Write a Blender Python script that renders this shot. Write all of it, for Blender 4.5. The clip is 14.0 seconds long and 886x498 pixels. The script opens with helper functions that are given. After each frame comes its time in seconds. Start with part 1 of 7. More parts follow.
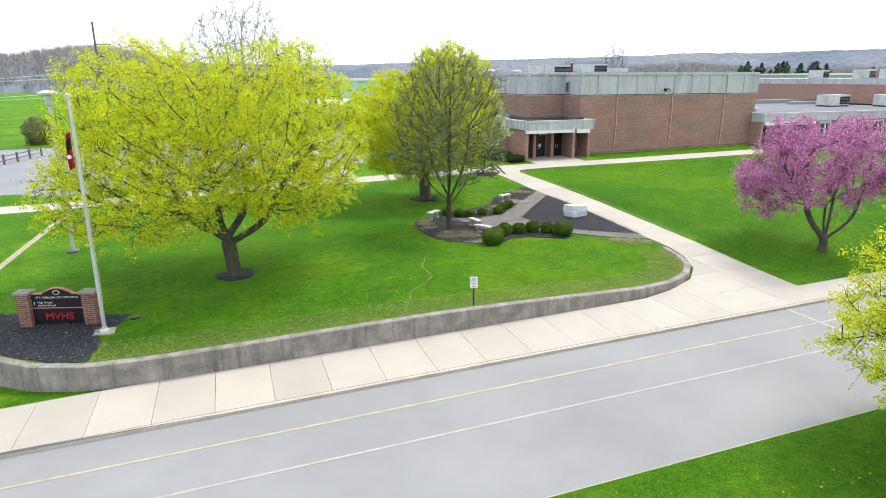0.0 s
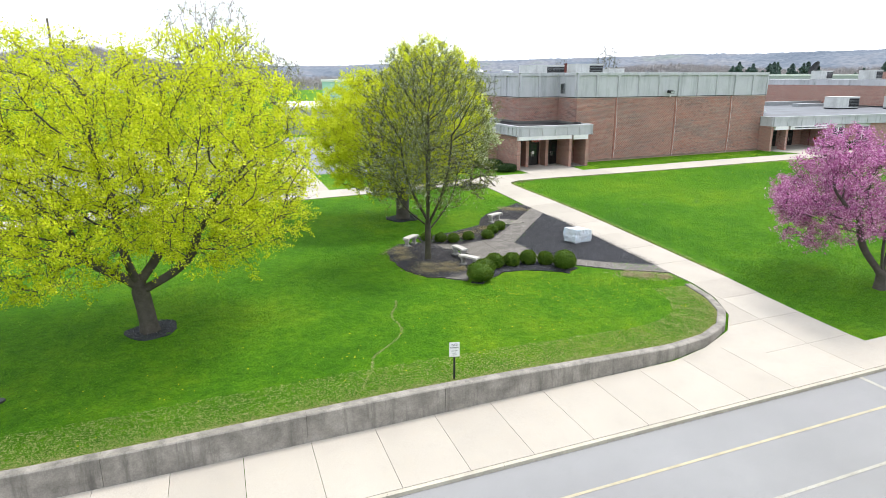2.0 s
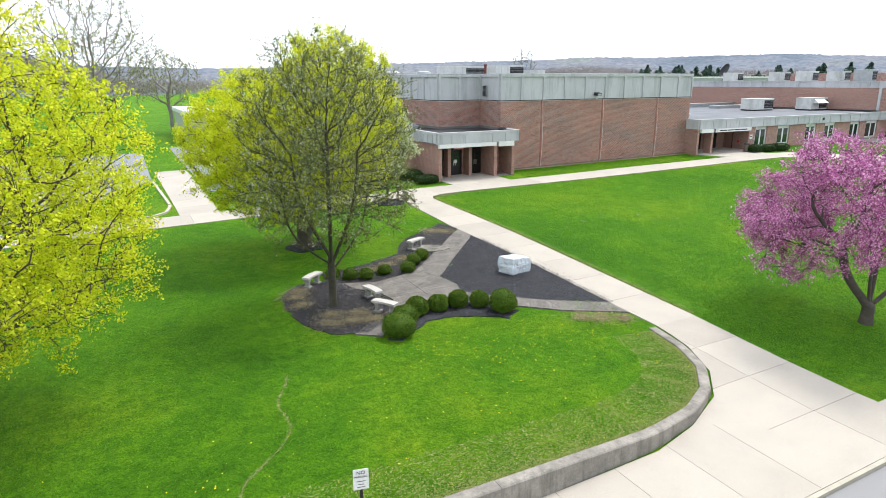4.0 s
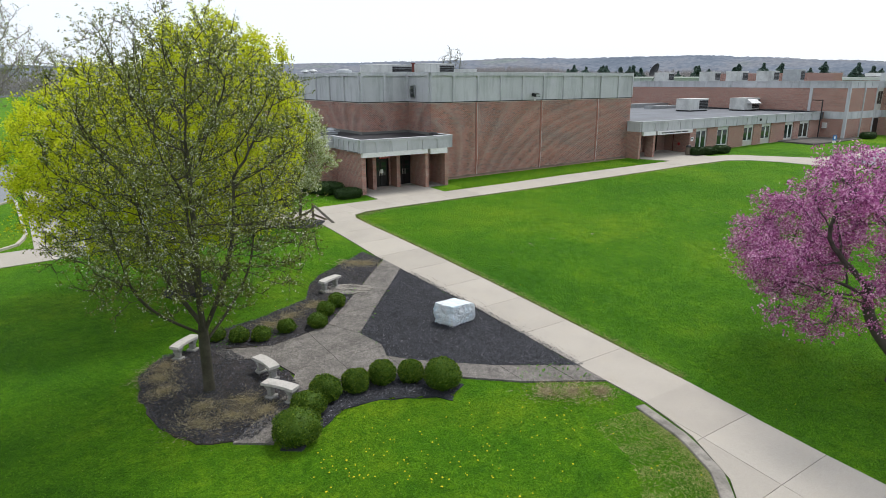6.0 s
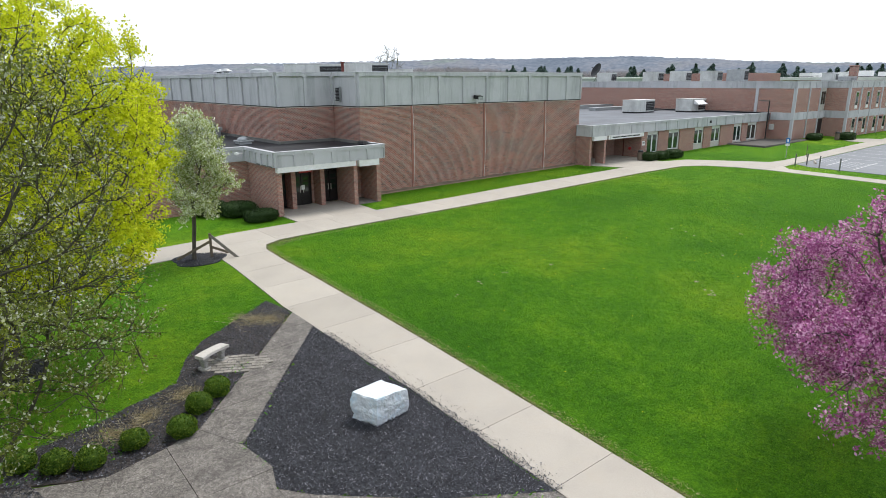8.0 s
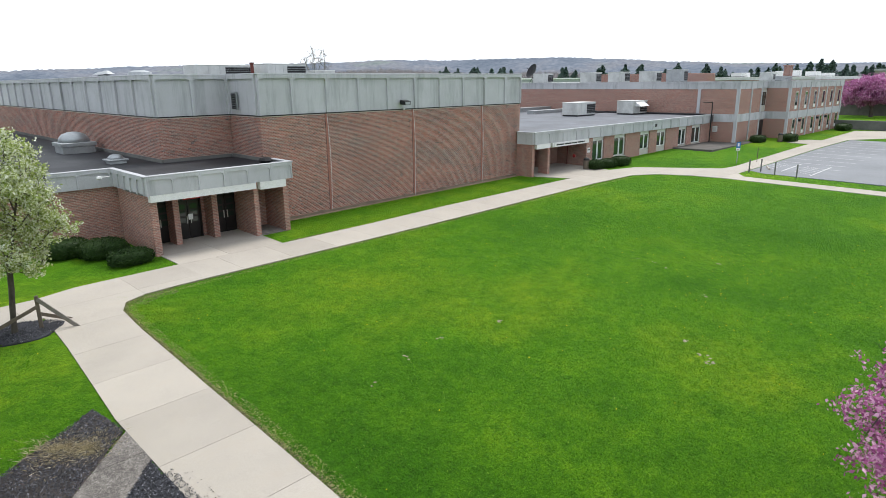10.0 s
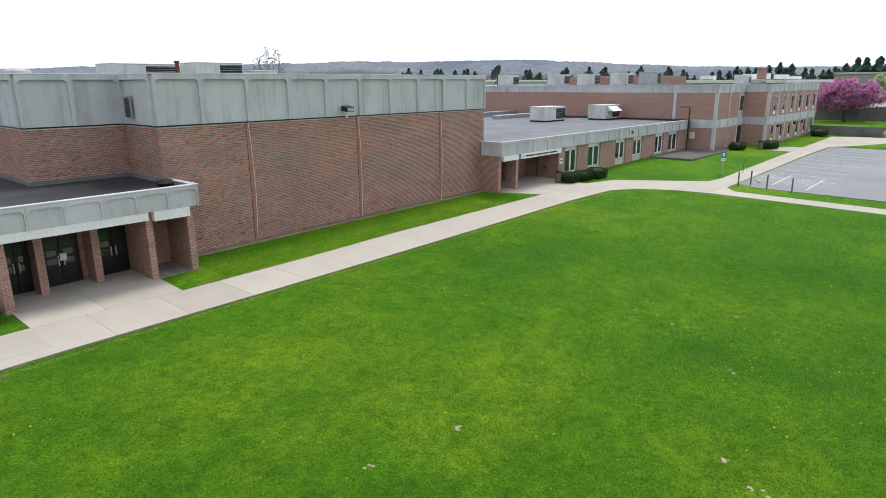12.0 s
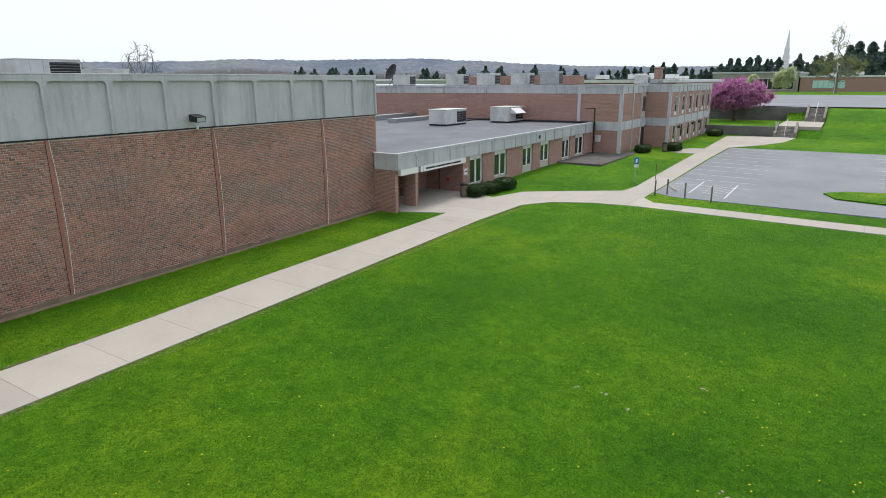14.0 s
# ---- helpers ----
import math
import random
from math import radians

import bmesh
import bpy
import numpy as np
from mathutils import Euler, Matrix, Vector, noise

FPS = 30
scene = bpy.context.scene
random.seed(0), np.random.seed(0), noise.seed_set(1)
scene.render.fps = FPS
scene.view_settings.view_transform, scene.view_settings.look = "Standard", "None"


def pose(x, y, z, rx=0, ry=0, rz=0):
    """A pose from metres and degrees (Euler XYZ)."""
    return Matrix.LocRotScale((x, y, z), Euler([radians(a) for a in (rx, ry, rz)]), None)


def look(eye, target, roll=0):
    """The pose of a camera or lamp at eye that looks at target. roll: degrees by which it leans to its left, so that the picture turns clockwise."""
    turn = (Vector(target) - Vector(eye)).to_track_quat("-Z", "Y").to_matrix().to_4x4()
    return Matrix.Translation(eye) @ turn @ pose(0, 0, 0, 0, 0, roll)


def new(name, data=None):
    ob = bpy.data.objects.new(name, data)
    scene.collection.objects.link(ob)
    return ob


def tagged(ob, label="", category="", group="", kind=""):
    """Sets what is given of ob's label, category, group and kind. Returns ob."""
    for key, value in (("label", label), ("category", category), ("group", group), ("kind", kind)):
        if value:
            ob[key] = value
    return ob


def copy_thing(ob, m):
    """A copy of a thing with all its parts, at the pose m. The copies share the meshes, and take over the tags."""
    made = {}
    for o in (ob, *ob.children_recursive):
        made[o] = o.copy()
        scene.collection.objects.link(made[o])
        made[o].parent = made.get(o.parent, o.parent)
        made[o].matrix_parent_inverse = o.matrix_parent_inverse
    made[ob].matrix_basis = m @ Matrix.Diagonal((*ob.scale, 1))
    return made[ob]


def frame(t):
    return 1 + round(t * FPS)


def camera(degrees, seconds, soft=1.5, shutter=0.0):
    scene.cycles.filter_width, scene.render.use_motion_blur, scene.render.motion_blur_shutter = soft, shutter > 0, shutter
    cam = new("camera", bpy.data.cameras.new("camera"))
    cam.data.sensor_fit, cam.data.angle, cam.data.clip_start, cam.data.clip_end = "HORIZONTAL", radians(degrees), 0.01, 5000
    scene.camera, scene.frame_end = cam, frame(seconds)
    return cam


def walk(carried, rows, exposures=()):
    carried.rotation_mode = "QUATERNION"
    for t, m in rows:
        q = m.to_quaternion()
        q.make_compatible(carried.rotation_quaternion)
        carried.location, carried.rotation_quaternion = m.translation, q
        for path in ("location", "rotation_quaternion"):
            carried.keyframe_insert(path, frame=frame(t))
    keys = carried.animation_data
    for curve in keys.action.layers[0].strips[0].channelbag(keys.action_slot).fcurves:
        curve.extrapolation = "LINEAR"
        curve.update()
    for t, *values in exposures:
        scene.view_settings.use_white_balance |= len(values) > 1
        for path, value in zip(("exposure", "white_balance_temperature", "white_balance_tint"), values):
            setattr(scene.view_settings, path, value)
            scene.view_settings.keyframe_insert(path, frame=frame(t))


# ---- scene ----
cam = camera(71.0, 14.0, 0.55)
PATH = [
    (0, (0.112, -0.066, 8.988), (0.738, 1.757, 8.456), -0.2),
    (0.5, (0.707, 1.363, 8.952), (1.337, 3.186, 8.422), -0.2),
    (1, (1.366, 2.784, 8.971), (1.999, 4.606, 8.441), -0.2),
    (1.5, (2.034, 4.201, 8.967), (2.67, 6.022, 8.437), -0.2),
    (2, (2.686, 5.584, 8.986), (3.342, 7.398, 8.456), -0.2),
    (2.5, (3.31, 7.01, 8.979), (4.006, 8.808, 8.447), -0.1),
    (3, (3.973, 8.4, 8.973), (4.734, 10.171, 8.44), -0.1),
    (3.2, (4.224, 8.951, 8.953), (5.014, 10.71, 8.422), -0.1),
    (5.3, (7.44, 14.646, 8.82), (8.444, 16.295, 8.297), -0.2),
    (5.5, (7.799, 15.198, 8.832), (8.823, 16.834, 8.307), -0.1),
    (6, (8.667, 16.473, 8.819), (9.734, 18.081, 8.296), -0.2),
    (6.5, (9.58, 17.69, 8.813), (10.679, 19.277, 8.291), -0.2),
    (7, (10.558, 18.883, 8.824), (11.687, 20.45, 8.302), -0.3),
    (7.2, (10.974, 19.373, 8.83), (12.116, 20.931, 8.31), -0.1),
    (7.5, (11.599, 20.106, 8.836), (12.771, 21.64, 8.313), -0.3),
    (8, (12.722, 21.336, 8.83), (13.935, 22.838, 8.308), -0.3),
    (8.5, (13.918, 22.615, 8.835), (15.172, 24.083, 8.313), -0.3),
    (8.7, (14.4, 23.11, 8.854), (15.667, 24.567, 8.33), -0.5),
    (10.8, (19.91, 27.962, 8.939), (21.312, 29.292, 8.423), -0.4),
    (11, (20.435, 28.401, 8.954), (21.843, 29.724, 8.437), -0.4),
    (11.5, (21.838, 29.432, 8.946), (23.258, 30.742, 8.429), -0.4),
    (12, (23.212, 30.439, 8.943), (24.647, 31.733, 8.428), -0.4),
    (12.5, (24.573, 31.404, 8.988), (26.027, 32.677, 8.473), -0.5),
    (13, (25.986, 32.333, 9.006), (27.489, 33.547, 8.49), -0.5),
    (13.5, (27.357, 33.273, 9.05), (28.922, 34.408, 8.532), -0.5),
    (14, (28.732, 34.19, 9.1), (30.353, 35.241, 8.579), -0.4),
]
walk(cam, [(t, look(eye, target, roll)) for t, eye, target, roll in PATH],
     [(0, 0.66), (1.5, 0.70), (3, 0.80), (5.5, 0.22), (6.5, -0.01), (7.5, 0.10), (8.5, 0.29), (11, 0.24), (12.5, 0.16), (14, 0.01)])

# ---- light ----
world = bpy.data.worlds.new("sky")
scene.world = world
world.use_nodes = True
wn, wl = world.node_tree.nodes, world.node_tree.links
SUN_EL, SUN_AZ = 60.0, 16.0       # degrees; azimuth counted from +x towards +y
sky = wn.new("ShaderNodeTexSky")
sky.sky_type, sky.sun_disc = "NISHITA", False
sky.sun_elevation, sky.sun_rotation = radians(SUN_EL), radians(90 - SUN_AZ)
sky.dust_density, sky.air_density = 3.0, 1.0
veil = wn.new("ShaderNodeMix")
veil.data_type = "RGBA"
veil.inputs[0].default_value = 0.80
veil.inputs[7].default_value = (9.1, 9.8, 10.7, 1)      # thin bright cloud over the whole sky
wl.new(sky.outputs[0], veil.inputs[6])
back = wn["Background"]
wl.new(veil.outputs[2], back.inputs[0])
back.inputs[1].default_value = 0.118
lamp = bpy.data.lights.new("sun", "SUN")
lamp.energy, lamp.angle, lamp.color = 2.3, radians(15), (1.0, 0.965, 0.91)
sun = new("sun", lamp)
_el, _az = radians(SUN_EL), radians(SUN_AZ)
sun.matrix_world = look((100 * math.cos(_az) * math.cos(_el), 100 * math.sin(_az) * math.cos(_el), 100 * math.sin(_el)), (0, 0, 0))


# ---- materials ----
def material(name, rough=0.8, metal=0.0, spec=0.3):
    m = bpy.data.materials.new(name)
    m.use_nodes = True
    b = m.node_tree.nodes["Principled BSDF"]
    b.inputs["Roughness"].default_value, b.inputs["Metallic"].default_value = rough, metal
    b.inputs["Specular IOR Level"].default_value = spec
    return m, m.node_tree.nodes, m.node_tree.links, b


def position(n, l):
    g = n.new("ShaderNodeNewGeometry")
    return g.outputs["Position"]


def noise_tex(n, l, vec, scale, detail=4.0, rough=0.6):
    t = n.new("ShaderNodeTexNoise")
    t.inputs["Scale"].default_value, t.inputs["Detail"].default_value, t.inputs["Roughness"].default_value = scale, detail, rough
    l.new(vec, t.inputs["Vector"])
    return t.outputs["Fac"]


def ramp(n, l, fac, stops):
    r = n.new("ShaderNodeValToRGB")
    e = r.color_ramp.elements
    while len(e) < len(stops):
        e.new(0.5)
    for k, (p, c) in enumerate(stops):
        e[k].position, e[k].color = p, (*c, 1)
    l.new(fac, r.inputs[0])
    return r.outputs[0]


def mix(n, l, a, b, fac, mode="MIX"):
    m = n.new("ShaderNodeMix")
    m.data_type, m.blend_type = "RGBA", mode
    for sock, v in ((m.inputs[0], fac), (m.inputs[6], a), (m.inputs[7], b)):
        if isinstance(v, (int, float)):
            sock.default_value = v
        elif isinstance(v, tuple):
            sock.default_value = (*v, 1)
        else:
            l.new(v, sock)
    return m.outputs[2]


def bump(n, l, bsdf, height, strength, dist):
    b = n.new("ShaderNodeBump")
    b.inputs["Strength"].default_value, b.inputs["Distance"].default_value = strength, dist
    l.new(height, b.inputs["Height"])
    l.new(b.outputs[0], bsdf.inputs["Normal"])


def shade(v, k):
    return tuple(min(1.0, c * k) for c in v)


def surface(name, col, rough=0.8, big=0.5, fine=20.0, spread=0.25, bump_h=0.004, metal=0.0, spec=0.3, per=0.0, stain=None, stain_scale=0.35, streak=0.0):
    """A surface with patches (big), grain (fine), and a piece-to-piece change (per)."""
    m, n, l, b = material(name, rough, metal, spec)
    p = position(n, l)
    f1, f2 = noise_tex(n, l, p, big), noise_tex(n, l, p, fine, 3)
    c = ramp(n, l, f1, [(0.3, shade(col, 1 - spread)), (0.7, shade(col, 1 + spread))])
    c = mix(n, l, c, ramp(n, l, f2, [(0.3, (0.55, 0.55, 0.55)), (0.7, (1.0, 1.0, 1.0))]), 0.5, "MULTIPLY")
    if stain:
        sp = p
        if streak:
            mp = n.new("ShaderNodeMapping")
            mp.inputs["Scale"].default_value = (1, 1, streak)
            l.new(p, mp.inputs["Vector"])
            sp = mp.outputs[0]
        f3 = noise_tex(n, l, sp, stain_scale, 8, 0.75)
        k = ramp(n, l, f3, [(0.5, (0, 0, 0)), (0.68, (0.75, 0.75, 0.75))])
        c = mix(n, l, c, stain, k)
    if per:
        o = n.new("ShaderNodeObjectInfo")
        c = mix(n, l, c, ramp(n, l, o.outputs["Random"], [(0.0, (1 - per,) * 3), (1.0, (1.0, 1.0, 1.0))]), 1.0, "MULTIPLY")
    l.new(c, b.inputs["Base Color"])
    if bump_h:
        bump(n, l, b, f2, 0.6, bump_h)
    return m


def brick_material(name, c1, c2, mortar):
    m, n, l, b = material(name, 0.85)
    s = n.new("ShaderNodeSeparateXYZ")
    l.new(position(n, l), s.inputs[0])
    a = n.new("ShaderNodeMath")
    l.new(s.outputs[0], a.inputs[0])
    l.new(s.outputs[1], a.inputs[1])
    v = n.new("ShaderNodeCombineXYZ")
    l.new(a.outputs[0], v.inputs[0])
    l.new(s.outputs[2], v.inputs[1])
    t = n.new("ShaderNodeTexBrick")
    t.inputs["Scale"].default_value = 1.0
    for key, val in (("Brick Width", 0.215), ("Row Height", 0.082), ("Mortar Size", 0.009), ("Mortar Smooth", 0.3), ("Bias", -0.1)):
        t.inputs[key].default_value = val
    t.inputs["Color1"].default_value, t.inputs["Color2"].default_value, t.inputs["Mortar"].default_value = (*c1, 1), (*c2, 1), (*mortar, 1)
    l.new(v.outputs[0], t.inputs["Vector"])
    st = n.new("ShaderNodeMapping")
    st.inputs["Scale"].default_value = (0.25, 1.4, 1)
    l.new(v.outputs[0], st.inputs["Vector"])
    f = noise_tex(n, l, st.outputs[0], 1.3, 6, 0.7)
    gm = n.new("ShaderNodeMapping")
    gm.inputs["Scale"].default_value = (1.0, 2.8, 1)
    l.new(v.outputs[0], gm.inputs["Vector"])
    g = noise_tex(n, l, gm.outputs[0], 3.2, 3, 0.8)
    c = mix(n, l, t.outputs["Color"], ramp(n, l, f, [(0.32, (0.62, 0.60, 0.60)), (0.62, (1.0, 1.0, 1.0))]), 0.45, "MULTIPLY")
    c = mix(n, l, c, ramp(n, l, g, [(0.36, (0.42, 0.46, 0.50)), (0.5, (0.9, 0.9, 0.9)), (0.64, (1.35, 1.25, 1.2))]), 0.35, "MULTIPLY")
    pale = ramp(n, l, noise_tex(n, l, st.outputs[0], 2.3, 6, 0.8), [(0.60, (0, 0, 0)), (0.75, (0.18, 0.18, 0.18))])
    c = mix(n, l, c, (0.30, 0.24, 0.20), pale)
    l.new(c, b.inputs["Base Color"])
    bump(n, l, b, t.outputs["Fac"], 0.25, -0.004)
    return m


def brick_piece_material(name):
    """Single bricks: each its own shade, with broad weathered patches over the wall."""
    m, n, l, b = material(name, 0.85)
    g, o = n.new("ShaderNodeNewGeometry"), n.new("ShaderNodeObjectInfo")
    a, f = n.new("ShaderNodeMath"), n.new("ShaderNodeMath")
    l.new(g.outputs["Random Per Island"], a.inputs[0])
    l.new(o.outputs["Random"], a.inputs[1])
    f.operation = "FRACT"
    l.new(a.outputs[0], f.inputs[0])
    c = ramp(n, l, f.outputs[0], [(0.0, (0.12, 0.095, 0.090)), (0.05, (0.25, 0.146, 0.122)), (0.30, (0.325, 0.152, 0.118)), (0.60, (0.385, 0.178, 0.136)), (0.85, (0.435, 0.210, 0.162)), (1.0, (0.31, 0.22, 0.19))])
    mp = n.new("ShaderNodeMapping")
    mp.inputs["Scale"].default_value = (0.35, 0.35, 1.1)
    l.new(g.outputs["Position"], mp.inputs["Vector"])
    grey = ramp(n, l, noise_tex(n, l, mp.outputs[0], 1.0, 5, 0.65), [(0.46, (0, 0, 0)), (0.66, (0.55, 0.55, 0.55))])
    c = mix(n, l, c, (0.19, 0.155, 0.145), grey)
    red = ramp(n, l, noise_tex(n, l, mp.outputs[0], 0.6, 3, 0.6), [(0.35, (0.8, 0.8, 0.82)), (0.65, (1.12, 1.05, 1.0))])
    c = mix(n, l, c, red, 0.8, "MULTIPLY")
    c = mix(n, l, c, ramp(n, l, noise_tex(n, l, g.outputs["Position"], 45, 2, 0.6), [(0.3, (0.75, 0.75, 0.75)), (0.7, (1.1, 1.1, 1.1))]), 0.6, "MULTIPLY")
    l.new(c, b.inputs["Base Color"])
    return m


def leaf_material(name, stops, translucent=0.4):
    m, n, l, b = material(name, 0.55, 0.0, 0.2)
    g = n.new("ShaderNodeNewGeometry")
    c = ramp(n, l, g.outputs["Random Per Island"], stops)
    l.new(c, b.inputs["Base Color"])
    tr = n.new("ShaderNodeBsdfTranslucent")
    l.new(c, tr.inputs[0])
    mx = n.new("ShaderNodeMixShader")
    mx.inputs[0].default_value = translucent
    l.new(b.outputs[0], mx.inputs[1])
    l.new(tr.outputs[0], mx.inputs[2])
    l.new(mx.outputs[0], n["Material Output"].inputs[0])
    return m


def grass_material():
    m, n, l, b = material("grass", 0.9, 0.0, 0.1)
    b.inputs["Sheen Weight"].default_value, b.inputs["Sheen Roughness"].default_value = 0.22, 0.30
    b.inputs["Sheen Tint"].default_value = (0.40, 0.85, 0.05, 1)
    p = position(n, l)
    c = ramp(n, l, noise_tex(n, l, p, 0.10, 5, 0.62), [(0.34, (0.036, 0.132, 0.003)), (0.5, (0.068, 0.190, 0.004)), (0.66, (0.132, 0.240, 0.007))])
    c = mix(n, l, c, ramp(n, l, noise_tex(n, l, p, 0.7, 4, 0.65), [(0.36, (0.70, 0.80, 0.7)), (0.52, (1.0, 1.0, 1.0)), (0.68, (1.35, 1.14, 1.2))]), 0.9, "MULTIPLY")
    c = mix(n, l, c, ramp(n, l, noise_tex(n, l, p, 3.1, 4, 0.7), [(0.34, (0.54, 0.66, 0.54)), (0.52, (1.0, 1.0, 1.0)), (0.68, (1.40, 1.22, 1.3))]), 0.9, "MULTIPLY")
    c = mix(n, l, c, ramp(n, l, noise_tex(n, l, p, 16.0, 4, 0.8), [(0.34, (0.36, 0.46, 0.36)), (0.52, (1.0, 1.0, 1.0)), (0.70, (1.7, 1.42, 1.6))]), 0.9, "MULTIPLY")
    c = mix(n, l, c, ramp(n, l, noise_tex(n, l, p, 48.0, 3, 0.8), [(0.36, (0.45, 0.52, 0.45)), (0.53, (1.0, 1.0, 1.0)), (0.70, (1.7, 1.45, 1.7))]), 0.9, "MULTIPLY")
    worn = ramp(n, l, noise_tex(n, l, p, 0.9, 8, 0.85), [(0.62, (0, 0, 0)), (0.78, (0.4, 0.4, 0.4))])
    c = mix(n, l, c, (0.12, 0.17, 0.02), worn)
    l.new(c, b.inputs["Base Color"])
    bump(n, l, b, noise_tex(n, l, p, 9.0, 7, 0.8), 1.0, 0.09)
    return m


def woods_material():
    """Leafless woods in patches of grey, brown and spring green, blued by painted haze."""
    m, n, l, b = material("hazy_bare_woods", 0.9, 0.0, 0.05)
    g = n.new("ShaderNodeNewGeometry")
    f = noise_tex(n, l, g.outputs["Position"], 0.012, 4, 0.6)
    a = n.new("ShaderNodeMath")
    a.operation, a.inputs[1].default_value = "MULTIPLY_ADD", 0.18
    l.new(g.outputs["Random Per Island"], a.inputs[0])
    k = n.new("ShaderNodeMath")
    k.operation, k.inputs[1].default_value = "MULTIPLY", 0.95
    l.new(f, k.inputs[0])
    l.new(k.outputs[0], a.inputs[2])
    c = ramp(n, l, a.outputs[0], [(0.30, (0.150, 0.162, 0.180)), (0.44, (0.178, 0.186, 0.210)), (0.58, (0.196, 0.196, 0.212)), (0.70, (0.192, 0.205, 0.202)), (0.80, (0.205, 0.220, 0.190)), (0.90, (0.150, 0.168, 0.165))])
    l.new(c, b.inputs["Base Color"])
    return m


def aggregate_material():
    """Small stones of many greys and browns set in a dark worn paste."""
    m, n, l, b = material("exposed_aggregate", 0.9)
    p = position(n, l)
    v = n.new("ShaderNodeTexVoronoi")
    v.inputs["Scale"].default_value = 55.0
    l.new(p, v.inputs["Vector"])
    sep = n.new("ShaderNodeSeparateColor")
    l.new(v.outputs["Color"], sep.inputs[0])
    c = ramp(n, l, sep.outputs[0], [(0.0, (0.085, 0.076, 0.070)), (0.5, (0.175, 0.158, 0.145)), (0.9, (0.25, 0.23, 0.21)), (1.0, (0.36, 0.34, 0.32))])
    c = mix(n, l, c, ramp(n, l, noise_tex(n, l, p, 1.6, 6, 0.7), [(0.36, (0.62, 0.62, 0.62)), (0.6, (1.05, 1.05, 1.05))]), 0.9, "MULTIPLY")
    c = mix(n, l, c, ramp(n, l, noise_tex(n, l, p, 9.0, 4, 0.7), [(0.36, (0.7, 0.7, 0.7)), (0.62, (1.15, 1.15, 1.15))]), 0.9, "MULTIPLY")
    l.new(c, b.inputs["Base Color"])
    bump(n, l, b, v.outputs["Distance"], 0.5, 0.008)
    return m


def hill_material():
    """Leafless woods from afar: grey-brown canopy with darker stands and some new green. Blue distance haze is mixed
    into the colours.
    """
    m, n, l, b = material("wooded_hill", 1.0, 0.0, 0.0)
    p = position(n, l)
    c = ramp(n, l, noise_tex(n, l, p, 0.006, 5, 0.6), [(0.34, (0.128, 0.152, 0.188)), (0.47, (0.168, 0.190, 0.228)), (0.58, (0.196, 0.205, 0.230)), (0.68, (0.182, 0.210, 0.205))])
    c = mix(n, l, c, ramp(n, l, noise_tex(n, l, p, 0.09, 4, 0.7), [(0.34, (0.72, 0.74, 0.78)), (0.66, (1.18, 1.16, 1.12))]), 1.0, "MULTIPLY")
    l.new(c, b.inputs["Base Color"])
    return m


GRASS = grass_material()
BRICK = brick_material("brick_wall", (0.415, 0.198, 0.153), (0.24, 0.138, 0.116), (0.48, 0.41, 0.355))
MORTAR = surface("mortar", (0.54, 0.47, 0.41), 0.95, 0.8, 30, 0.12, 0.002, stain=(0.17, 0.15, 0.14), stain_scale=0.5)
BRICK_PIECE = brick_piece_material("brick_piece")
JOINT_RED = surface("red_joint_brick", (0.37, 0.165, 0.128), 0.85, 1.5, 25, 0.12, 0.003)
BRICK_PLAIN = brick_material("brick_sign", (0.27, 0.105, 0.068), (0.13, 0.060, 0.048), (0.34, 0.30, 0.27))
FASCIA = surface("fascia_concrete", (0.545, 0.55, 0.575), 0.8, 0.5, 40, 0.08, 0.001, per=0.08, stain=(0.27, 0.285, 0.29), stain_scale=1.1, streak=0.12)
CONCRETE = surface("walk_concrete", (0.462, 0.420, 0.366), 0.85, 0.8, 40, 0.06, 0.002, per=0.12, stain=(0.40, 0.355, 0.30), stain_scale=1.6)
KERB = surface("kerb_concrete", (0.50, 0.46, 0.38), 0.85, 0.8, 30, 0.15, 0.003, per=0.1, stain=(0.33, 0.30, 0.25), stain_scale=1.2)
OLD_CONCRETE = surface("old_concrete", (0.285, 0.262, 0.232), 0.9, 1.6, 22, 0.35, 0.006, per=0.06, stain=(0.095, 0.088, 0.078), stain_scale=2.6, streak=0.10)
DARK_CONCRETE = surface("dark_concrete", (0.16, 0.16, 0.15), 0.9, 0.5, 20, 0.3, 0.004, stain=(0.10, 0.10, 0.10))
AGGREGATE = aggregate_material()
ASPHALT = surface("old_asphalt", (0.268, 0.266, 0.270), 0.85, 0.25, 45, 0.10, 0.003, stain=(0.24, 0.235, 0.24), stain_scale=0.3)
SLAB_DARK = surface("stained_slab", (0.125, 0.115, 0.105), 0.9, 0.8, 20, 0.25, 0.004, stain=(0.07, 0.066, 0.06), stain_scale=1.5)
LOT_ASPHALT = surface("lot_asphalt", (0.235, 0.245, 0.26), 0.85, 0.15, 30, 0.14, 0.003, stain=(0.18, 0.185, 0.195), stain_scale=0.25)
YELLOW = surface("yellow_paint", (0.43, 0.38, 0.26), 0.8, 2, 30, 0.2, 0, stain=(0.36, 0.34, 0.28), stain_scale=3.0)
WHITE_LINE = surface("pale_line_paint", (0.385, 0.37, 0.32), 0.8, 2, 30, 0.15, 0, stain=(0.38, 0.37, 0.36), stain_scale=3.0)
MULCH = surface("black_mulch", (0.055, 0.058, 0.068), 0.95, 1.5, 25, 0.4, 0.03)
MULCH_BROWN = surface("brown_mulch", (0.085, 0.070, 0.064), 0.95, 1.5, 22, 0.45, 0.03, stain=(0.055, 0.05, 0.052), stain_scale=1.2)
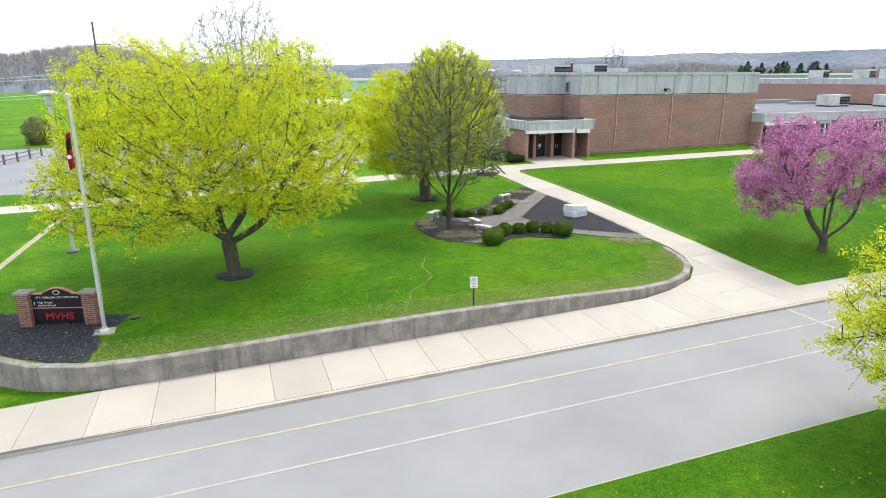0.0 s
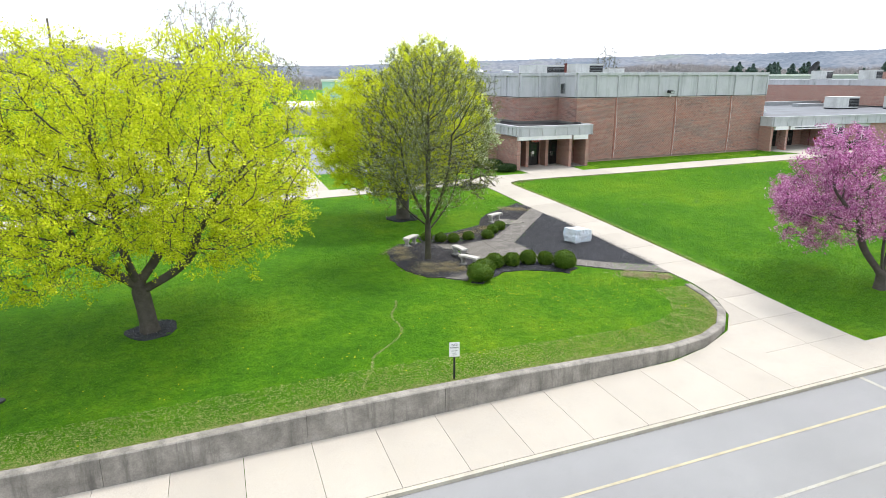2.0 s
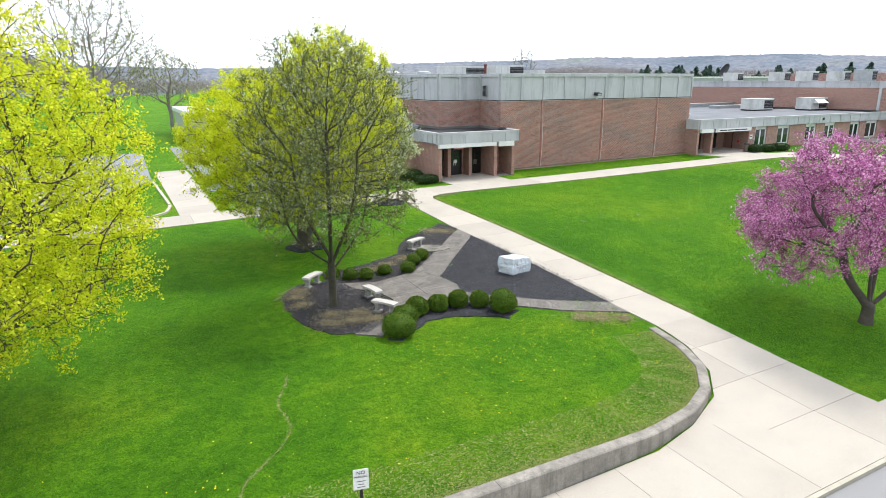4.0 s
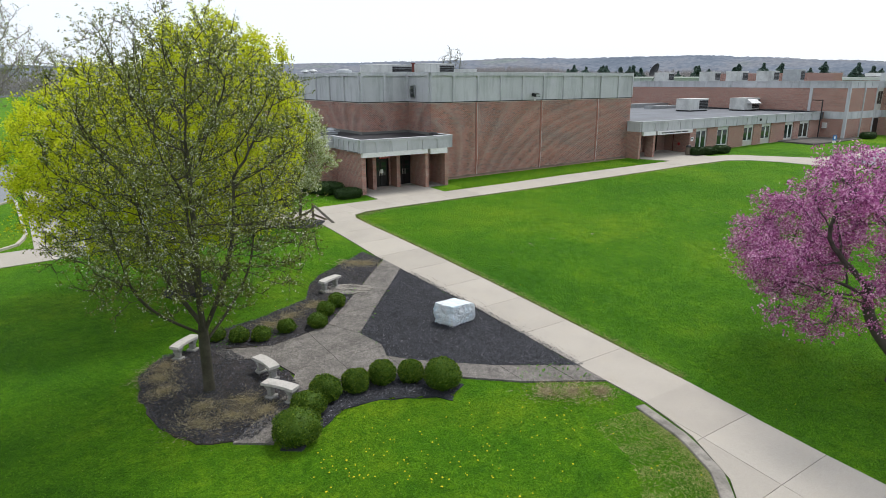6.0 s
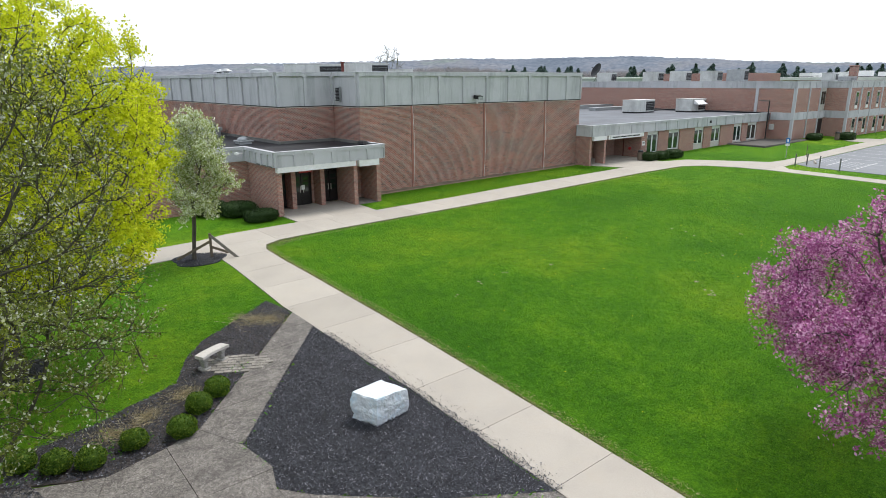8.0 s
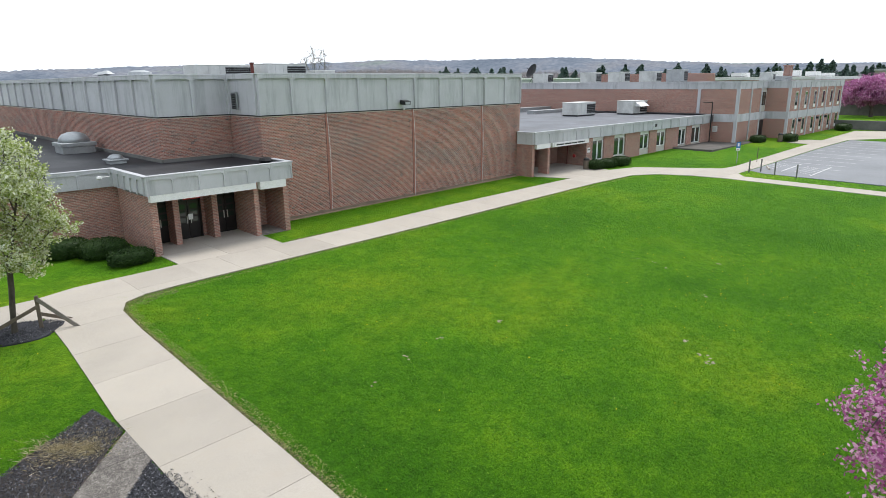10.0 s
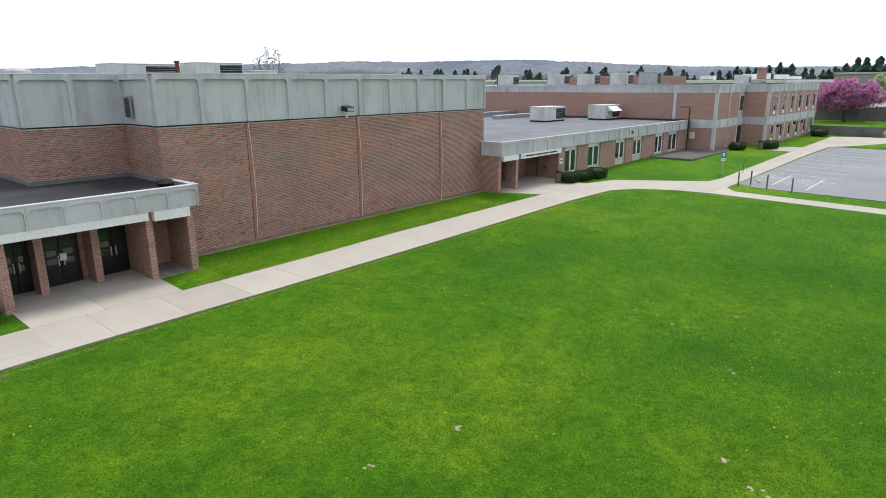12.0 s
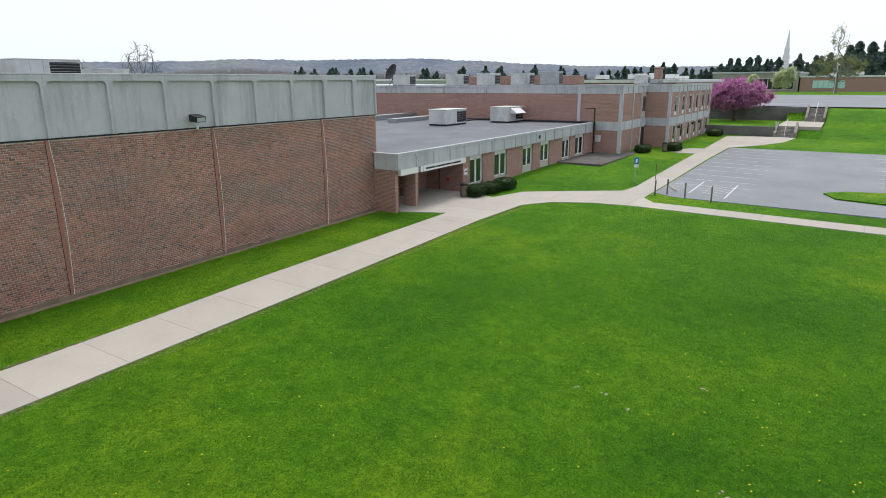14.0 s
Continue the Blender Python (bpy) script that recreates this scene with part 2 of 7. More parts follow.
CHIP = leaf_material("mulch_chips", [(0.0, (0.012, 0.012, 0.015)), (0.72, (0.045, 0.046, 0.056)), (0.92, (0.11, 0.11, 0.13)), (1.0, (0.30, 0.30, 0.33))], 0.0)
DRY = leaf_material("dry_stems", [(0.0, (0.15, 0.12, 0.06)), (0.5, (0.40, 0.33, 0.19)), (1.0, (0.68, 0.60, 0.40))], 0.3)
DRY_PALE = leaf_material("pale_dry_grass", [(0.0, (0.22, 0.30, 0.06)), (0.5, (0.36, 0.38, 0.13)), (1.0, (0.52, 0.47, 0.24))], 0.45)
TRACK = leaf_material("worn_grass", [(0.0, (0.22, 0.30, 0.07)), (0.5, (0.38, 0.38, 0.16)), (1.0, (0.52, 0.46, 0.26))], 0.4)
BLADE = leaf_material("grass_blades", [(0.0, (0.030, 0.125, 0.003)), (0.5, (0.070, 0.23, 0.005)), (0.94, (0.15, 0.35, 0.012)), (1.0, (0.30, 0.44, 0.06))], 0.4)
ROOF = surface("grey_roof_membrane", (0.135, 0.145, 0.165), 0.6, 0.25, 15, 0.22, 0.003, stain=(0.075, 0.08, 0.09), stain_scale=0.22)
ROOF_DARK = surface("black_roof_membrane", (0.022, 0.024, 0.028), 0.6, 0.4, 15, 0.3, 0.003, stain=(0.05, 0.05, 0.055))
BLACK = surface("black_metal", (0.018, 0.018, 0.02), 0.45, 2, 30, 0.2, 0)
DOOR_BLACK = surface("dark_bronze_door", (0.014, 0.012, 0.012), 0.35, 2, 30, 0.2, 0)
WHITE = surface("white_paint", (0.78, 0.78, 0.77), 0.5, 1.5, 30, 0.06, 0)
BEIGE = surface("beige_render", (0.30, 0.285, 0.25), 0.8, 0.4, 10, 0.12, 0)
FRAME = surface("pale_frame", (0.52, 0.50, 0.45), 0.6, 1.5, 30, 0.10, 0)
UNIT = surface("unit_metal", (0.64, 0.65, 0.63), 0.5, 1.2, 30, 0.10, 0, stain=(0.36, 0.36, 0.35))
GREY_METAL = surface("galvanised_metal", (0.42, 0.44, 0.45), 0.45, 2, 20, 0.12, 0, metal=0.6)
POLE = surface("aluminium_pole", (0.62, 0.63, 0.64), 0.4, 2, 20, 0.08, 0, metal=0.4)
RUST = surface("rusty_stack", (0.16, 0.05, 0.04), 0.8, 2, 20, 0.2, 0)
TEAL = surface("teal_cladding", (0.42, 0.70, 0.62), 0.6, 0.5, 10, 0.05, 0)
WOOD = surface("weathered_wood", (0.16, 0.13, 0.10), 0.9, 1.0, 15, 0.2, 0.003)
ROCK = surface("painted_rock", (0.70, 0.74, 0.78), 0.6, 2.4, 14, 0.10, 0.008, stain=(0.45, 0.63, 0.76), stain_scale=2.4)
BENCH = surface("bench_concrete", (0.56, 0.53, 0.50), 0.9, 4, 30, 0.2, 0.004, stain=(0.30, 0.28, 0.26), stain_scale=4.0)
BENCH_LEG = surface("bench_pedestal", (0.34, 0.33, 0.31), 0.9, 4, 30, 0.2, 0.004, stain=(0.16, 0.16, 0.15), stain_scale=4.0)
CAP = surface("stone_cap", (0.27, 0.26, 0.24), 0.9, 3, 20, 0.2, 0.004)
SIGN_BLACK = surface("sign_black", (0.012, 0.012, 0.018), 0.35, 2, 30, 0.1, 0)
SIGN_RED = surface("sign_trim", (0.50, 0.20, 0.16), 0.5, 2, 30, 0.1, 0)
RED = surface("red_paint", (0.50, 0.03, 0.03), 0.5, 2, 30, 0.1, 0)
BLUE = surface("blue_paint", (0.03, 0.17, 0.45), 0.5, 2, 30, 0.1, 0)
GOLD = surface("gold_letters", (0.75, 0.60, 0.18), 0.5, 2, 30, 0.1, 0)
FLAG_RED = surface("flag_red", (0.40, 0.02, 0.04), 0.8, 3, 30, 0.15, 0)
BARK = surface("grey_bark", (0.088, 0.076, 0.064), 0.95, 3, 18, 0.3, 0.02)
BARK_PEAR = surface("greenish_bark", (0.072, 0.066, 0.046), 0.95, 3, 18, 0.3, 0.012)
BARK_PALE = surface("pale_bark", (0.24, 0.22, 0.20), 0.95, 1, 8, 0.2, 0.01)
MAPLE_LEAF = leaf_material("maple_flowers", [(0.0, (0.38, 0.46, 0.009)), (0.5, (0.60, 0.65, 0.018)), (1.0, (0.84, 0.84, 0.06))], 0.5)
PEAR_LEAF = leaf_material("pear_leaves", [(0.0, (0.085, 0.110, 0.016)), (0.72, (0.215, 0.255, 0.045)), (0.84, (0.38, 0.40, 0.25)), (1.0, (0.70, 0.70, 0.62))], 0.35)
WHITE_BLOSSOM = leaf_material("pear_blossom", [(0.0, (0.22, 0.30, 0.05)), (0.45, (0.48, 0.54, 0.22)), (0.7, (0.70, 0.72, 0.56)), (1.0, (0.85, 0.85, 0.78))], 0.5)
PINK = leaf_material("pink_blossom", [(0.0, (0.25, 0.052, 0.18)), (0.5, (0.50, 0.16, 0.38)), (0.92, (0.86, 0.54, 0.76)), (1.0, (0.18, 0.11, 0.05))], 0.45)
SHRUB = leaf_material("boxwood_leaves", [(0.0, (0.022, 0.058, 0.005)), (0.55, (0.068, 0.140, 0.012)), (1.0, (0.22, 0.30, 0.03))], 0.3)
YEW = leaf_material("yew_leaves", [(0.0, (0.010, 0.028, 0.008)), (0.7, (0.028, 0.060, 0.012)), (1.0, (0.05, 0.09, 0.02))], 0.2)
CONIFER = leaf_material("conifer_needles", [(0.0, (0.060, 0.100, 0.090)), (0.7, (0.105, 0.155, 0.135)), (1.0, (0.17, 0.225, 0.185))], 0.3)
SPRING = leaf_material("spring_leaves", [(0.0, (0.12, 0.14, 0.04)), (1.0, (0.30, 0.33, 0.11))], 0.3)
HAZY_WOODS = woods_material()
HAZY_HILL = hill_material()
BARE_WOOD = leaf_material("bare_branches", [(0.0, (0.20, 0.185, 0.18)), (0.6, (0.29, 0.27, 0.265)), (1.0, (0.40, 0.37, 0.35))], 0.0)
STALL_WHITE = surface("fresh_white_lines", (0.56, 0.56, 0.56), 0.8, 2, 30, 0.05, 0)
DANDELION = surface("dandelion_heads", (0.88, 0.72, 0.02), 0.8, 5, 30, 0.1, 0)
SAND = surface("pale_dry_soil", (0.36, 0.31, 0.21), 0.95, 4, 25, 0.25, 0.01)
SOIL_CRUST = surface("soiled_mortar", (0.22, 0.175, 0.13), 0.95, 1.2, 20, 0.25, 0.006, stain=(0.17, 0.11, 0.09), stain_scale=1.4)
SOIL = surface("bare_soil", (0.30, 0.22, 0.15), 0.95, 2, 20, 0.2, 0.01)


def glass_material():
    m, n, l, b = material("window_glass", 0.05, 0.0, 0.6)
    b.inputs["Base Color"].default_value = (0.02, 0.035, 0.03, 1)
    b.inputs["Coat Weight"].default_value = 0.3
    return m


GLASS = glass_material()
m_, n_, l_, b_ = material("led_letters", 0.5)
b_.inputs["Base Color"].default_value = (0.35, 0.01, 0.015, 1)
b_.inputs["Emission Color"].default_value = (1.0, 0.03, 0.05, 1)
b_.inputs["Emission Strength"].default_value = 0.05
LED = m_


# ---- building blocks ----
class Shape:
    """Collects corners and faces for one mesh."""

    def __init__(self):
        self.v, self.f = [], []

    def add(self, verts, faces):
        k = len(self.v)
        self.v += [tuple(p) for p in verts]
        self.f += [tuple(i + k for i in q) for q in faces]
        return self

    def box(self, x0, y0, z0, x1, y1, z1):
        return self.add([(x0, y0, z0), (x1, y0, z0), (x1, y1, z0), (x0, y1, z0), (x0, y0, z1), (x1, y0, z1), (x1, y1, z1), (x0, y1, z1)],
                        [(0, 3, 2, 1), (4, 5, 6, 7), (0, 1, 5, 4), (1, 2, 6, 5), (2, 3, 7, 6), (3, 0, 4, 7)])

    def soft(self, x0, y0, z0, x1, y1, z1, b=0.02):
        """A box with chamfered edges."""
        lo, hi = (x0, y0, z0), (x1, y1, z1)
        at, verts = {}, []
        for sx in (0, 1):
            for sy in (0, 1):
                for sz in (0, 1):
                    s = (sx, sy, sz)
                    for a in range(3):
                        p = [(hi[i] - (0 if i == a else b)) if s[i] else (lo[i] + (0 if i == a else b)) for i in range(3)]
                        at[(s, a)] = len(verts)
                        verts.append(p)
        faces = []
        for a in range(3):
            u, w = (a + 1) % 3, (a + 2) % 3
            for side in (0, 1):
                q = []
                for su, sw in ((0, 0), (1, 0), (1, 1), (0, 1)):
                    s = [0, 0, 0]
                    s[a], s[u], s[w] = side, su, sw
                    q.append(at[(tuple(s), a)])
                faces.append(q if side else q[::-1])
            for su in (0, 1):
                for sw in (0, 1):
                    s0, s1 = [0, 0, 0], [0, 0, 0]
                    s0[u] = s1[u] = su
                    s0[w] = s1[w] = sw
                    s1[a] = 1
                    q = [at[(tuple(s0), u)], at[(tuple(s1), u)], at[(tuple(s1), w)], at[(tuple(s0), w)]]
                    faces.append(q if su != sw else q[::-1])
        for sx in (0, 1):
            for sy in (0, 1):
                for sz in (0, 1):
                    q = [at[((sx, sy, sz), a)] for a in range(3)]
                    faces.append(q if (sx + sy + sz) % 2 else q[::-1])
        return self.add(verts, faces)

    def tube(self, p0, p1, r0, r1=None, n=12, caps=True):
        r1 = r0 if r1 is None else r1
        p0, p1 = Vector(p0), Vector(p1)
        d = (p1 - p0).normalized()
        u = d.orthogonal().normalized()
        w = d.cross(u)
        ring = [u * math.cos(2 * math.pi * k / n) + w * math.sin(2 * math.pi * k / n) for k in range(n)]
        verts = [p0 + q * r0 for q in ring] + [p1 + q * r1 for q in ring]
        faces = [(k, (k + 1) % n, n + (k + 1) % n, n + k) for k in range(n)]
        if caps:
            faces += [tuple(range(n))[::-1], tuple(range(n, 2 * n))]
        return self.add(verts, faces)

    def lathe(self, x, y, profile, n=16):
        verts = [(x + r * math.cos(2 * math.pi * k / n), y + r * math.sin(2 * math.pi * k / n), z) for r, z in profile for k in range(n)]
        faces = [(i * n + k, i * n + (k + 1) % n, (i + 1) * n + (k + 1) % n, (i + 1) * n + k) for i in range(len(profile) - 1) for k in range(n)]
        faces += [tuple(range(n))[::-1], tuple(range((len(profile) - 1) * n, len(profile) * n))]
        return self.add(verts, faces)

    def prism(self, poly, bottom, top):
        """Straight sides between two height functions."""
        n = len(poly)
        verts = [(x, y, bottom(x, y)) for x, y in poly] + [(x, y, top(x, y)) for x, y in poly]
        return self.add(verts, [tuple(range(n))[::-1], tuple(range(n, 2 * n))] + [(k, (k + 1) % n, n + (k + 1) % n, n + k) for k in range(n)])

    def mesh(self, name, mat, smooth=False):
        me = bpy.data.meshes.new(name)
        me.from_pydata(self.v, [], self.f)
        me.materials.append(mat)
        if smooth:
            me.shade_smooth()
        me.update()
        return me


def part(name, shape, mat, parent, label="", smooth=False):
    ob = new(name, shape.mesh(name, mat, smooth) if isinstance(shape, Shape) else shape)
    ob.parent = parent
    if label:
        ob["label"] = label
    return ob


def placed(name, mesh, parent, m):
    """One more piece on a shared mesh."""
    ob = new(name, mesh)
    ob.parent = parent
    ob.matrix_basis = m
    return ob


def thing(name, label, category, group="", kind="", m=None):
    ob = new(name)
    ob.empty_display_size = 0.2
    if m is not None:
        ob.matrix_world = m
    return tagged(ob, label, category, group, kind)


def single(name, shape, mat, label, category, group="", kind="", smooth=False, m=None):
    ob = new(name, shape.mesh(name, mat, smooth) if isinstance(shape, Shape) else shape)
    if m is not None:
        ob.matrix_world = m
    return tagged(ob, label, category, group, kind)


def array_mesh(name, verts, faces, mat, smooth=False):
    """A mesh from numpy arrays; all faces with equally many corners."""
    me = bpy.data.meshes.new(name)
    k = faces.shape[1]
    me.vertices.add(len(verts))
    me.vertices.foreach_set("co", np.ascontiguousarray(verts, dtype=np.float32).ravel())
    me.loops.add(faces.size)
    me.loops.foreach_set("vertex_index", np.ascontiguousarray(faces, dtype=np.int32).ravel())
    me.polygons.add(len(faces))
    me.polygons.foreach_set("loop_start", np.arange(0, faces.size, k, dtype=np.int32))
    me.polygons.foreach_set("loop_total", np.full(len(faces), k, dtype=np.int32))
    me.materials.append(mat)
    me.update(calc_edges=True)
    if smooth:
        me.shade_smooth()
    return me


def lettering(name, text, size, mat, parent, m, label="", wide=1.0):
    cu = bpy.data.curves.new(name, "FONT")
    cu.body, cu.size, cu.extrude, cu.align_x, cu.align_y = text, size, 0.003, "CENTER", "CENTER"
    cu.space_character = wide
    cu.materials.append(mat)
    ob = new(name, cu)
    ob.parent = parent
    ob.matrix_basis = m
    if label:
        ob["label"] = label
    return ob


# ---- the lie of the land ----
def smooth01(a, b, x):
    t = min(1.0, max(0.0, (x - a) / (b - a)))
    return t * t * (3 - 2 * t)


def road_z(x):
    return -0.75 + 0.03 * max(-60.0, min(x, 40.0))


def lawn_z(x, y):
    def hump(a, b, q, s):
        return q * math.exp(-((x - a) ** 2 + (y - b) ** 2) / s)
    return 0.2 + 0.0133 * (max(-40.0, min(x, 95.0)) - 15) + 0.0163 * (max(-20.0, min(y, 60.0)) - 31) + hump(0, 32, 0.5, 100) + hump(25, 41, 0.3, 128) + hump(9, 22, 0.25, 60)


WALL = [(-12.6, 31.0), (-11.0, 28.0), (-9.3, 25.0), (-7.9, 22.95), (-6.6, 21.95), (-5.0, 21.3), (-2.5, 21.08), (0.0, 21.05), (6.0, 21.05), (12.0, 21.1),
        (16.5, 21.2), (18.3, 21.55), (19.6, 22.2), (20.6, 23.2), (21.2, 24.5), (21.5, 26.2)]


def wall_y(x):
    if x <= WALL[0][0]:
        return WALL[0][1]
    for (xa, ya), (xb, yb) in zip(WALL, WALL[1:]):
        if x <= xb:
            return ya + (yb - ya) * (x - xa) / (xb - xa)
    return 1e9


def wall_gap(x, y):
    """Distance to the middle of the retaining wall."""
    best = 9.0
    for (xa, ya), (xb, yb) in zip(WALL, WALL[1:]):
        dx, dy = xb - xa, yb - ya
        t = min(1.0, max(0.0, ((x - xa) * dx + (y - ya) * dy) / (dx * dx + dy * dy)))
        best = min(best, math.hypot(x - xa - t * dx, y - ya - t * dy))
    return best


def east_z(x, y, z):
    """The slope and the two terraces at the far end of the building."""
    if y > 42.9:
        return 4.62 if x > 143.2 else 2.72 if x > 125.75 else z
    if y > 37.4:
        return z + (2.5 - z) * smooth01(126, 128.5, x) + 2.05 * smooth01(140.8, 144.2, x)
    k = smooth01(120.0, 148.0, x) * smooth01(-40, 10, y)
    return z + (4.62 - z) * max(k, smooth01(146, 190, x))


def ground_z(x, y):
    z = lawn_z(x, y)
    if x > 100:
        z = east_z(x, y, z)
    if y < 31 and x <= 21.5:
        r = road_z(x)
        if y < wall_y(x) or wall_gap(x, y) < 0.04:
            up = smooth01(19, 26, y) * smooth01(15, 21, x)
            if x < -9:
                up = max(up, smooth01(21.5, 31, y) * smooth01(-9, -14, x))
            z = r + (z - r) * up
    elif y < 26 and x > 21.5:
        r = road_z(x)
        z = r + (z - r) * smooth01(19, 25.5, y)
    if 11.0 <= y <= 18.02:
        z = min(z, road_z(x)) - 0.20
    return z


def walk_z(x, y):
    """Top of the paving that lies on the ground."""
    if y < 18.05:
        return road_z(x) + 0.02
    return ground_z(x, y) + 0.035


def lines(stops):
    out = []
    for (a, b, step) in stops:
        n = max(1, round((b - a) / step))
        out += [a + (b - a) * k / n for k in range(n)]
    return out + [stops[-1][1]]


def build_ground():
    xs = lines([(-2600, -600, 500), (-600, -60, 60), (-60, -14, 3), (-14, 24, 0.125), (24, 60, 1.0), (60, 125.5, 2.5), (125.5, 126.0, 0.25), (126.0, 143.0, 2.5), (143.0, 143.4, 0.2),
                (143.4, 200, 5), (200, 600, 40), (600, 2600, 500)])
    ys = lines([(-2600, -600, 500), (-600, -60, 60), (-60, 10.99, 4), (10.99, 11.0, 0.01), (11.0, 18.02, 1.2), (18.02, 18.03, 0.01), (18.03, 20.6, 0.8), (20.6, 27.5, 0.125), (27.5, 37.38, 0.9), (37.38, 37.42, 0.04), (37.42, 42.88, 0.9), (42.88, 42.92, 0.04),
                (42.92, 60, 1.2), (60, 120, 5), (120, 600, 40), (600, 2600, 500)])
    verts = np.array([(x, y, ground_z(x, y)) for y in ys for x in xs])
    nx, ny = len(xs), len(ys)
    i, j = np.meshgrid(np.arange(nx - 1), np.arange(ny - 1))
    a = (j * nx + i).ravel()
    tagged(new("ground", array_mesh("ground", verts, np.stack([a, a + 1, a + nx + 1, a + nx], 1), GRASS, True)), "mown spring lawn with yellow dandelions", "lawn", kind="structure")


def clip(poly, a, b, c):
    """The part of a polygon where a*x + b*y <= c."""
    out = []
    for k in range(len(poly)):
        p, q = poly[k - 1], poly[k]
        dp, dq = a * p[0] + b * p[1] - c, a * q[0] + b * q[1] - c
        if (dp < 0) != (dq < 0):
            t = dp / (dp - dq)
            out.append((p[0] + t * (q[0] - p[0]), p[1] + t * (q[1] - p[1])))
        if dq <= 0:
            out.append(q)
    return out


def area(poly):
    return 0.5 * sum(poly[k - 1][0] * poly[k][1] - poly[k][0] * poly[k - 1][1] for k in range(len(poly)))


def cut(poly, xcuts=(), ycuts=(), gap=0.012):
    """Slices a polygon along x and y with joints between the pieces."""
    if area(poly) < 0:
        poly = poly[::-1]
    pieces = [poly]
    for cuts, a, b in ((xcuts, 1, 0), (ycuts, 0, 1)):
        for c in cuts:
            nxt = []
            for q in pieces:
                lo, hi = clip(q, a, b, c - gap / 2), clip(q, -a, -b, -c - gap / 2)
                nxt += [r for r in (lo, hi) if len(r) > 2 and abs(area(r)) > 0.03]
            pieces = nxt
    return pieces


def paving(parent, poly, xcuts, ycuts, mat, name="slab", height=walk_z, thick=0.12, lift=0.0, gap=0.012):
    for q in cut(poly, xcuts, ycuts, gap):
        s = Shape().prism(q, lambda x, y: height(x, y) + lift - thick, lambda x, y: height(x, y) + lift)
        part(name, s, mat, parent)


def sheet(name, poly, mat, label, category, height, step=1.5, thick=0.1, kind="structure"):
    """One continuous surface, cut fine enough to follow the ground."""
    xs, ys = [p[0] for p in poly], [p[1] for p in poly]
    s = Shape()
    for q in cut(poly, np.arange(min(xs) + step, max(xs), step), np.arange(min(ys) + step, max(ys), step), 0.0):
        s.add([(x, y, height(x, y)) for x, y in q], [tuple(range(len(q)))])
    n = len(poly)
    if area(poly) < 0:
        poly = poly[::-1]
    s.add([(x, y, height(x, y)) for x, y in poly] + [(x, y, height(x, y) - thick) for x, y in poly], [(n + k, n + (k + 1) % n, (k + 1) % n, k) for k in range(n)])
    return single(name, s, mat, label, category, kind=kind)


build_ground()

# ---- road, pavements and paths ----
sheet("road", [(-120, 11.0), (70, 11.0), (70, 17.96), (-120, 17.96)], ASPHALT, "worn light grey asphalt road", "road", lambda x, y: road_z(x) - 0.10, 3.0)
for nm, y0, mat, lab in (("yellow_line", 16.42, YELLOW, "worn yellow painted road line"), ("pale_line", 14.56, WHITE_LINE, "worn pale painted road line")):
    s = Shape()
    for k in range(-120, 21, 3):
        s.add([(x, y, road_z(x) - 0.094) for x, y in ((k, y0 - 0.045), (min(k + 3, 21.2), y0 - 0.045), (min(k + 3, 21.2), y0 + 0.045), (k, y0 + 0.045))], [(0, 1, 2, 3)])
    single(nm, s, mat, lab, "road marking", kind="structure")
s = Shape()
for q in ([(21.15, 17.95), (21.3, 17.95), (21.35, 11.3), (21.2, 11.3)], [(21.3, 16.48), (27, 16.48), (27, 16.36), (21.3, 16.36)]):
    s.add([(x, y, road_z(x) - 0.093) for x, y in q], [(0, 1, 2, 3)])
single("stop_line", s, WHITE_LINE, "worn white stop line across the road", "road marking", kind="structure")

pavement = thing("pavement", "pale concrete street pavement in large slabs", "pavement", kind="structure")
paving(pavement, [(-40, 18.06), (19.7, 18.06), (19.7, 20.6), (18.1, 21.3), (16.5, 20.95), (-3.5, 20.95), (-4.6, 20.93), (-9.2, 20.8), (-40, 20.8)], [-2.75 + 1.78 * k for k in range(-20, 13)], [], CONCRETE)
paving(pavement, [(23.6, 18.06), (60, 18.06), (60, 19.6), (23.6, 19.6)], [25.3 + 1.78 * k for k in range(20)], [], CONCRETE)
apron = thing("walk_apron", "broad pale concrete apron where the path meets the street", "pavement", kind="structure")
paving(apron, [(19.7, 18.06), (23.6, 18.06), (23.55, 24.0), (23.7, 26.2), (21.75, 26.2), (21.45, 24.5), (20.8, 23.05), (19.75, 22.0), (18.1, 21.3), (19.7, 20.6)], [21.6], [20.2, 22.3, 24.3], CONCRETE)
path = thing("lawn_path", "pale concrete path of square slabs across the lawn", "path", kind="structure")
paving(path, [(21.75, 26.2), (23.7, 26.2), (23.85, 30), (24.0, 36), (24.15, 42), (24.4, 47.5), (24.6, 50.0), (25.0, 50.9), (25.9, 51.35), (27.2, 51.45), (28.55, 51.5), (28.55, 54.5), (24.2, 54.45), (22.6, 54.0), (22.4, 52.0), (22.2, 48.0), (21.75, 42.0), (21.75, 38.0), (21.85, 34)],
       [25.9], [26.2 + 2.6 * k for k in range(1, 11)], CONCRETE)
gym_path = thing("building_path", "pale concrete path running along the brick building", "path", kind="structure")
paving(gym_path, [(28.55, 51.5), (36, 51.62), (50, 51.8), (60, 51.95), (60, 54.6), (46, 54.65), (40, 54.4), (34, 54.3), (28.55, 54.4)], [30.3 + 2.6 * k for k in range(0, 12)], [], CONCRETE)
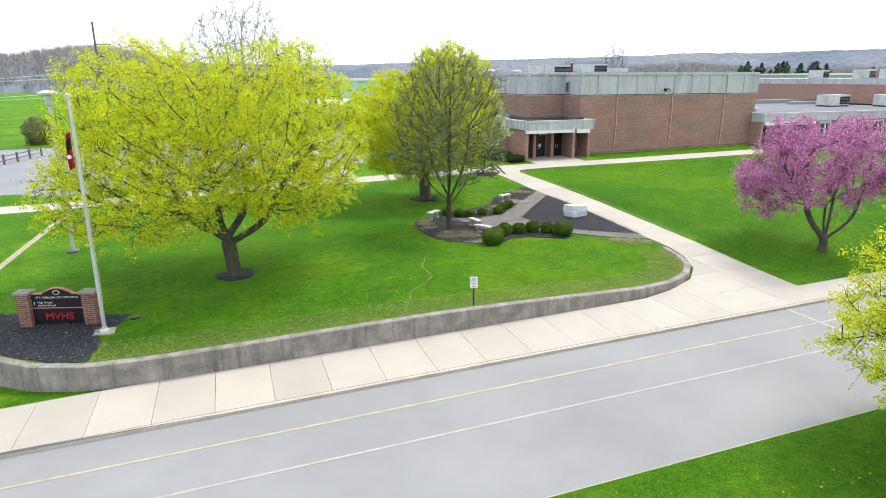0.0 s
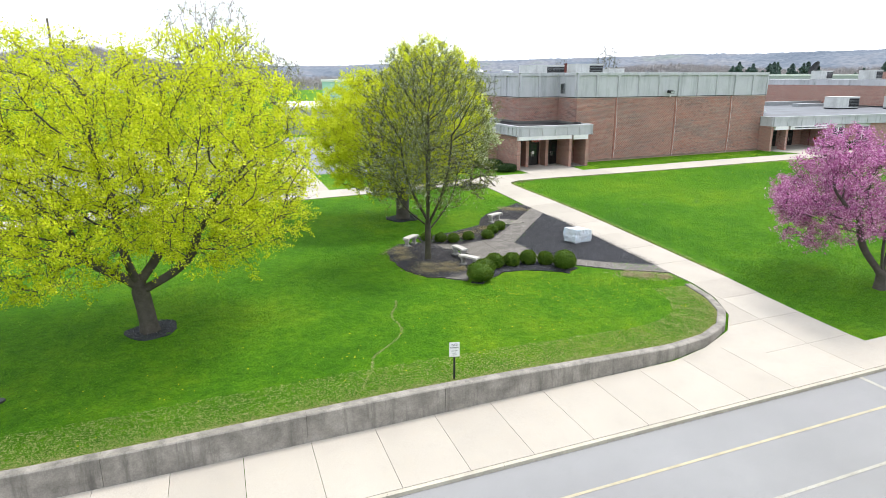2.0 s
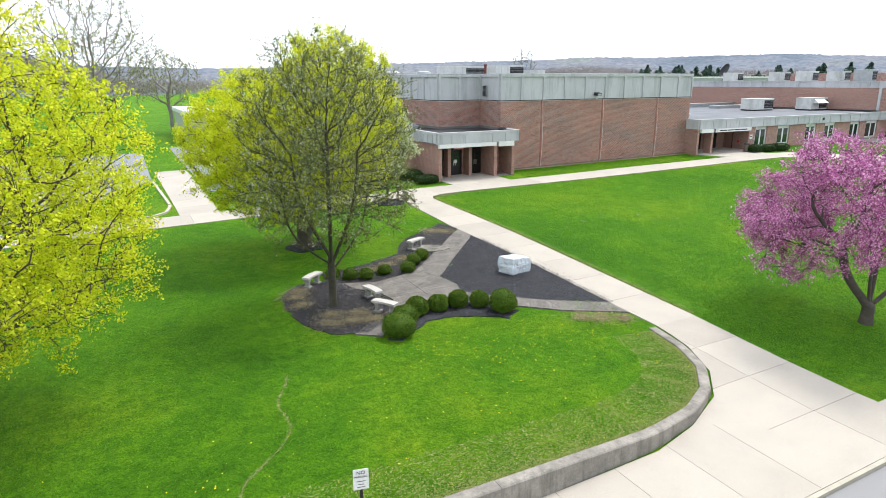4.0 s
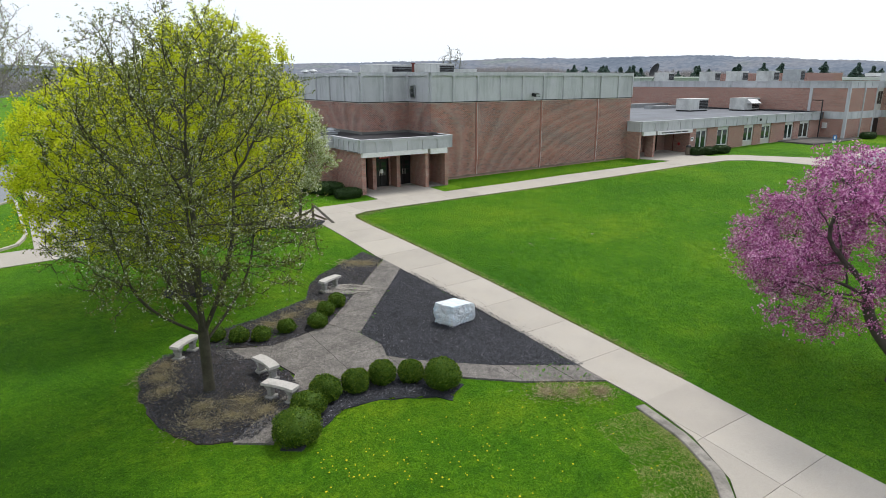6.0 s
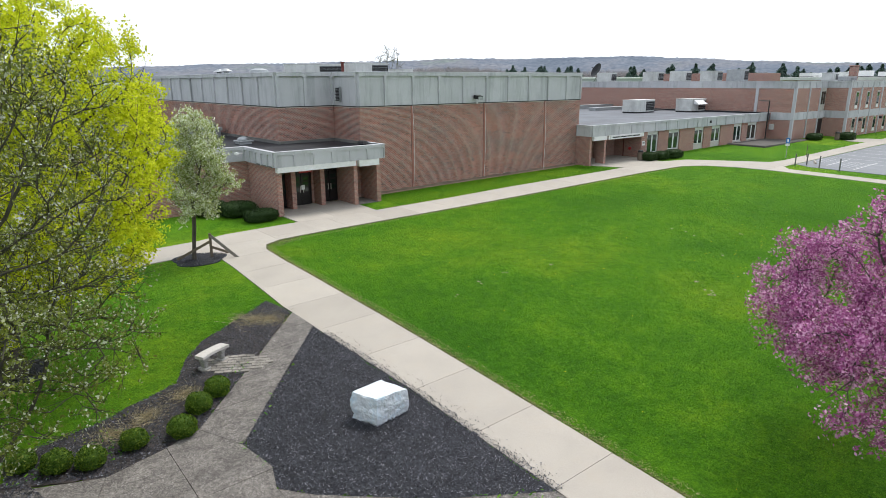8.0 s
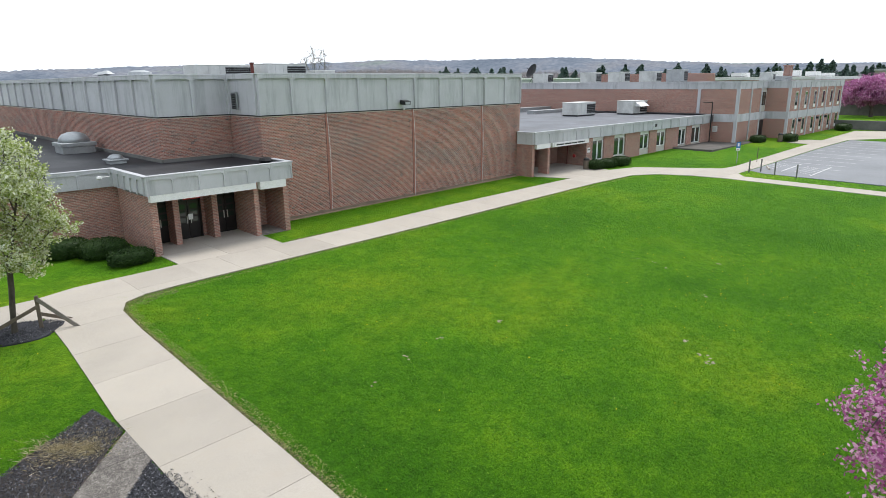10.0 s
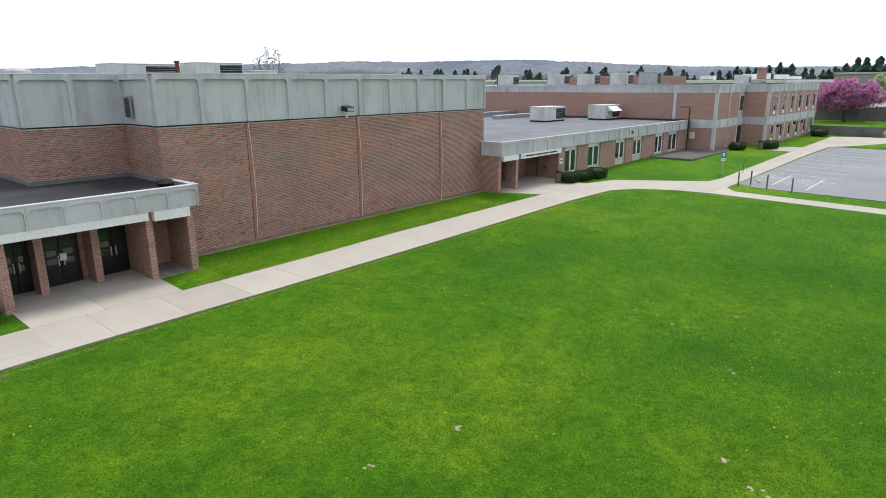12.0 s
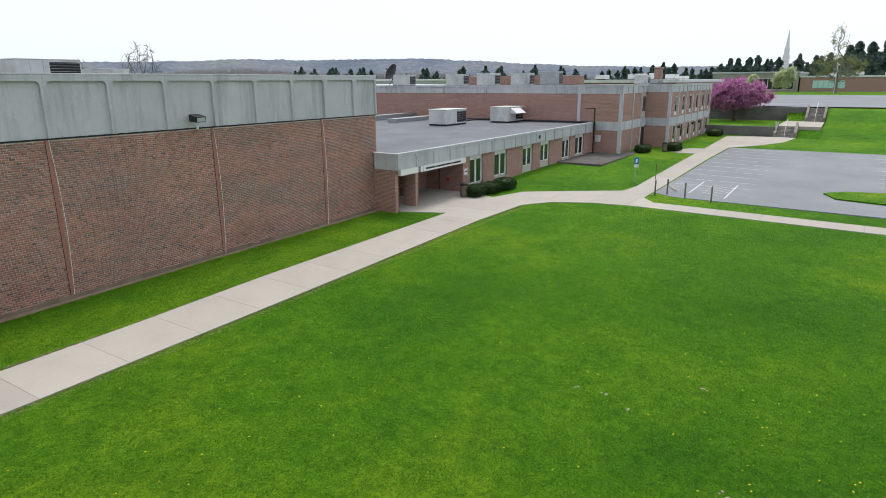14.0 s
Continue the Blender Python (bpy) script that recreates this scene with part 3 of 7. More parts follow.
paving(gym_path, [(28.55, 54.412), (33.9, 54.312), (33.98, 56.5), (33.98, 58.95), (28.69, 58.95), (28.55, 56.6)], [31.0], [56.4], CONCRETE)
# recess floor: darker concrete, its colour standing in for the porch shade
paving(gym_path, [(33.99, 56.6), (35.5, 56.6), (35.5, 58.7), (33.99, 58.7)], [], [], OLD_CONCRETE)
west_path = thing("west_path", "pale concrete path leading to the car park", "path", kind="structure")
paving(west_path, [(-40, 48.6), (-11, 48.9), (4, 50.9), (22.4, 51.4), (22.6, 54.0), (9.0, 53.9), (4, 53.9), (-11, 51.6), (-40, 51.2)], [-38 + 2.6 * k for k in range(24)], [], CONCRETE)
paving(west_path, [(8.2, 53.9), (10.7, 53.9), (10.7, 76), (7.9, 76)], [], [56.5 + 2.6 * k for k in range(8)], CONCRETE)
wing_path = thing("wing_path", "pale concrete path bending past the classroom wing", "path", kind="structure")
paving(wing_path, [(60, 51.95), (65.2, 51.7), (67.2, 50.4), (68.4, 48.0), (68.9, 45.5), (68.9, 10), (70.7, 10), (70.7, 44.6), (72.0, 45.6), (76, 45.6), (76, 47.3), (73.8, 47.6), (71.5, 50.8), (69.4, 53.6), (66.5, 54.5), (60, 54.6)],
       [62.6, 65.2, 67.8, 73.4], [12 + 2.6 * k for k in range(16)], CONCRETE)
paving(wing_path, [(60.6, 54.6), (66.5, 54.5), (67.0, 57.0), (67.0, 60.4), (59.4, 60.4), (59.4, 57.2)], [62.6, 65.2], [57.2], CONCRETE)
paving(wing_path, [(76, 45.6), (107, 45.7), (112, 43.0), (118, 41.0), (125.5, 40.2), (125.5, 43.2), (122.5, 48.4), (97, 47.6), (76, 47.3)], [78.6 + 2.6 * k for k in range(18)], [], CONCRETE)
paving(wing_path, [(98.6, 47.6), (104.2, 47.8), (104.0, 49.0), (100, 51.0), (98.3, 49.4)], [], [], CONCRETE)
kerb = thing("kerb", "worn concrete kerb along the street", "kerb", kind="structure")
kx = [-40 + 3.05 * k for k in range(33)]
for a, b in zip(kx, kx[1:]):
    q = [(a + 0.003, 17.95), (b - 0.003, 17.95), (b - 0.003, 18.055), (a + 0.003, 18.055)]
    part("kerb_stone", Shape().prism(q, lambda x, y: road_z(x) - 0.25, lambda x, y: road_z(x) + (0.022 if y > 18 else 0.004)), KERB, kerb)
for a, b in zip(kx, kx[1:]):
    q = [(a + 0.01, 10.86), (b - 0.01, 10.86), (b - 0.01, 11.05), (a + 0.01, 11.05)]
    part("kerb_stone", Shape().prism(q, lambda x, y: road_z(x) - 0.25, lambda x, y: road_z(x) - 0.03), KERB, kerb)
sheet("car_park", [(73.4, -20), (114, -20), (111, 20), (109.5, 32), (107.2, 45.5), (74.3, 45.5), (73.4, 44.0)], LOT_ASPHALT, "grey asphalt car park with white stall lines", "car park", lambda x, y: ground_z(x, y) + 0.02, 3.0)
sheet("west_car_park", [(-60, 56), (-16, 56.5), (-13, 54.2), (3, 62), (5.0, 66.8), (7.4, 71), (7.6, 95), (-60, 95)], LOT_ASPHALT, "grey asphalt drive and car park", "car park", lambda x, y: ground_z(x, y) + 0.02, 4.0)
sheet("upper_road", [(147.5, -150), (236, -150), (236, 75), (147.5, 75)], LOT_ASPHALT, "pale grey asphalt lot on the upper level", "car park", lambda x, y: ground_z(x, y) + 0.16, 5.0, 0.4)
sheet("hall_forecourt", [(10.95, 62), (21.6, 62), (21.6, 100), (10.95, 100)], LOT_ASPHALT, "grey asphalt forecourt beside the hall", "car park", lambda x, y: ground_z(x, y) + 0.02, 4.0)
stalls = thing("stall_lines", "white painted parking stall lines", "road marking", kind="structure")
for k in range(11):
    x = 79.0 + 2.7 * k
    part("line", Shape().add([(a, b, ground_z(a, b) + 0.035) for a, b in ((x, 39.8), (x + 0.09, 39.8), (x + 0.09, 45.2), (x, 45.2))], [(0, 1, 2, 3)]), STALL_WHITE, stalls)
for k in range(12):
    for y0 in (26.5, 21.0):
        x = 80.0 + 2.7 * k * 0.9
        part("line", Shape().add([(a, b, ground_z(a, b) + 0.035) for a, b in ((x, y0), (x + 0.12, y0), (x + 0.12, y0 + 5.2), (x, y0 + 5.2))], [(0, 1, 2, 3)]), STALL_WHITE, stalls)
part("line", Shape().add([(a, b, ground_z(a, b) + 0.036) for a, b in ((74.6, 40.8), (80.6, 40.8), (80.6, 40.92), (74.6, 40.92))], [(0, 1, 2, 3)]), STALL_WHITE, stalls)
for k in range(5):
    x = 75.2 + 0.9 * k
    part("line", Shape().add([(a, b, ground_z(a, b) + 0.036) for a, b in ((x, 41.0), (x + 0.08, 41.0), (x + 1.14, 42.6), (x + 1.06, 42.6))], [(0, 1, 2, 3)]), STALL_WHITE, stalls)
    part("line", Shape().add([(a, b, ground_z(a, b) + 0.036) for a, b in ((x + 1.2, 44.2), (x + 1.28, 44.2), (x + 2.14, 45.2), (x + 2.06, 45.2))], [(0, 1, 2, 3)]), STALL_WHITE, stalls)
part("line", Shape().add([(a, b, ground_z(a, b) + 0.036) for a, b in ((75.5, 43.3), (81, 43.3), (81, 43.42), (75.5, 43.42))], [(0, 1, 2, 3)]), STALL_WHITE, stalls)

# ---- retaining wall ----
def along(pts, step):
    """Points at even steps along a line."""
    out, rest = [pts[0]], step
    for (xa, ya), (xb, yb) in zip(pts, pts[1:]):
        d = math.hypot(xb - xa, yb - ya)
        t = rest
        while t <= d:
            out.append((xa + (xb - xa) * t / d, ya + (yb - ya) * t / d))
            t += step
        rest = t - d
    return out


def build_retaining_wall():
    w = thing("retaining_wall", "low curved grey concrete retaining wall with stains", "wall", kind="structure")
    pts = along(WALL, 0.5)
    off = []
    for k in range(len(pts)):
        a, b = pts[max(0, k - 1)], pts[min(len(pts) - 1, k + 1)]
        d = math.hypot(b[0] - a[0], b[1] - a[1])
        off.append((-(b[1] - a[1]) / d, (b[0] - a[0]) / d))
    rng, k1 = random.Random(4), 0
    while k1 < len(pts) - 1:
        k0, k1 = k1, min(k1 + rng.choice((7, 8, 9, 10)), len(pts) - 1)
        verts, faces = [], []
        for k in range(k0, k1 + 1):
            (x, y), (nx, ny) = pts[k], off[k]
            e = 0.004 if k == k0 else -0.004 if k == k1 else 0.0
            a, b = pts[max(0, k - 1)], pts[min(len(pts) - 1, k + 1)]
            d = math.hypot(b[0] - a[0], b[1] - a[1])
            x, y = x + (b[0] - a[0]) / d * e, y + (b[1] - a[1]) / d * e
            top = lawn_z(x, y) + 0.05
            low = min(ground_z(x - nx * 0.3, y - ny * 0.3), lawn_z(x, y)) - 0.3
            verts += [(x + nx * u, y + ny * u, z) for u, z in ((-0.17, low), (-0.15, top - 0.03), (-0.12, top), (0.15, top), (0.17, top - 0.03), (0.17, low))]
        n = k1 - k0
        for i in range(n):
            for j in range(6):
                a, b = i * 6 + j, i * 6 + (j + 1) % 6
                faces.append((a, a + 6, b + 6, b))
        faces += [(0, 1, 2, 3, 4, 5), tuple(n * 6 + j for j in (5, 4, 3, 2, 1, 0))]
        part("wall_section", Shape().add(verts, faces), OLD_CONCRETE, w)


build_retaining_wall()


# ---- panels of the concrete fascia ----
def fascia_panel(w, h, rib=0.10, rail=0.22, deep=0.13, fillet=0.14):
    """A precast panel, outward to -y, its lower left corner at the origin."""
    s = Shape()
    s.box(0.004, 0, 0, w - 0.004, 0.14, h)
    s.box(0.004, -deep, 0, rib, 0, h)
    s.box(w - rib, -deep, 0, w - 0.004, 0, h)
    s.box(rib, -deep, h - rail, w - rib, 0, h)
    for x, d in ((rib, 1), (w - rib, -1)):
        pts = [(x, h - rail), (x + d * fillet, h - rail), (x + d * fillet * 0.35, h - rail - fillet * 0.35), (x, h - rail - fillet)]
        if d < 0:
            pts = pts[::-1]
        s.add([(a, -deep, z) for a, z in pts] + [(a, 0, z) for a, z in pts], [(3, 2, 1, 0), (4, 5, 6, 7), (0, 1, 5, 4), (1, 2, 6, 5), (2, 3, 7, 6), (3, 0, 4, 7)])
    return s


def fascia_row(parent, p0, p1, z0, h, count, **kw):
    """A row of alike panels from p0 to p1, facing to the right of that direction."""
    dx, dy = p1[0] - p0[0], p1[1] - p0[1]
    length = math.hypot(dx, dy)
    w = length / count
    me = fascia_panel(w, h, **kw).mesh("fascia_panel", FASCIA)
    turn = math.degrees(math.atan2(dy, dx))
    for k in range(count):
        placed("fascia_panel", me, parent, pose(p0[0] + dx * k / count, p0[1] + dy * k / count, z0, 0, 0, turn))


def coping(parent, x0, y0, x1, y1, z, mat=None):
    part("coping", Shape().soft(x0, y0, z, x1, y1, z + 0.06, 0.012), mat or FASCIA, parent)


# ---- gymnasium ----
GX0, GX1, GY, GW, GYW, GN = 35.7, 59.25, 58.87, 31.4, 62.43, 107.0
GT, GB = 9.42, 7.17
gym = thing("gymnasium", "large windowless brick gymnasium with a pale concrete parapet band", "building")
part("wall", Shape().box(GX0, GY, 0.4, GX1, GY + 0.35, GB), MORTAR, gym)
part("wall", Shape().box(GX0, GY + 0.35, 0.4, GX0 + 0.35, GYW + 0.3, GB), MORTAR, gym)
part("wall", Shape().box(GW, GYW, 0.3, GX0, GYW + 0.35, GB), MORTAR, gym)
part("wall", Shape().box(GW, GYW + 0.35, 0.3, GW + 0.35, GN, GB), MORTAR, gym)
part("wall", Shape().box(GX1 - 0.35, GY + 0.35, 0.4, GX1, GN, GB), BRICK, gym)
part("wall", Shape().box(GW + 0.35, GN - 0.35, 0.3, GX1 - 0.35, GN, GB), BRICK, gym)
part("roof", Shape().box(GX0 + 0.1, GY + 0.1, GT - 0.30, GX1 - 0.1, GN - 0.1, GT - 0.18).box(GW + 0.1, GYW + 0.1, GT - 0.30, GX0 + 0.1, GN - 0.1, GT - 0.18), ROOF, gym)
part("flashing", Shape().box(GX0 - 0.02, GY - 0.025, GB - 0.05, GX1 + 0.02, GY + 0.3, GB + 0.01).box(GW - 0.025, GYW - 0.02, GB - 0.05, GX0, GYW + 0.3, GB + 0.01).box(GW - 0.025, GYW, GB - 0.05, GW + 0.3, GN, GB + 0.01).box(GX0 - 0.025, GY, GB - 0.05, GX0 + 0.3, GYW, GB + 0.01), BLACK, gym)
fascia_row(gym, (GX0, GY + 0.02), (GX0 + 2.18, GY + 0.02), GB + 0.01, GT - GB, 1)
fascia_row(gym, (GX0 + 2.18, GY + 0.02), (GX0 + 2.18 + 2.425 * 8, GY + 0.02), GB + 0.01, GT - GB, 8)
fascia_row(gym, (GX0 + 2.18 + 2.425 * 8, GY + 0.02), (GX1 + 0.02, GY + 0.02), GB + 0.01, GT - GB, 1)
fascia_row(gym, (GX0 + 0.02, GYW - 0.08), (GX0 + 0.02, GY + 0.16), GB + 0.01, GT - GB, 1, rib=0.14)
fascia_row(gym, (GW, GYW + 0.02), (GX0 - 0.08, GYW + 0.02), GB + 0.01, GT - GB, 2)
fascia_row(gym, (GW + 0.02, GN), (GW + 0.02, GYW + 0.16), GB + 0.01, GT - GB, 15)
fascia_row(gym, (GX1 - 0.02, GY + 0.16), (GX1 - 0.02, GN), GB + 0.01, GT - GB, 19)
for q in ((GX0 - 0.09, GY - 0.1, GX1 + 0.1, GY + 0.25), (GX0 - 0.1, GY + 0.25, GX0 + 0.22, GYW - 0.1), (GW - 0.1, GYW - 0.1, GX0 + 0.22, GYW + 0.25), (GW - 0.1, GYW + 0.25, GW + 0.25, GN), (GX1 - 0.25, GY + 0.25, GX1 + 0.1, GN)):
    coping(gym, *q[:4], GT + 0.012)
for x in (40.2, 47.38, 54.56):
    part("control_joint", Shape().box(x - 0.10, GY - 0.010, 0.6, x + 0.045, GY, GB - 0.06), JOINT_RED, gym, "plain red brick strip beside a wall joint")
    part("joint_gap", Shape().box(x - 0.12, GY - 0.014, 0.6, x - 0.10, GY, GB - 0.06), BLACK, gym, "dark open wall joint")
    s = Shape()
    pts = [(x + 0.02 + 0.12 * math.sin(math.pi * k / 8), GY - 0.03, GB - 0.05 - (GB - 1.2) * k / 8) for k in range(9)]
    for a, b in zip(pts, pts[1:]):
        s.tube(a, b, 0.012, n=5, caps=False)
    part("conduit", s, WHITE, gym, "thin pale cable down the wall")
tops = [(GX0 + 0.2 + 0.5 * k, 0.17 + 0.10 * noise.noise((0.65 * k, 5, 0))) for k in range(47)]
foot = [(x, y, z) for x, h in tops for y, z in ((GY - 0.03, 0.6), (GY - 0.03, ground_z(x, GY) + h), (GY, ground_z(x, GY) + h))]
s = Shape().add(foot, [(3 * k + a, 3 * k + 3 + a, 3 * k + 4 + a, 3 * k + 1 + a) for k in range(46) for a in (0, 1)])
part("base_course", s, SOIL_CRUST, gym, "mortar-smeared foot of the wall")
sheet("soil_strip", [(GX0 + 0.3, 58.5), (47, 58.62), (GX1, 58.5), (GX1, 58.86), (GX0 + 0.3, 58.86)], SOIL, "strip of bare soil at the foot of the wall", "soil", lambda x, y: ground_z(x, y) + 0.015, 0.8, 0.05)
lv = part("louvre", Shape().box(GX0 - 0.16, 61.16, 7.48, GX0 - 0.06, 61.72, 8.48), GREY_METAL, gym, "dark grey metal louvre")
for k in range(9):
    z = 7.53 + 0.1 * k
    part("slat", Shape().add([(GX0 - 0.21, 61.18, z), (GX0 - 0.21, 61.70, z), (GX0 - 0.15, 61.70, z + 0.07), (GX0 - 0.15, 61.18, z + 0.07), (GX0 - 0.21, 61.18, z - 0.012), (GX0 - 0.21, 61.70, z - 0.012)], [(0, 3, 2, 1), (4, 0, 1, 5)]), BLACK, lv)

flood = thing("floodlight", "black box floodlight on the brick wall under the parapet", "floodlight", m=pose(46.3, GY - 0.05, 7.42))
part("housing", Shape().add([(-0.26, -0.62, 0.02), (0.26, -0.62, 0.02), (0.26, -0.18, 0.06), (-0.26, -0.18, 0.06), (-0.26, -0.66, 0.26), (0.26, -0.66, 0.26), (0.26, -0.18, 0.36), (-0.26, -0.18, 0.36)],
                            [(0, 3, 2, 1), (4, 5, 6, 7), (0, 1, 5, 4), (1, 2, 6, 5), (2, 3, 7, 6), (3, 0, 4, 7)]), BLACK, flood)
part("lens", Shape().box(-0.21, -0.668, 0.05, 0.21, -0.645, 0.225), GREY_METAL, flood, "pale reflecting lens")
part("bracket", Shape().box(-0.05, -0.2, 0.12, 0.05, 0.05, 0.2).box(-0.1, 0.0, 0.05, 0.1, 0.05, 0.3), BLACK, flood)
part("junction_box", Shape().soft(0.18, -0.03, -0.32, 0.3, 0.05, -0.18, 0.01), WHITE, flood)


def vent_unit(name, label, x, y, z, w, d, h, slats=True, mat=None, group="", turn=0):
    """A rooftop air unit: casing, base, louvred end, top lip."""
    t = thing(name, label, "air unit", group, m=pose(x, y, z, 0, 0, turn))
    part("base_rail", Shape().box(-w / 2 + 0.05, -d / 2 + 0.05, 0, w / 2 - 0.05, d / 2 - 0.05, 0.16), BLACK, t)
    part("casing", Shape().soft(-w / 2, -d / 2, 0.14, w / 2, d / 2, h, 0.03), mat or UNIT, t)
    part("top_lip", Shape().soft(-w / 2 - 0.03, -d / 2 - 0.03, h - 0.06, w / 2 + 0.03, d / 2 + 0.03, h + 0.02, 0.02), mat or UNIT, t)
    if slats:
        g = part("grille", Shape().box(w / 2 - 0.5 * w, -d / 2 - 0.012, 0.28, w / 2 - 0.06, -d / 2, h - 0.2), BLACK, t, "dark louvred grille")
        for k in range(6):
            zz = 0.33 + (h - 0.6) * k / 5
            part("slat", Shape().box(0.0, -d / 2 - 0.03, zz, w / 2 - 0.07, -d / 2 - 0.012, zz + 0.025), GREY_METAL, g)
    for k in range(1, 3):
        x0 = -w / 2 + w * k / 5
        part("seam", Shape().box(x0 - 0.012, -d / 2 - 0.008, 0.16, x0 + 0.012, -d / 2, h - 0.07), GREY_METAL, t)
    return t


RZ = GT - 0.18
vent_unit("rooftop_unit", "large pale grey rooftop air unit on the gymnasium", 46.6, 86.0, RZ, 5.6, 3.0, 1.45, True, UNIT)
vent_unit("rooftop_unit", "large pale grey rooftop air unit on the gymnasium", 52.4, 84.5, RZ, 4.4, 3.0, 1.6)
vent_unit("rooftop_unit", "low flat-topped grey rooftop unit on the gymnasium", 58.0, 86.0, RZ, 2.6, 2.8, 1.0, False)
single("exhaust_stack", Shape().tube((48.3, 82.5, RZ), (48.3, 82.5, RZ + 1.5), 0.16, n=10).tube((48.3, 82.5, RZ + 1.5), (48.3, 82.5, RZ + 1.65), 0.22, n=10), RUST, "short rust-red exhaust stack on the roof", "stack")
single("roof_vent", Shape().lathe(33.5, 70, [(0.35, RZ), (0.35, RZ + 0.3), (0.75, RZ + 0.32), (0.7, RZ + 0.5), (0.3, RZ + 0.62)], 14), GREY_METAL, "round grey metal roof vent", "roof vent", "roof vents", smooth=False)
single("roof_vent", Shape().lathe(34.6, 80, [(0.2, RZ), (0.2, RZ + 0.5), (0.6, RZ + 0.55), (0.15, RZ + 0.8)], 14), GREY_METAL, "round grey metal roof vent", "roof vent", "roof vents")
single("roof_vent", Shape().lathe(35.4, 84, [(0.2, RZ), (0.2, RZ + 0.5), (0.6, RZ + 0.55), (0.15, RZ + 0.8)], 14), GREY_METAL, "round grey metal roof vent", "roof vent", "roof vents")


def door_leaf(parent, x, w, y, z0, h, glass_rows=3):
    """A dark metal door facing -y with small square lights and a pull bar."""
    d = part("door", Shape().soft(x, y, z0, x + w, y + 0.06, z0 + h, 0.008), DOOR_BLACK, parent, "dark bronze metal entrance door")
    for k in range(glass_rows):
        z = z0 + h * (0.42 + 0.17 * k)
        part("pane", Shape().box(x + w * 0.2, y - 0.006, z, x + w * 0.8, y - 0.001, z + h * 0.12), GLASS, d)
    return d


def pull(parent, x, y, z):
    part("door_handle", Shape().box(x - 0.025, y - 0.05, z, x + 0.025, y - 0.03, z + 0.42).box(x - 0.02, y - 0.03, z + 0.02, x + 0.02, y, z + 0.06).box(x - 0.02, y - 0.03, z + 0.36, x + 0.02, y, z + 0.40), FRAME, parent, "pale metal pull handle")


# ---- gymnasium entrance with its flat canopy ----
ent = thing("gym_entrance", "brick entrance porch with a pale panelled concrete canopy", "entrance")
CX0, CX1, CY, CB, CT = 28.15, 35.95, 56.3, 3.88, 4.76
part("wall", Shape().box(28.35, 56.6, 0.3, 28.68, 60.9, CB), BRICK, ent)
part("wall", Shape().box(22.0, 61.0, 0.0, 28.68, 61.35, CB), BRICK, ent)
part("wall", Shape().box(22.0, 61.35, 0.0, 22.3, 98, CB), BRICK, ent)
part("wall", Shape().box(28.68, 58.95, 0.3, 34.0, 59.25, CB), BRICK, ent)
part("wall", Shape().box(34.0, 58.7, 0.3, 35.5, 59.0, CB), BRICK, ent)
for x0, x1, y0, y1 in ((33.72, 34.0, 56.6, 58.95), (35.5, 35.8, 56.6, GY), (29.92, 30.22, 57.95, 58.95), (31.98, 32.28, 57.95, 58.95)):
    part("pier", Shape().box(x0, y0, 0.5, x1, y1, CB), BRICK, ent)
part("header", Shape().box(28.30, 56.28, 3.55, 33.74, 56.6, CB - 0.005).box(33.98, 56.28, 3.47, 35.52, 56.6, CB - 0.005), WHITE, ent, "white painted header board")
# porch shade is put into the soffit's dark colour
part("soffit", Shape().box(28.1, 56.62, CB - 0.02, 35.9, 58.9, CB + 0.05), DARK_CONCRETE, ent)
for x in (28.8, 30.4, 32.46):
    part("door_frame", Shape().box(x - 0.1, 58.86, 0.9, x - 0.02, 58.94, 3.05).box(x + 1.28, 58.86, 0.9, x + 1.36, 58.94, 3.05).box(x - 0.1, 58.86, 3.05, x + 1.36, 58.94, 3.52), DOOR_BLACK, ent)
    for k in (0, 1):
        d = door_leaf(ent, x + 0.64 * k - 0.01, 0.62, 58.86, 0.92, 2.12)
        pull(d, x + (0.54 if k == 0 else 0.74), 58.86, 1.75)
part("notice", Shape().box(31.0, 58.80, 1.95, 31.25, 58.82, 2.25), WHITE, ent, "small white paper notice on the door")
board = part("entrance_board", Shape().box(30.45, 57.86, 3.2, 31.35, 57.9, 3.42), RED, ent, "red board lettered in white")
lettering("entrance_letters", "ENTRANCE", 0.16, WHITE, board, pose(30.9, 57.85, 3.305, 90))
part("lamp_globe", Shape().lathe(31.9, 57.7, [(0.02, 3.45), (0.16, 3.48), (0.2, 3.6), (0.12, 3.72)], 12), GOLD, ent, "round yellowish porch lamp")
part("roof", Shape().box(CX0 + 0.1, CY + 0.1, CB + 0.05, 35.9, GY, CT - 0.12).box(22.0, 60.98, CB + 0.05, CX0 + 0.1, 98, CT - 0.12).box(CX0 + 0.1, GY, CB + 0.05, GW, 98, CT - 0.12).box(GW, GY, CB + 0.05, GX0, GYW, CT - 0.12), ROOF_DARK, ent, "black flat roof membrane")
fascia_row(ent, (CX0, CY), (CX1, CY), CB, CT - CB, 6, rail=0.14, rib=0.07, deep=0.07)
fascia_row(ent, (CX0, 60.86), (CX0, CY + 0.14), CB, CT - CB, 5, rail=0.14, rib=0.07, deep=0.07)
fascia_row(ent, (22.0, 60.86), (CX0 - 0.07, 60.86), CB, CT - CB, 4, rail=0.14, rib=0.07, deep=0.07)
fascia_row(ent, (CX1, CY + 0.14), (CX1, GY - 0.1), CB, CT - CB, 1, rail=0.14, rib=0.07, deep=0.07)
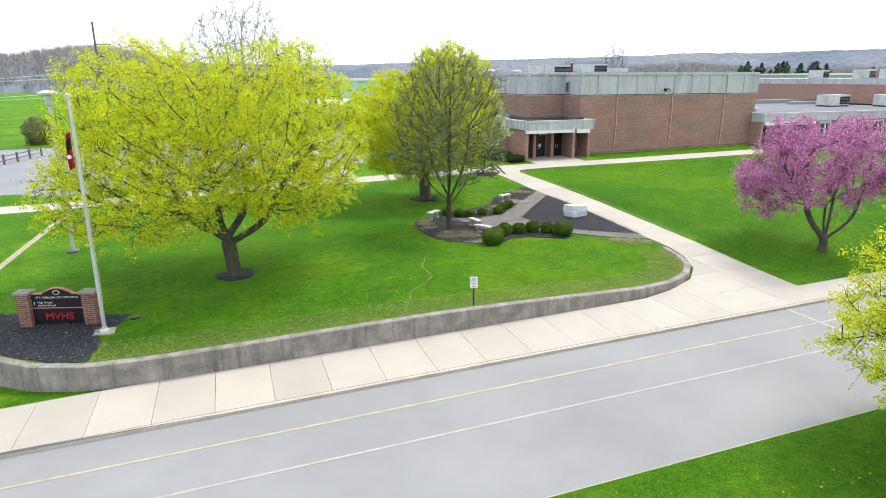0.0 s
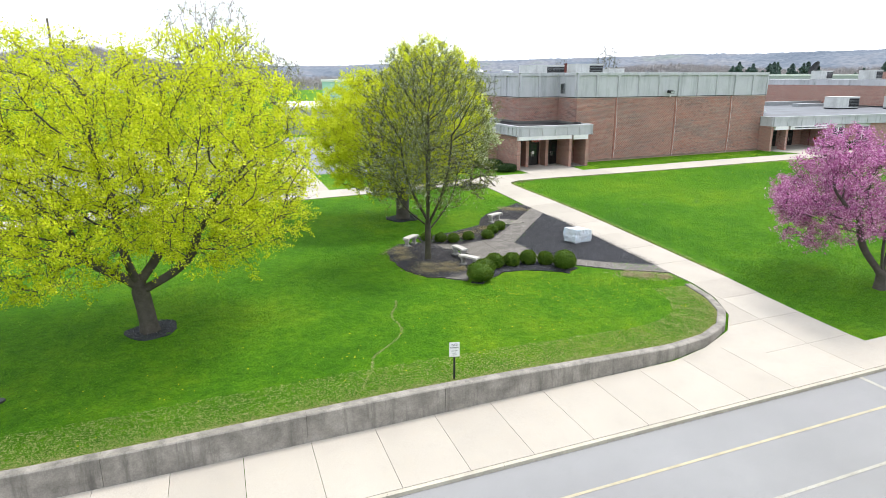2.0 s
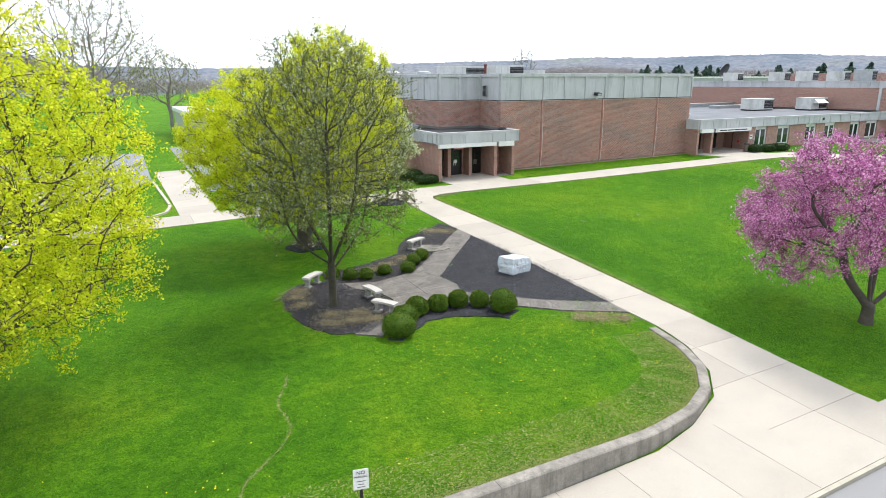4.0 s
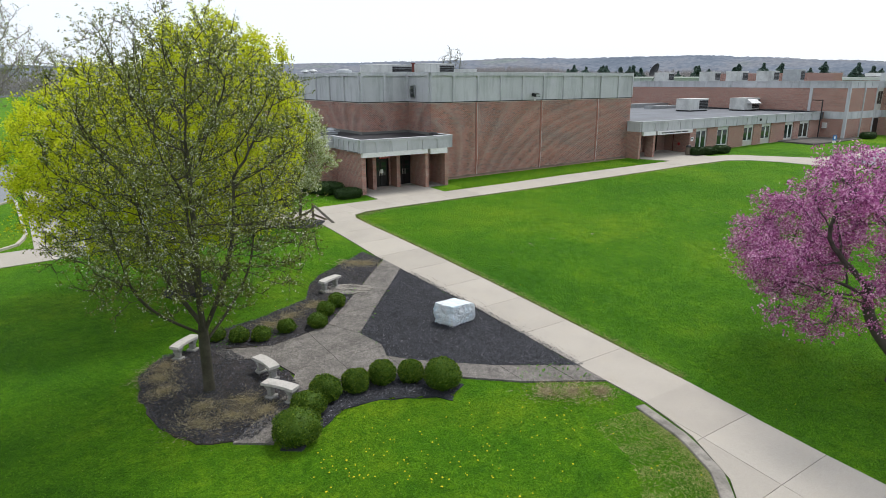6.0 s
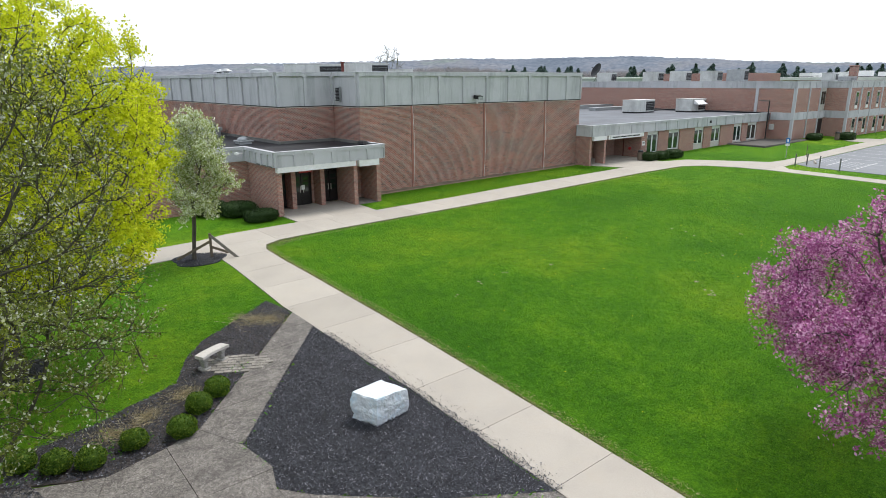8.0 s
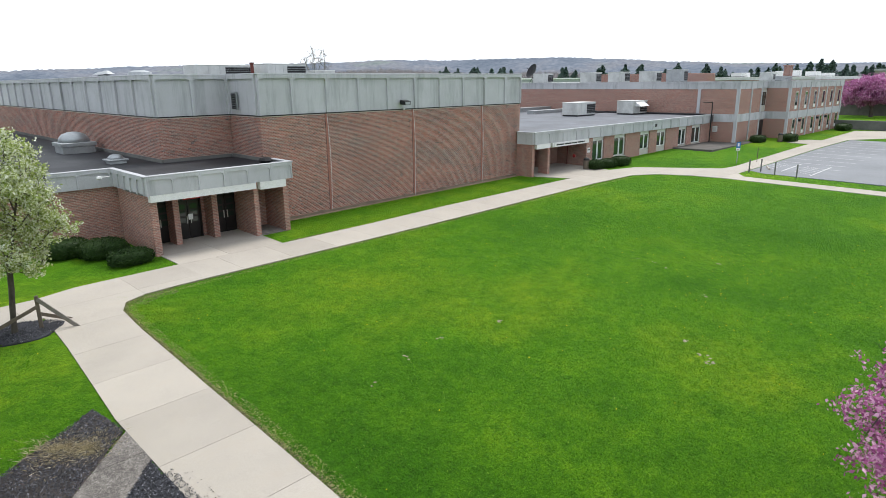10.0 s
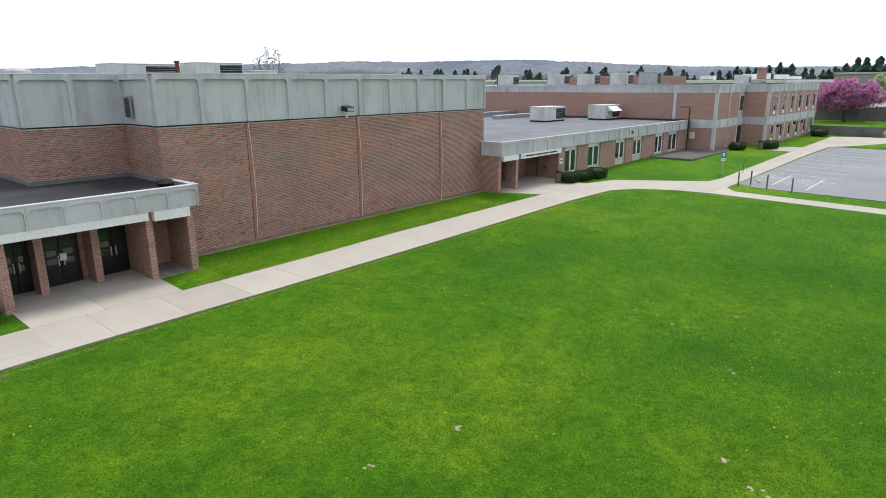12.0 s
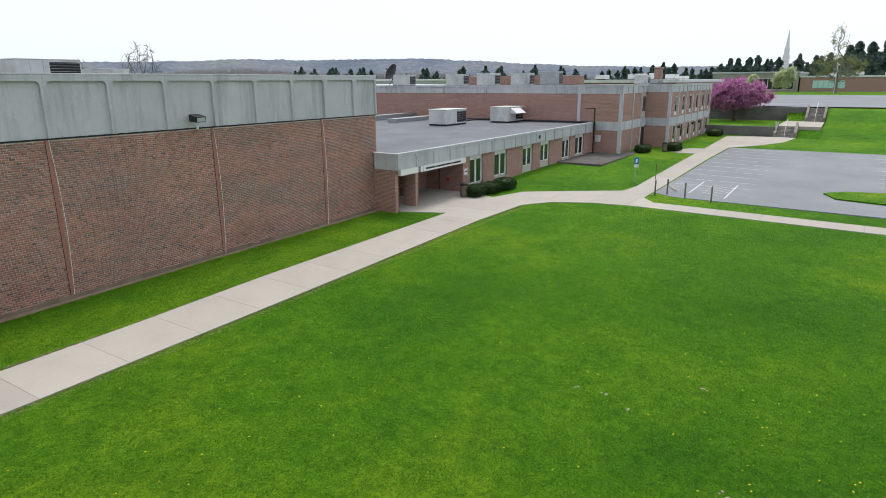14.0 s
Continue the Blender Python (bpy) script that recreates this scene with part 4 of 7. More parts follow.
for q in ((CX0 - 0.08, CY - 0.08, CX1 + 0.08, CY + 0.2), (CX0 - 0.08, CY + 0.2, CX0 + 0.2, 60.8), (22.0, 60.78, CX0 + 0.2, 61.06), (CX1 - 0.2, CY + 0.2, CX1 + 0.08, GY - 0.02)):
    coping(ent, *q, CT)
part("roof_upstand", Shape().box(GW + 0.0, GYW - 0.12, CT - 0.15, GX0, GYW - 0.02, CT + 0.07).box(GW - 0.12, GYW - 0.12, CT - 0.15, GW - 0.02, 98, CT + 0.07).box(GX0 - 0.12, GY, CT - 0.15, GX0 - 0.02, GYW - 0.12, CT + 0.07), DARK_CONCRETE, ent, "grey roof flashing against the brick")
part("wall_light", Shape().tube((27.9, 60.4, 4.45), (27.35, 60.0, 4.5), 0.025, n=6).lathe(27.3, 59.98, [(0.05, 4.40), (0.14, 4.44), (0.13, 4.54), (0.03, 4.57)], 10), WHITE, ent, "small white gooseneck lamp")
single("bird_nest", Shape().lathe(35.3, 57.9, [(0.28, CT - 0.12), (0.4, CT + 0.02), (0.3, CT + 0.16), (0.12, CT + 0.2)], 9), BLACK, "small dark heap of debris on the canopy roof", "debris")


def dome_skylight(x, y, w, h):
    t = thing("dome_skylight", "domed grey skylight on the black flat roof", "skylight", "skylights", m=pose(x, y, CT - 0.13))
    part("upstand", Shape().box(-w / 2, -w / 2, 0, w / 2, w / 2, h * 0.35), GREY_METAL, t)
    part("flange", Shape().soft(-w / 2 - 0.12, -w / 2 - 0.12, h * 0.35, w / 2 + 0.12, w / 2 + 0.12, h * 0.55, 0.03), GREY_METAL, t)
    part("dome", Shape().lathe(0, 0, [(w * 0.5, h * 0.55), (w * 0.47, h * 0.75), (w * 0.36, h * 0.93), (w * 0.18, h * 1.03), (0.02, h * 1.06)], 20), GREY_METAL, t, smooth=True)


dome_skylight(29.8, 73.0, 1.9, 1.3)
dome_skylight(29.55, 64.4, 0.85, 0.5)

# ---- classroom wing ----
wing = thing("classroom_wing", "single-storey brick classroom wing with a pale panelled fascia", "building")
WX0, WX1, WY, WB, WT = 58.95, 94.0, 57.25, 3.88, 4.84
WINS = [(68.0, 70.0, 1.65), (71.8, 73.95, 1.75), (76.85, 78.85, 1.3), (80.45, 82.5, 1.35), (85.5, 87.5, 1.75), (88.85, 91.25, 1.75)]


def pane_window(parent, x0, x1, y, z0, z1, n=2, door=False):
    """A pale framed window in an opening, facing -y."""
    w = part("window", Shape().box(x0, y, z0, x0 + 0.09, y + 0.1, z1).box(x1 - 0.09, y, z0, x1, y + 0.1, z1).box(x0, y, z1 - 0.1, x1, y + 0.1, z1).box(x0, y, z0, x1, y + 0.1, z0 + 0.1), FRAME, parent, "pale framed window")
    part("transom_panel", Shape().box(x0 + 0.09, y + 0.03, z1 - 0.30, x1 - 0.09, y + 0.06, z1 - 0.1), WHITE, w)
    if door or z0 < 1.5:
        part("kick_panel", Shape().box(x0 + 0.09, y + 0.03, z0 + 0.1, x1 - 0.09, y + 0.06, z0 + 0.75), FRAME, w)
        low = z0 + 0.75
    else:
        low = z0 + 0.1
    step = (x1 - x0 - 0.18) / n
    for k in range(n):
        a = x0 + 0.09 + step * k
        part("pane", Shape().box(a + 0.09, y + 0.05, low + 0.05, a + step - 0.09, y + 0.07, z1 - 0.38), GLASS, w)
        part("sash", Shape().box(a, y + 0.015, low, a + 0.10, y + 0.09, z1 - 0.30).box(a + step - 0.10, y + 0.015, low, a + step, y + 0.09, z1 - 0.30).box(a, y + 0.015, z1 - 0.38, a + step, y + 0.09, z1 - 0.30).box(a, y + 0.015, low, a + step, y + 0.09, low + 0.06), WHITE, w)
    if low > 1.5 and not door:
        part("window_sill", Shape().soft(x0 - 0.03, y - 0.14, z0 - 0.07, x1 + 0.03, y + 0.1, z0, 0.01), FRAME, w)


edges = [67.0] + [v for a, b, z in WINS for v in (a, b)] + [WX1]
for a, b in zip(edges[0::2], edges[1::2]):
    part("wall", Shape().box(a, WY, 0.6, b, WY + 0.3, WB), BRICK, wing)
for a, b, z in WINS:
    part("apron_wall", Shape().box(a, WY + 0.02, 0.6, b, WY + 0.28, z), FRAME if z < 1.5 else BRICK, wing)
    pane_window(wing, a, b, WY + 0.1, z, WB)
part("wall", Shape().box(WX0, WY, 0.6, WX0 + 0.3, GY, WB), BRICK, wing)
part("wall", Shape().box(59.25, 60.4, 0.6, 67.0, 60.7, WB), BRICK, wing)
part("wall", Shape().box(67.0, WY + 0.3, 0.6, 67.3, 60.4, WB), BRICK, wing)
part("pier", Shape().box(61.1, WY, 0.8, 61.4, WY + 0.95, WB), BRICK, wing)
part("pier", Shape().box(63.6, 59.5, 0.8, 63.9, 60.4, WB), BRICK, wing)
part("header", Shape().box(59.25, 57.0, 3.5, 61.1, WY + 0.1, WB - 0.005).box(61.4, 57.0, 3.5, 67.0, WY + 0.1, WB - 0.005), WHITE, wing, "white painted header board")
name_bar = part("name_board", Shape().box(61.6, 56.95, 3.5, 66.6, 56.985, 3.84), WHITE, wing, "white name board with dark lettering")
for k, (a, b) in enumerate(((61.9, 63.0), (63.1, 64.1), (64.2, 65.0), (65.1, 66.2))):
    part("bar", Shape().box(a, 56.944, 3.62, b, 56.95, 3.73), BLACK, name_bar)
for x in (61.6, 62.4, 64.1, 64.9):
    d = door_leaf(wing, x, 0.78, 60.34, 1.05, 2.15)
    pull(d, x + (0.66 if x in (61.6, 64.1) else 0.12), 60.34, 1.85)
part("pipe", Shape().tube((66.9, 59.2, 1.0), (66.9, 59.2, 3.8), 0.05, n=8), RUST, wing)
part("alarm_bell", Shape().lathe(0, 0, [(0.16, 0), (0.16, 0.05), (0.06, 0.09)], 12), RED, wing).matrix_basis = pose(66.98, 58.5, 2.2, 0, -90, 0)
plaque = part("plaque", Shape().box(67.15, WY - 0.03, 2.55, 67.6, WY - 0.002, 3.0), WHITE, wing, "small white plaque")
part("bar", Shape().box(67.2, WY - 0.036, 2.75, 67.55, WY - 0.03, 2.85), BLACK, plaque)
part("wall_light", Shape().soft(79.4, WY - 0.3, 4.2, 79.75, WY - 0.06, 4.5, 0.03), BLACK, wing, "small black wall lamp")
fascia_row(wing, (WX0 - 0.05, 57.0), (WX0 - 0.05 + 2.0 * 17, 57.0), WB, WT - WB, 17, rail=0.14, rib=0.06, deep=0.06)
fascia_row(wing, (WX0 - 0.05, GY - 0.1), (WX0 - 0.05, 57.14), WB, WT - WB, 1, rail=0.14, rib=0.06, deep=0.06)
coping(wing, WX0 - 0.13, 56.92, 93.7, 57.2, WT)
coping(wing, WX0 - 0.13, 57.2, WX0 + 0.12, GY - 0.02, WT)
part("roof", Shape().box(WX0, 57.1, WB + 0.05, 93.98, 112, WT - 0.08), ROOF, wing, "grey flat roof membrane")
# dark soffit colour carries the shade under this canopy
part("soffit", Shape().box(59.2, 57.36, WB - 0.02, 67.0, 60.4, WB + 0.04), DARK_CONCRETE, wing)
part("roof_edge", Shape().box(92.7, 57.3, WT - 0.1, 93.94, 84, WT + 0.06).box(84.5, 70.8, WT - 0.1, 92.7, 71.6, WT + 0.03), ROOF_DARK, wing, "black roofing strip against the wall")
for x, y, w, d, h, sl in ((84.3, 69.5, 3.9, 2.2, 1.6, True), (91.2, 66.2, 3.6, 2.2, 1.65, True)):
    vent_unit("rooftop_unit", "large pale metal air unit on the wing's grey roof", x, y, WT - 0.08, w, d, h, sl)
hood = single("air_hood", Shape().add([(89.9, 65.08, 6.3), (92.1, 65.08, 6.3), (92.1, 64.3, 5.75), (89.9, 64.3, 5.75), (89.9, 65.07, 5.75), (92.1, 65.07, 5.75)], [(0, 3, 2, 1), (0, 4, 3), (1, 2, 5)]), WHITE, "white sloping intake hood of a roof unit", "hood")
single("exhaust_hood", Shape().lathe(63.5, 63.5, [(0.5, WT - 0.08), (0.5, WT + 0.12), (0.85, WT + 0.15), (0.8, WT + 0.3), (0.3, WT + 0.4)], 16), GREY_METAL, "round grey exhaust hood on the flat roof", "roof vent", "roof vents")
single("roof_duct", Shape().box(84, 76, WT - 0.08, 93.9, 77.2, WT + 0.35).box(60.5, 80.5, WT - 0.08, 93.9, 81.6, WT + 0.5), GREY_METAL, "long low grey duct lying on the roof", "duct")
single("roof_mast", Shape().tube((92.6, 56.72, 1.3), (92.6, 56.72, 6.3), 0.07, n=8).tube((92.6, 56.72, 6.3), (90.6, 57.0, 6.35), 0.05, n=8), BLACK, "thin dark pipe mast rising beside the wall", "pipe")
loading = thing("loading_slab", "low grey concrete platform beside the wing", "platform", kind="structure")
part("slab", Shape().soft(84.2, 52.9, 1.0, 93.6, 57.2, 1.70, 0.04), SLAB_DARK, loading)
part("slab", Shape().soft(93.62, 52.9, 1.0, 96.6, 54.2, 1.69, 0.04), SLAB_DARK, loading)
single("meter_box", Shape().soft(93.6, 56.4, 2.8, 93.95, 56.9, 3.5, 0.03), UNIT, "grey metal meter box on the brick wall", "meter box")

# ---- two-storey block ----
blk = thing("two_storey_block", "two-storey red brick school block with pale concrete bands and pillars", "building")
BX, BY, BT, BM0, BM1, BF = 94.0, 54.4, 8.58, 4.0, 4.9, 7.75
B2X, B2Y, B3X = 103.4, 51.8, 127.0
part("wall", Shape().box(BX, BY, 0.8, BX + 0.3, 112, BF), BRICK, blk)
part("wall", Shape().box(BX + 0.3, BY, 0.8, 101.4, BY + 0.3, BF), BRICK, blk)
part("wall", Shape().box(B2X, B2Y, 0.8, B2X + 0.3, BY + 0.3, BF), BRICK, blk)
part("wall", Shape().box(B2X + 0.3, B2Y, 0.8, B3X, B2Y + 0.3, BF), BRICK, blk)
part("wall", Shape().box(B3X, B2Y, 0.8, B3X + 0.3, 112, BF), BRICK, blk)
part("wall", Shape().box(BX, 112, 0.8, B3X, 112.3, BF), BRICK, blk)
part("recess_wall", Shape().box(101.4, BY + 0.12, 0.8, B2X, BY + 0.3, BF), FRAME, blk)
part("floor_band", Shape().box(BX - 0.05, BY - 0.05, BM0, BX + 0.25, 57.0, BM1).box(BX + 0.25, BY - 0.05, BM0, B2X, BY + 0.2, BM1), FASCIA, blk, "pale concrete floor band")
part("floor_band", Shape().box(B2X - 0.05, B2Y - 0.05, BM0, B2X + 0.25, BY - 0.05, BM1).box(B2X + 0.25, B2Y - 0.05, BM0, B3X + 0.3, B2Y + 0.2, BM1), FASCIA, blk, "pale concrete floor band")
fascia_row(blk, (BX - 0.04, 112), (BX - 0.04, BY + 0.1), BF, BT - BF, 29, rail=0.14, rib=0.07, deep=0.06)
fascia_row(blk, (BX - 0.04, BY - 0.04), (B2X - 0.1, BY - 0.04), BF, BT - BF, 5, rail=0.14, rib=0.07, deep=0.06)
fascia_row(blk, (B2X - 0.04, BY - 0.04), (B2X - 0.04, B2Y + 0.1), BF, BT - BF, 1, rail=0.14, rib=0.07, deep=0.06)
fascia_row(blk, (B2X - 0.04, B2Y - 0.04), (B3X + 0.3, B2Y - 0.04), BF, BT - BF, 12, rail=0.14, rib=0.07, deep=0.06)
for q in ((BX - 0.12, BY - 0.12, BX + 0.2, 112), (BX + 0.2, BY - 0.12, B2X + 0.2, BY + 0.15), (B2X - 0.12, B2Y - 0.12, B2X + 0.2, BY - 0.12), (B2X + 0.2, B2Y - 0.12, B3X + 0.3, B2Y + 0.15)):
    coping(blk, *q, BT)
part("roof", Shape().box(BX + 0.1, BY + 0.1, BF, B3X, 112, BT - 0.1).box(B2X + 0.1, B2Y + 0.1, BF, B3X, BY + 0.1, BT - 0.1), ROOF, blk)
for x, y, w in ((BX - 0.02, BY - 0.1, 0.3), (97.9, BY - 0.1, 0.24), (101.2, BY - 0.1, 0.24)):
    part("pillar", Shape().soft(x, y, 0.9, x + w, y + 0.35, BF, 0.02), FASCIA, blk, "pale concrete pillar")
part("pillar", Shape().soft(BX - 0.1, 58.8, 4.7, BX + 0.25, 59.15, BF, 0.02), FASCIA, blk, "pale concrete pillar")
for k in range(7):
    x = B2X - 0.02 + 3.85 * k
    part("pillar", Shape().soft(x, B2Y - 0.12, 0.9, x + 0.26, B2Y + 0.2, BF, 0.02), FASCIA, blk, "pale concrete pillar")
for k in range(6):
    for z0, z1 in ((1.9, 3.98), (5.1, 7.3)):
        x = B2X + 3.85 * k + 2.2
        w = part("window", Shape().box(x, B2Y - 0.04, z0, x + 0.95, B2Y + 0.05, z1), FRAME, blk, "narrow pale framed window")
        part("pane", Shape().box(x + 0.1, B2Y - 0.055, z0 + 0.5, x + 0.85, B2Y - 0.045, z1 - 0.15), GLASS, w)
        part("panel", Shape().box(x + 0.1, B2Y - 0.055, z0 + 0.06, x + 0.85, B2Y - 0.045, z0 + 0.42), WHITE, w)
for k in (1, 3, 4):
    part("wall_light", Shape().soft(B2X + 3.85 * k + 0.6, B2Y - 0.32, 3.5, B2X + 3.85 * k + 0.95, B2Y - 0.02, 3.8, 0.03), BLACK, blk, "small black wall lamp")
w = part("window", Shape().box(101.7, BY + 0.04, 5.0, 103.2, BY + 0.14, 7.6), FRAME, blk, "tall window over the side door")
part("pane", Shape().box(101.85, BY + 0.02, 5.7, 102.4, BY + 0.035, 7.3), GLASS, w)
part("pane", Shape().box(102.5, BY + 0.02, 5.7, 103.05, BY + 0.035, 7.3), GLASS, w)
d = part("door", Shape().soft(101.7, BY + 0.02, 1.6, 103.1, BY + 0.1, 3.9, 0.01), DOOR_BLACK, blk, "dark recessed side door")
for x, y, w, d_, h, sl, lab in ((103.4, 89, 2.9, 1.9, 1.55, True, "large grey air unit on the block's roof"), (102.5, 79.5, 2.9, 1.9, 1.55, True, "large grey air unit on the block's roof"), (101.7, 74.3, 2.9, 1.9, 1.55, True, "large grey air unit on the block's roof"),
                                (102.0, 69.6, 2.9, 1.9, 1.55, True, "large grey air unit on the block's roof"), (101.7, 65.6, 2.3, 2.0, 1.7, True, "dark grey cooling unit on the block's roof")):
    vent_unit("rooftop_unit", lab, x, y, BT - 0.1, w, d_, h, sl, GREY_METAL if "dark" in lab else UNIT, "units on the block's roof")
single("lift_house", Shape().soft(118, 72, BT - 0.1, 130, 90, BT + 1.3, 0.05), BRICK, "low red brick roof house", "roof house")
vent_unit("rooftop_unit", "grey air unit on the block's roof", 112.0, 57.5, BT - 0.1, 1.8, 1.5, 1.2, True)
vent_unit("rooftop_unit", "long low grey air unit with dark grille", 120.0, 58.5, BT - 0.1, 4.6, 2.0, 0.7, True, GREY_METAL)
single("chimney", Shape().soft(123.1, 58.0, BT - 0.1, 124.1, 59.0, BT + 2.1, 0.04).soft(123.0, 57.9, BT + 2.1, 124.2, 59.1, BT + 2.25, 0.03), BRICK, "square dark red brick chimney", "chimney")
dish = thing("satellite_dish", "large dark mesh satellite dish on the roof", "satellite dish", m=pose(111.8, 97.4, BT - 0.1))
DISH_TURN = Matrix.Translation((0, 0, 2.0)) @ Vector((-0.81, 0.31, 0.45)).to_track_quat("Z", "Y").to_matrix().to_4x4() @ Matrix.Scale(0.9, 4)
part("mount", Shape().tube((0, 0, 0), (0, 0, 1.7), 0.09, n=8).tube((-0.8, 0.3, 0), (0, 0, 1.2), 0.05, n=6).tube((0.8, 0.3, 0), (0, 0, 1.2), 0.05, n=6).tube((0, -0.9, 0), (0, 0, 1.2), 0.05, n=6), BLACK, dish)
bowl = Shape()
prof = [(r, 0.55 * (r / 1.5) ** 2) for r in (0.02, 0.5, 1.0, 1.5)]
verts = [(r * math.cos(a * math.pi / 10), r * math.sin(a * math.pi / 10), z) for r, z in prof for a in range(20)]
verts += [(r * math.cos(a * math.pi / 10), r * math.sin(a * math.pi / 10), z - 0.05) for r, z in prof for a in range(20)]
fc = []
for i in range(3):
    for a in range(20):
        b = (a + 1) % 20
        fc += [(i * 20 + a, i * 20 + b, i * 20 + 20 + b, i * 20 + 20 + a), (80 + i * 20 + a, 80 + i * 20 + 20 + a, 80 + i * 20 + 20 + b, 80 + i * 20 + b)]
bowl.add(verts, fc)
part("bowl", bowl, BLACK, dish).matrix_basis = DISH_TURN
part("feed_arm", Shape().tube((0, 0, 0.0), (0, 0, 1.5), 0.03, n=6).tube((0, 0, 1.4), (0, 0, 1.65), 0.1, n=8), BLACK, dish).matrix_basis = DISH_TURN

# ---- terrace walls and stairs at the far end ----
terr = thing("terrace_wall", "weathered dark grey concrete terrace wall", "wall", "terrace walls", kind="structure")
part("wall_section", Shape().soft(125.5, 43.0, 1.0, 125.95, 80, 2.85, 0.03), DARK_CONCRETE, terr)
terr = thing("terrace_wall", "weathered dark grey concrete terrace wall", "wall", "terrace walls", kind="structure")
part("wall_section", Shape().soft(143.0, 40.35, 2.4, 143.45, 80, 4.80, 0.03), DARK_CONCRETE, terr)


def stair(x, z, n, y0=40.6, y1=42.7, run=0.32, rise=0.165):
    t = thing("outdoor_stair", "grey concrete stair with side walls and a pale rail", "stair", "stairs of the terrace", kind="structure")
    for k in range(n):
        part("step", Shape().soft(x + run * k, y0, z - 0.4, x + run * (k + 1) + 0.05, y1, z + rise * (k + 1), 0.015), OLD_CONCRETE, t)
    e = x + run * n
    for y in (y0 - 0.35, y1):
        part("cheek_wall", Shape().add([(x - 0.3, y, z - 0.4), (e, y, z - 0.4), (e, y, z + rise * n + 0.55), (x - 0.3, y, z + 0.6), (x - 0.3, y + 0.33, z - 0.4), (e, y + 0.33, z - 0.4), (e, y + 0.33, z + rise * n + 0.55), (x - 0.3, y + 0.33, z + 0.6)],
                                       [(0, 1, 2, 3), (7, 6, 5, 4), (0, 4, 5, 1), (3, 2, 6, 7), (0, 3, 7, 4), (1, 5, 6, 2)]), OLD_CONCRETE, t)
    ym = (y0 + y1) / 2
    part("rail", Shape().tube((x, ym, z + 0.95), (e, ym, z + rise * n + 0.95), 0.03, n=6).tube((x, ym, z), (x, ym, z + 0.95), 0.03, n=6).tube((e, ym, z + rise * n), (e, ym, z + rise * n + 0.95), 0.03, n=6), WHITE, t)


stair(125.6, 1.48, 8)
single("stair_landing", Shape().soft(128.1, 37.6, 2.2, 140.6, 42.9, 2.82, 0.02), CONCRETE, "pale concrete landing between the stairs", "landing", kind="structure")
stair(140.4, 2.82, 11, 37.95, 40.0)


# ---- garden with the painted rock ----
def ragged(poly, amount=0.07, step=0.3):
    """The same outline with an uneven edge."""
    out = []
    for (xa, ya), (xb, yb) in zip(poly, poly[1:] + poly[:1]):
        n = max(1, int(math.hypot(xb - xa, yb - ya) / step))
        for k in range(n):
            x, y = xa + (xb - xa) * k / n, ya + (yb - ya) * k / n
            out.append((x + amount * noise.noise((x * 1.9, y * 1.9, 3)), y + amount * noise.noise((x * 1.9, y * 1.9, 9))))
    return out


def bed(name, poly, label, lift=0.03, mat=None):
    return sheet(name, ragged(poly, 0.16), mat or MULCH, label, "mulch bed", lambda x, y: ground_z(x, y) + lift + 0.02 * noise.noise((x * 1.7, y * 1.7, 0)), 0.35, 0.12, "")


TRIANGLE = [(21.72, 39.6), (21.82, 34), (21.74, 28.7), (19.6, 30.1), (17.7, 31.8), (17.15, 32.5), (17.4, 33.3), (17.2, 34.5), (19.05, 36.6)]
WEST_BED = [(12.2, 30.2), (11.0, 30.7), (10.35, 32.0), (10.2, 33.8), (10.4, 35.3), (11.3, 36.4), (12.9, 36.4), (13.4, 34.8), (14.2, 33.2), (14.1, 31.6)]
NORTH_BED = [(12.6, 36.2), (12.7, 37.5), (14.6, 37.7), (16.9, 38.6), (17.6, 40.0), (18.4, 40.9), (20.0, 41.9), (21.5, 42.9), (21.75, 41.3), (19.2, 38.5), (16.6, 35.8), (15.7, 35.5), (14.4, 35.2)]
SOUTH_BED = [(12.6, 29.4), (13.1, 29.15), (13.9, 29.85), (14.7, 30.3), (15.7, 30.35), (16.7, 29.8), (17.4, 29.25), (18.1, 29.7), (17.2, 31.2), (15.6, 31.5), (14.1, 31.3)]
BEDS = [("mulch_bed", TRIANGLE, "black mulch triangle around the painted rock"), ("mulch_bed", WEST_BED, "dark mulch bed with dry clumps under the pear tree"), ("mulch_bed", NORTH_BED, "dark mulch bed with a row of small round shrubs"), ("mulch_bed", SOUTH_BED, "dark mulch bed with a curved row of round shrubs")]
for b in BEDS:
    bed(*b, mat=MULCH_BROWN if "dry clumps" in b[2] or "straight" in b[2] or "small round" in b[2] else MULCH)
plaza = thing("garden_paving", "grey-brown exposed-aggregate paving of the small garden", "paving", kind="structure")
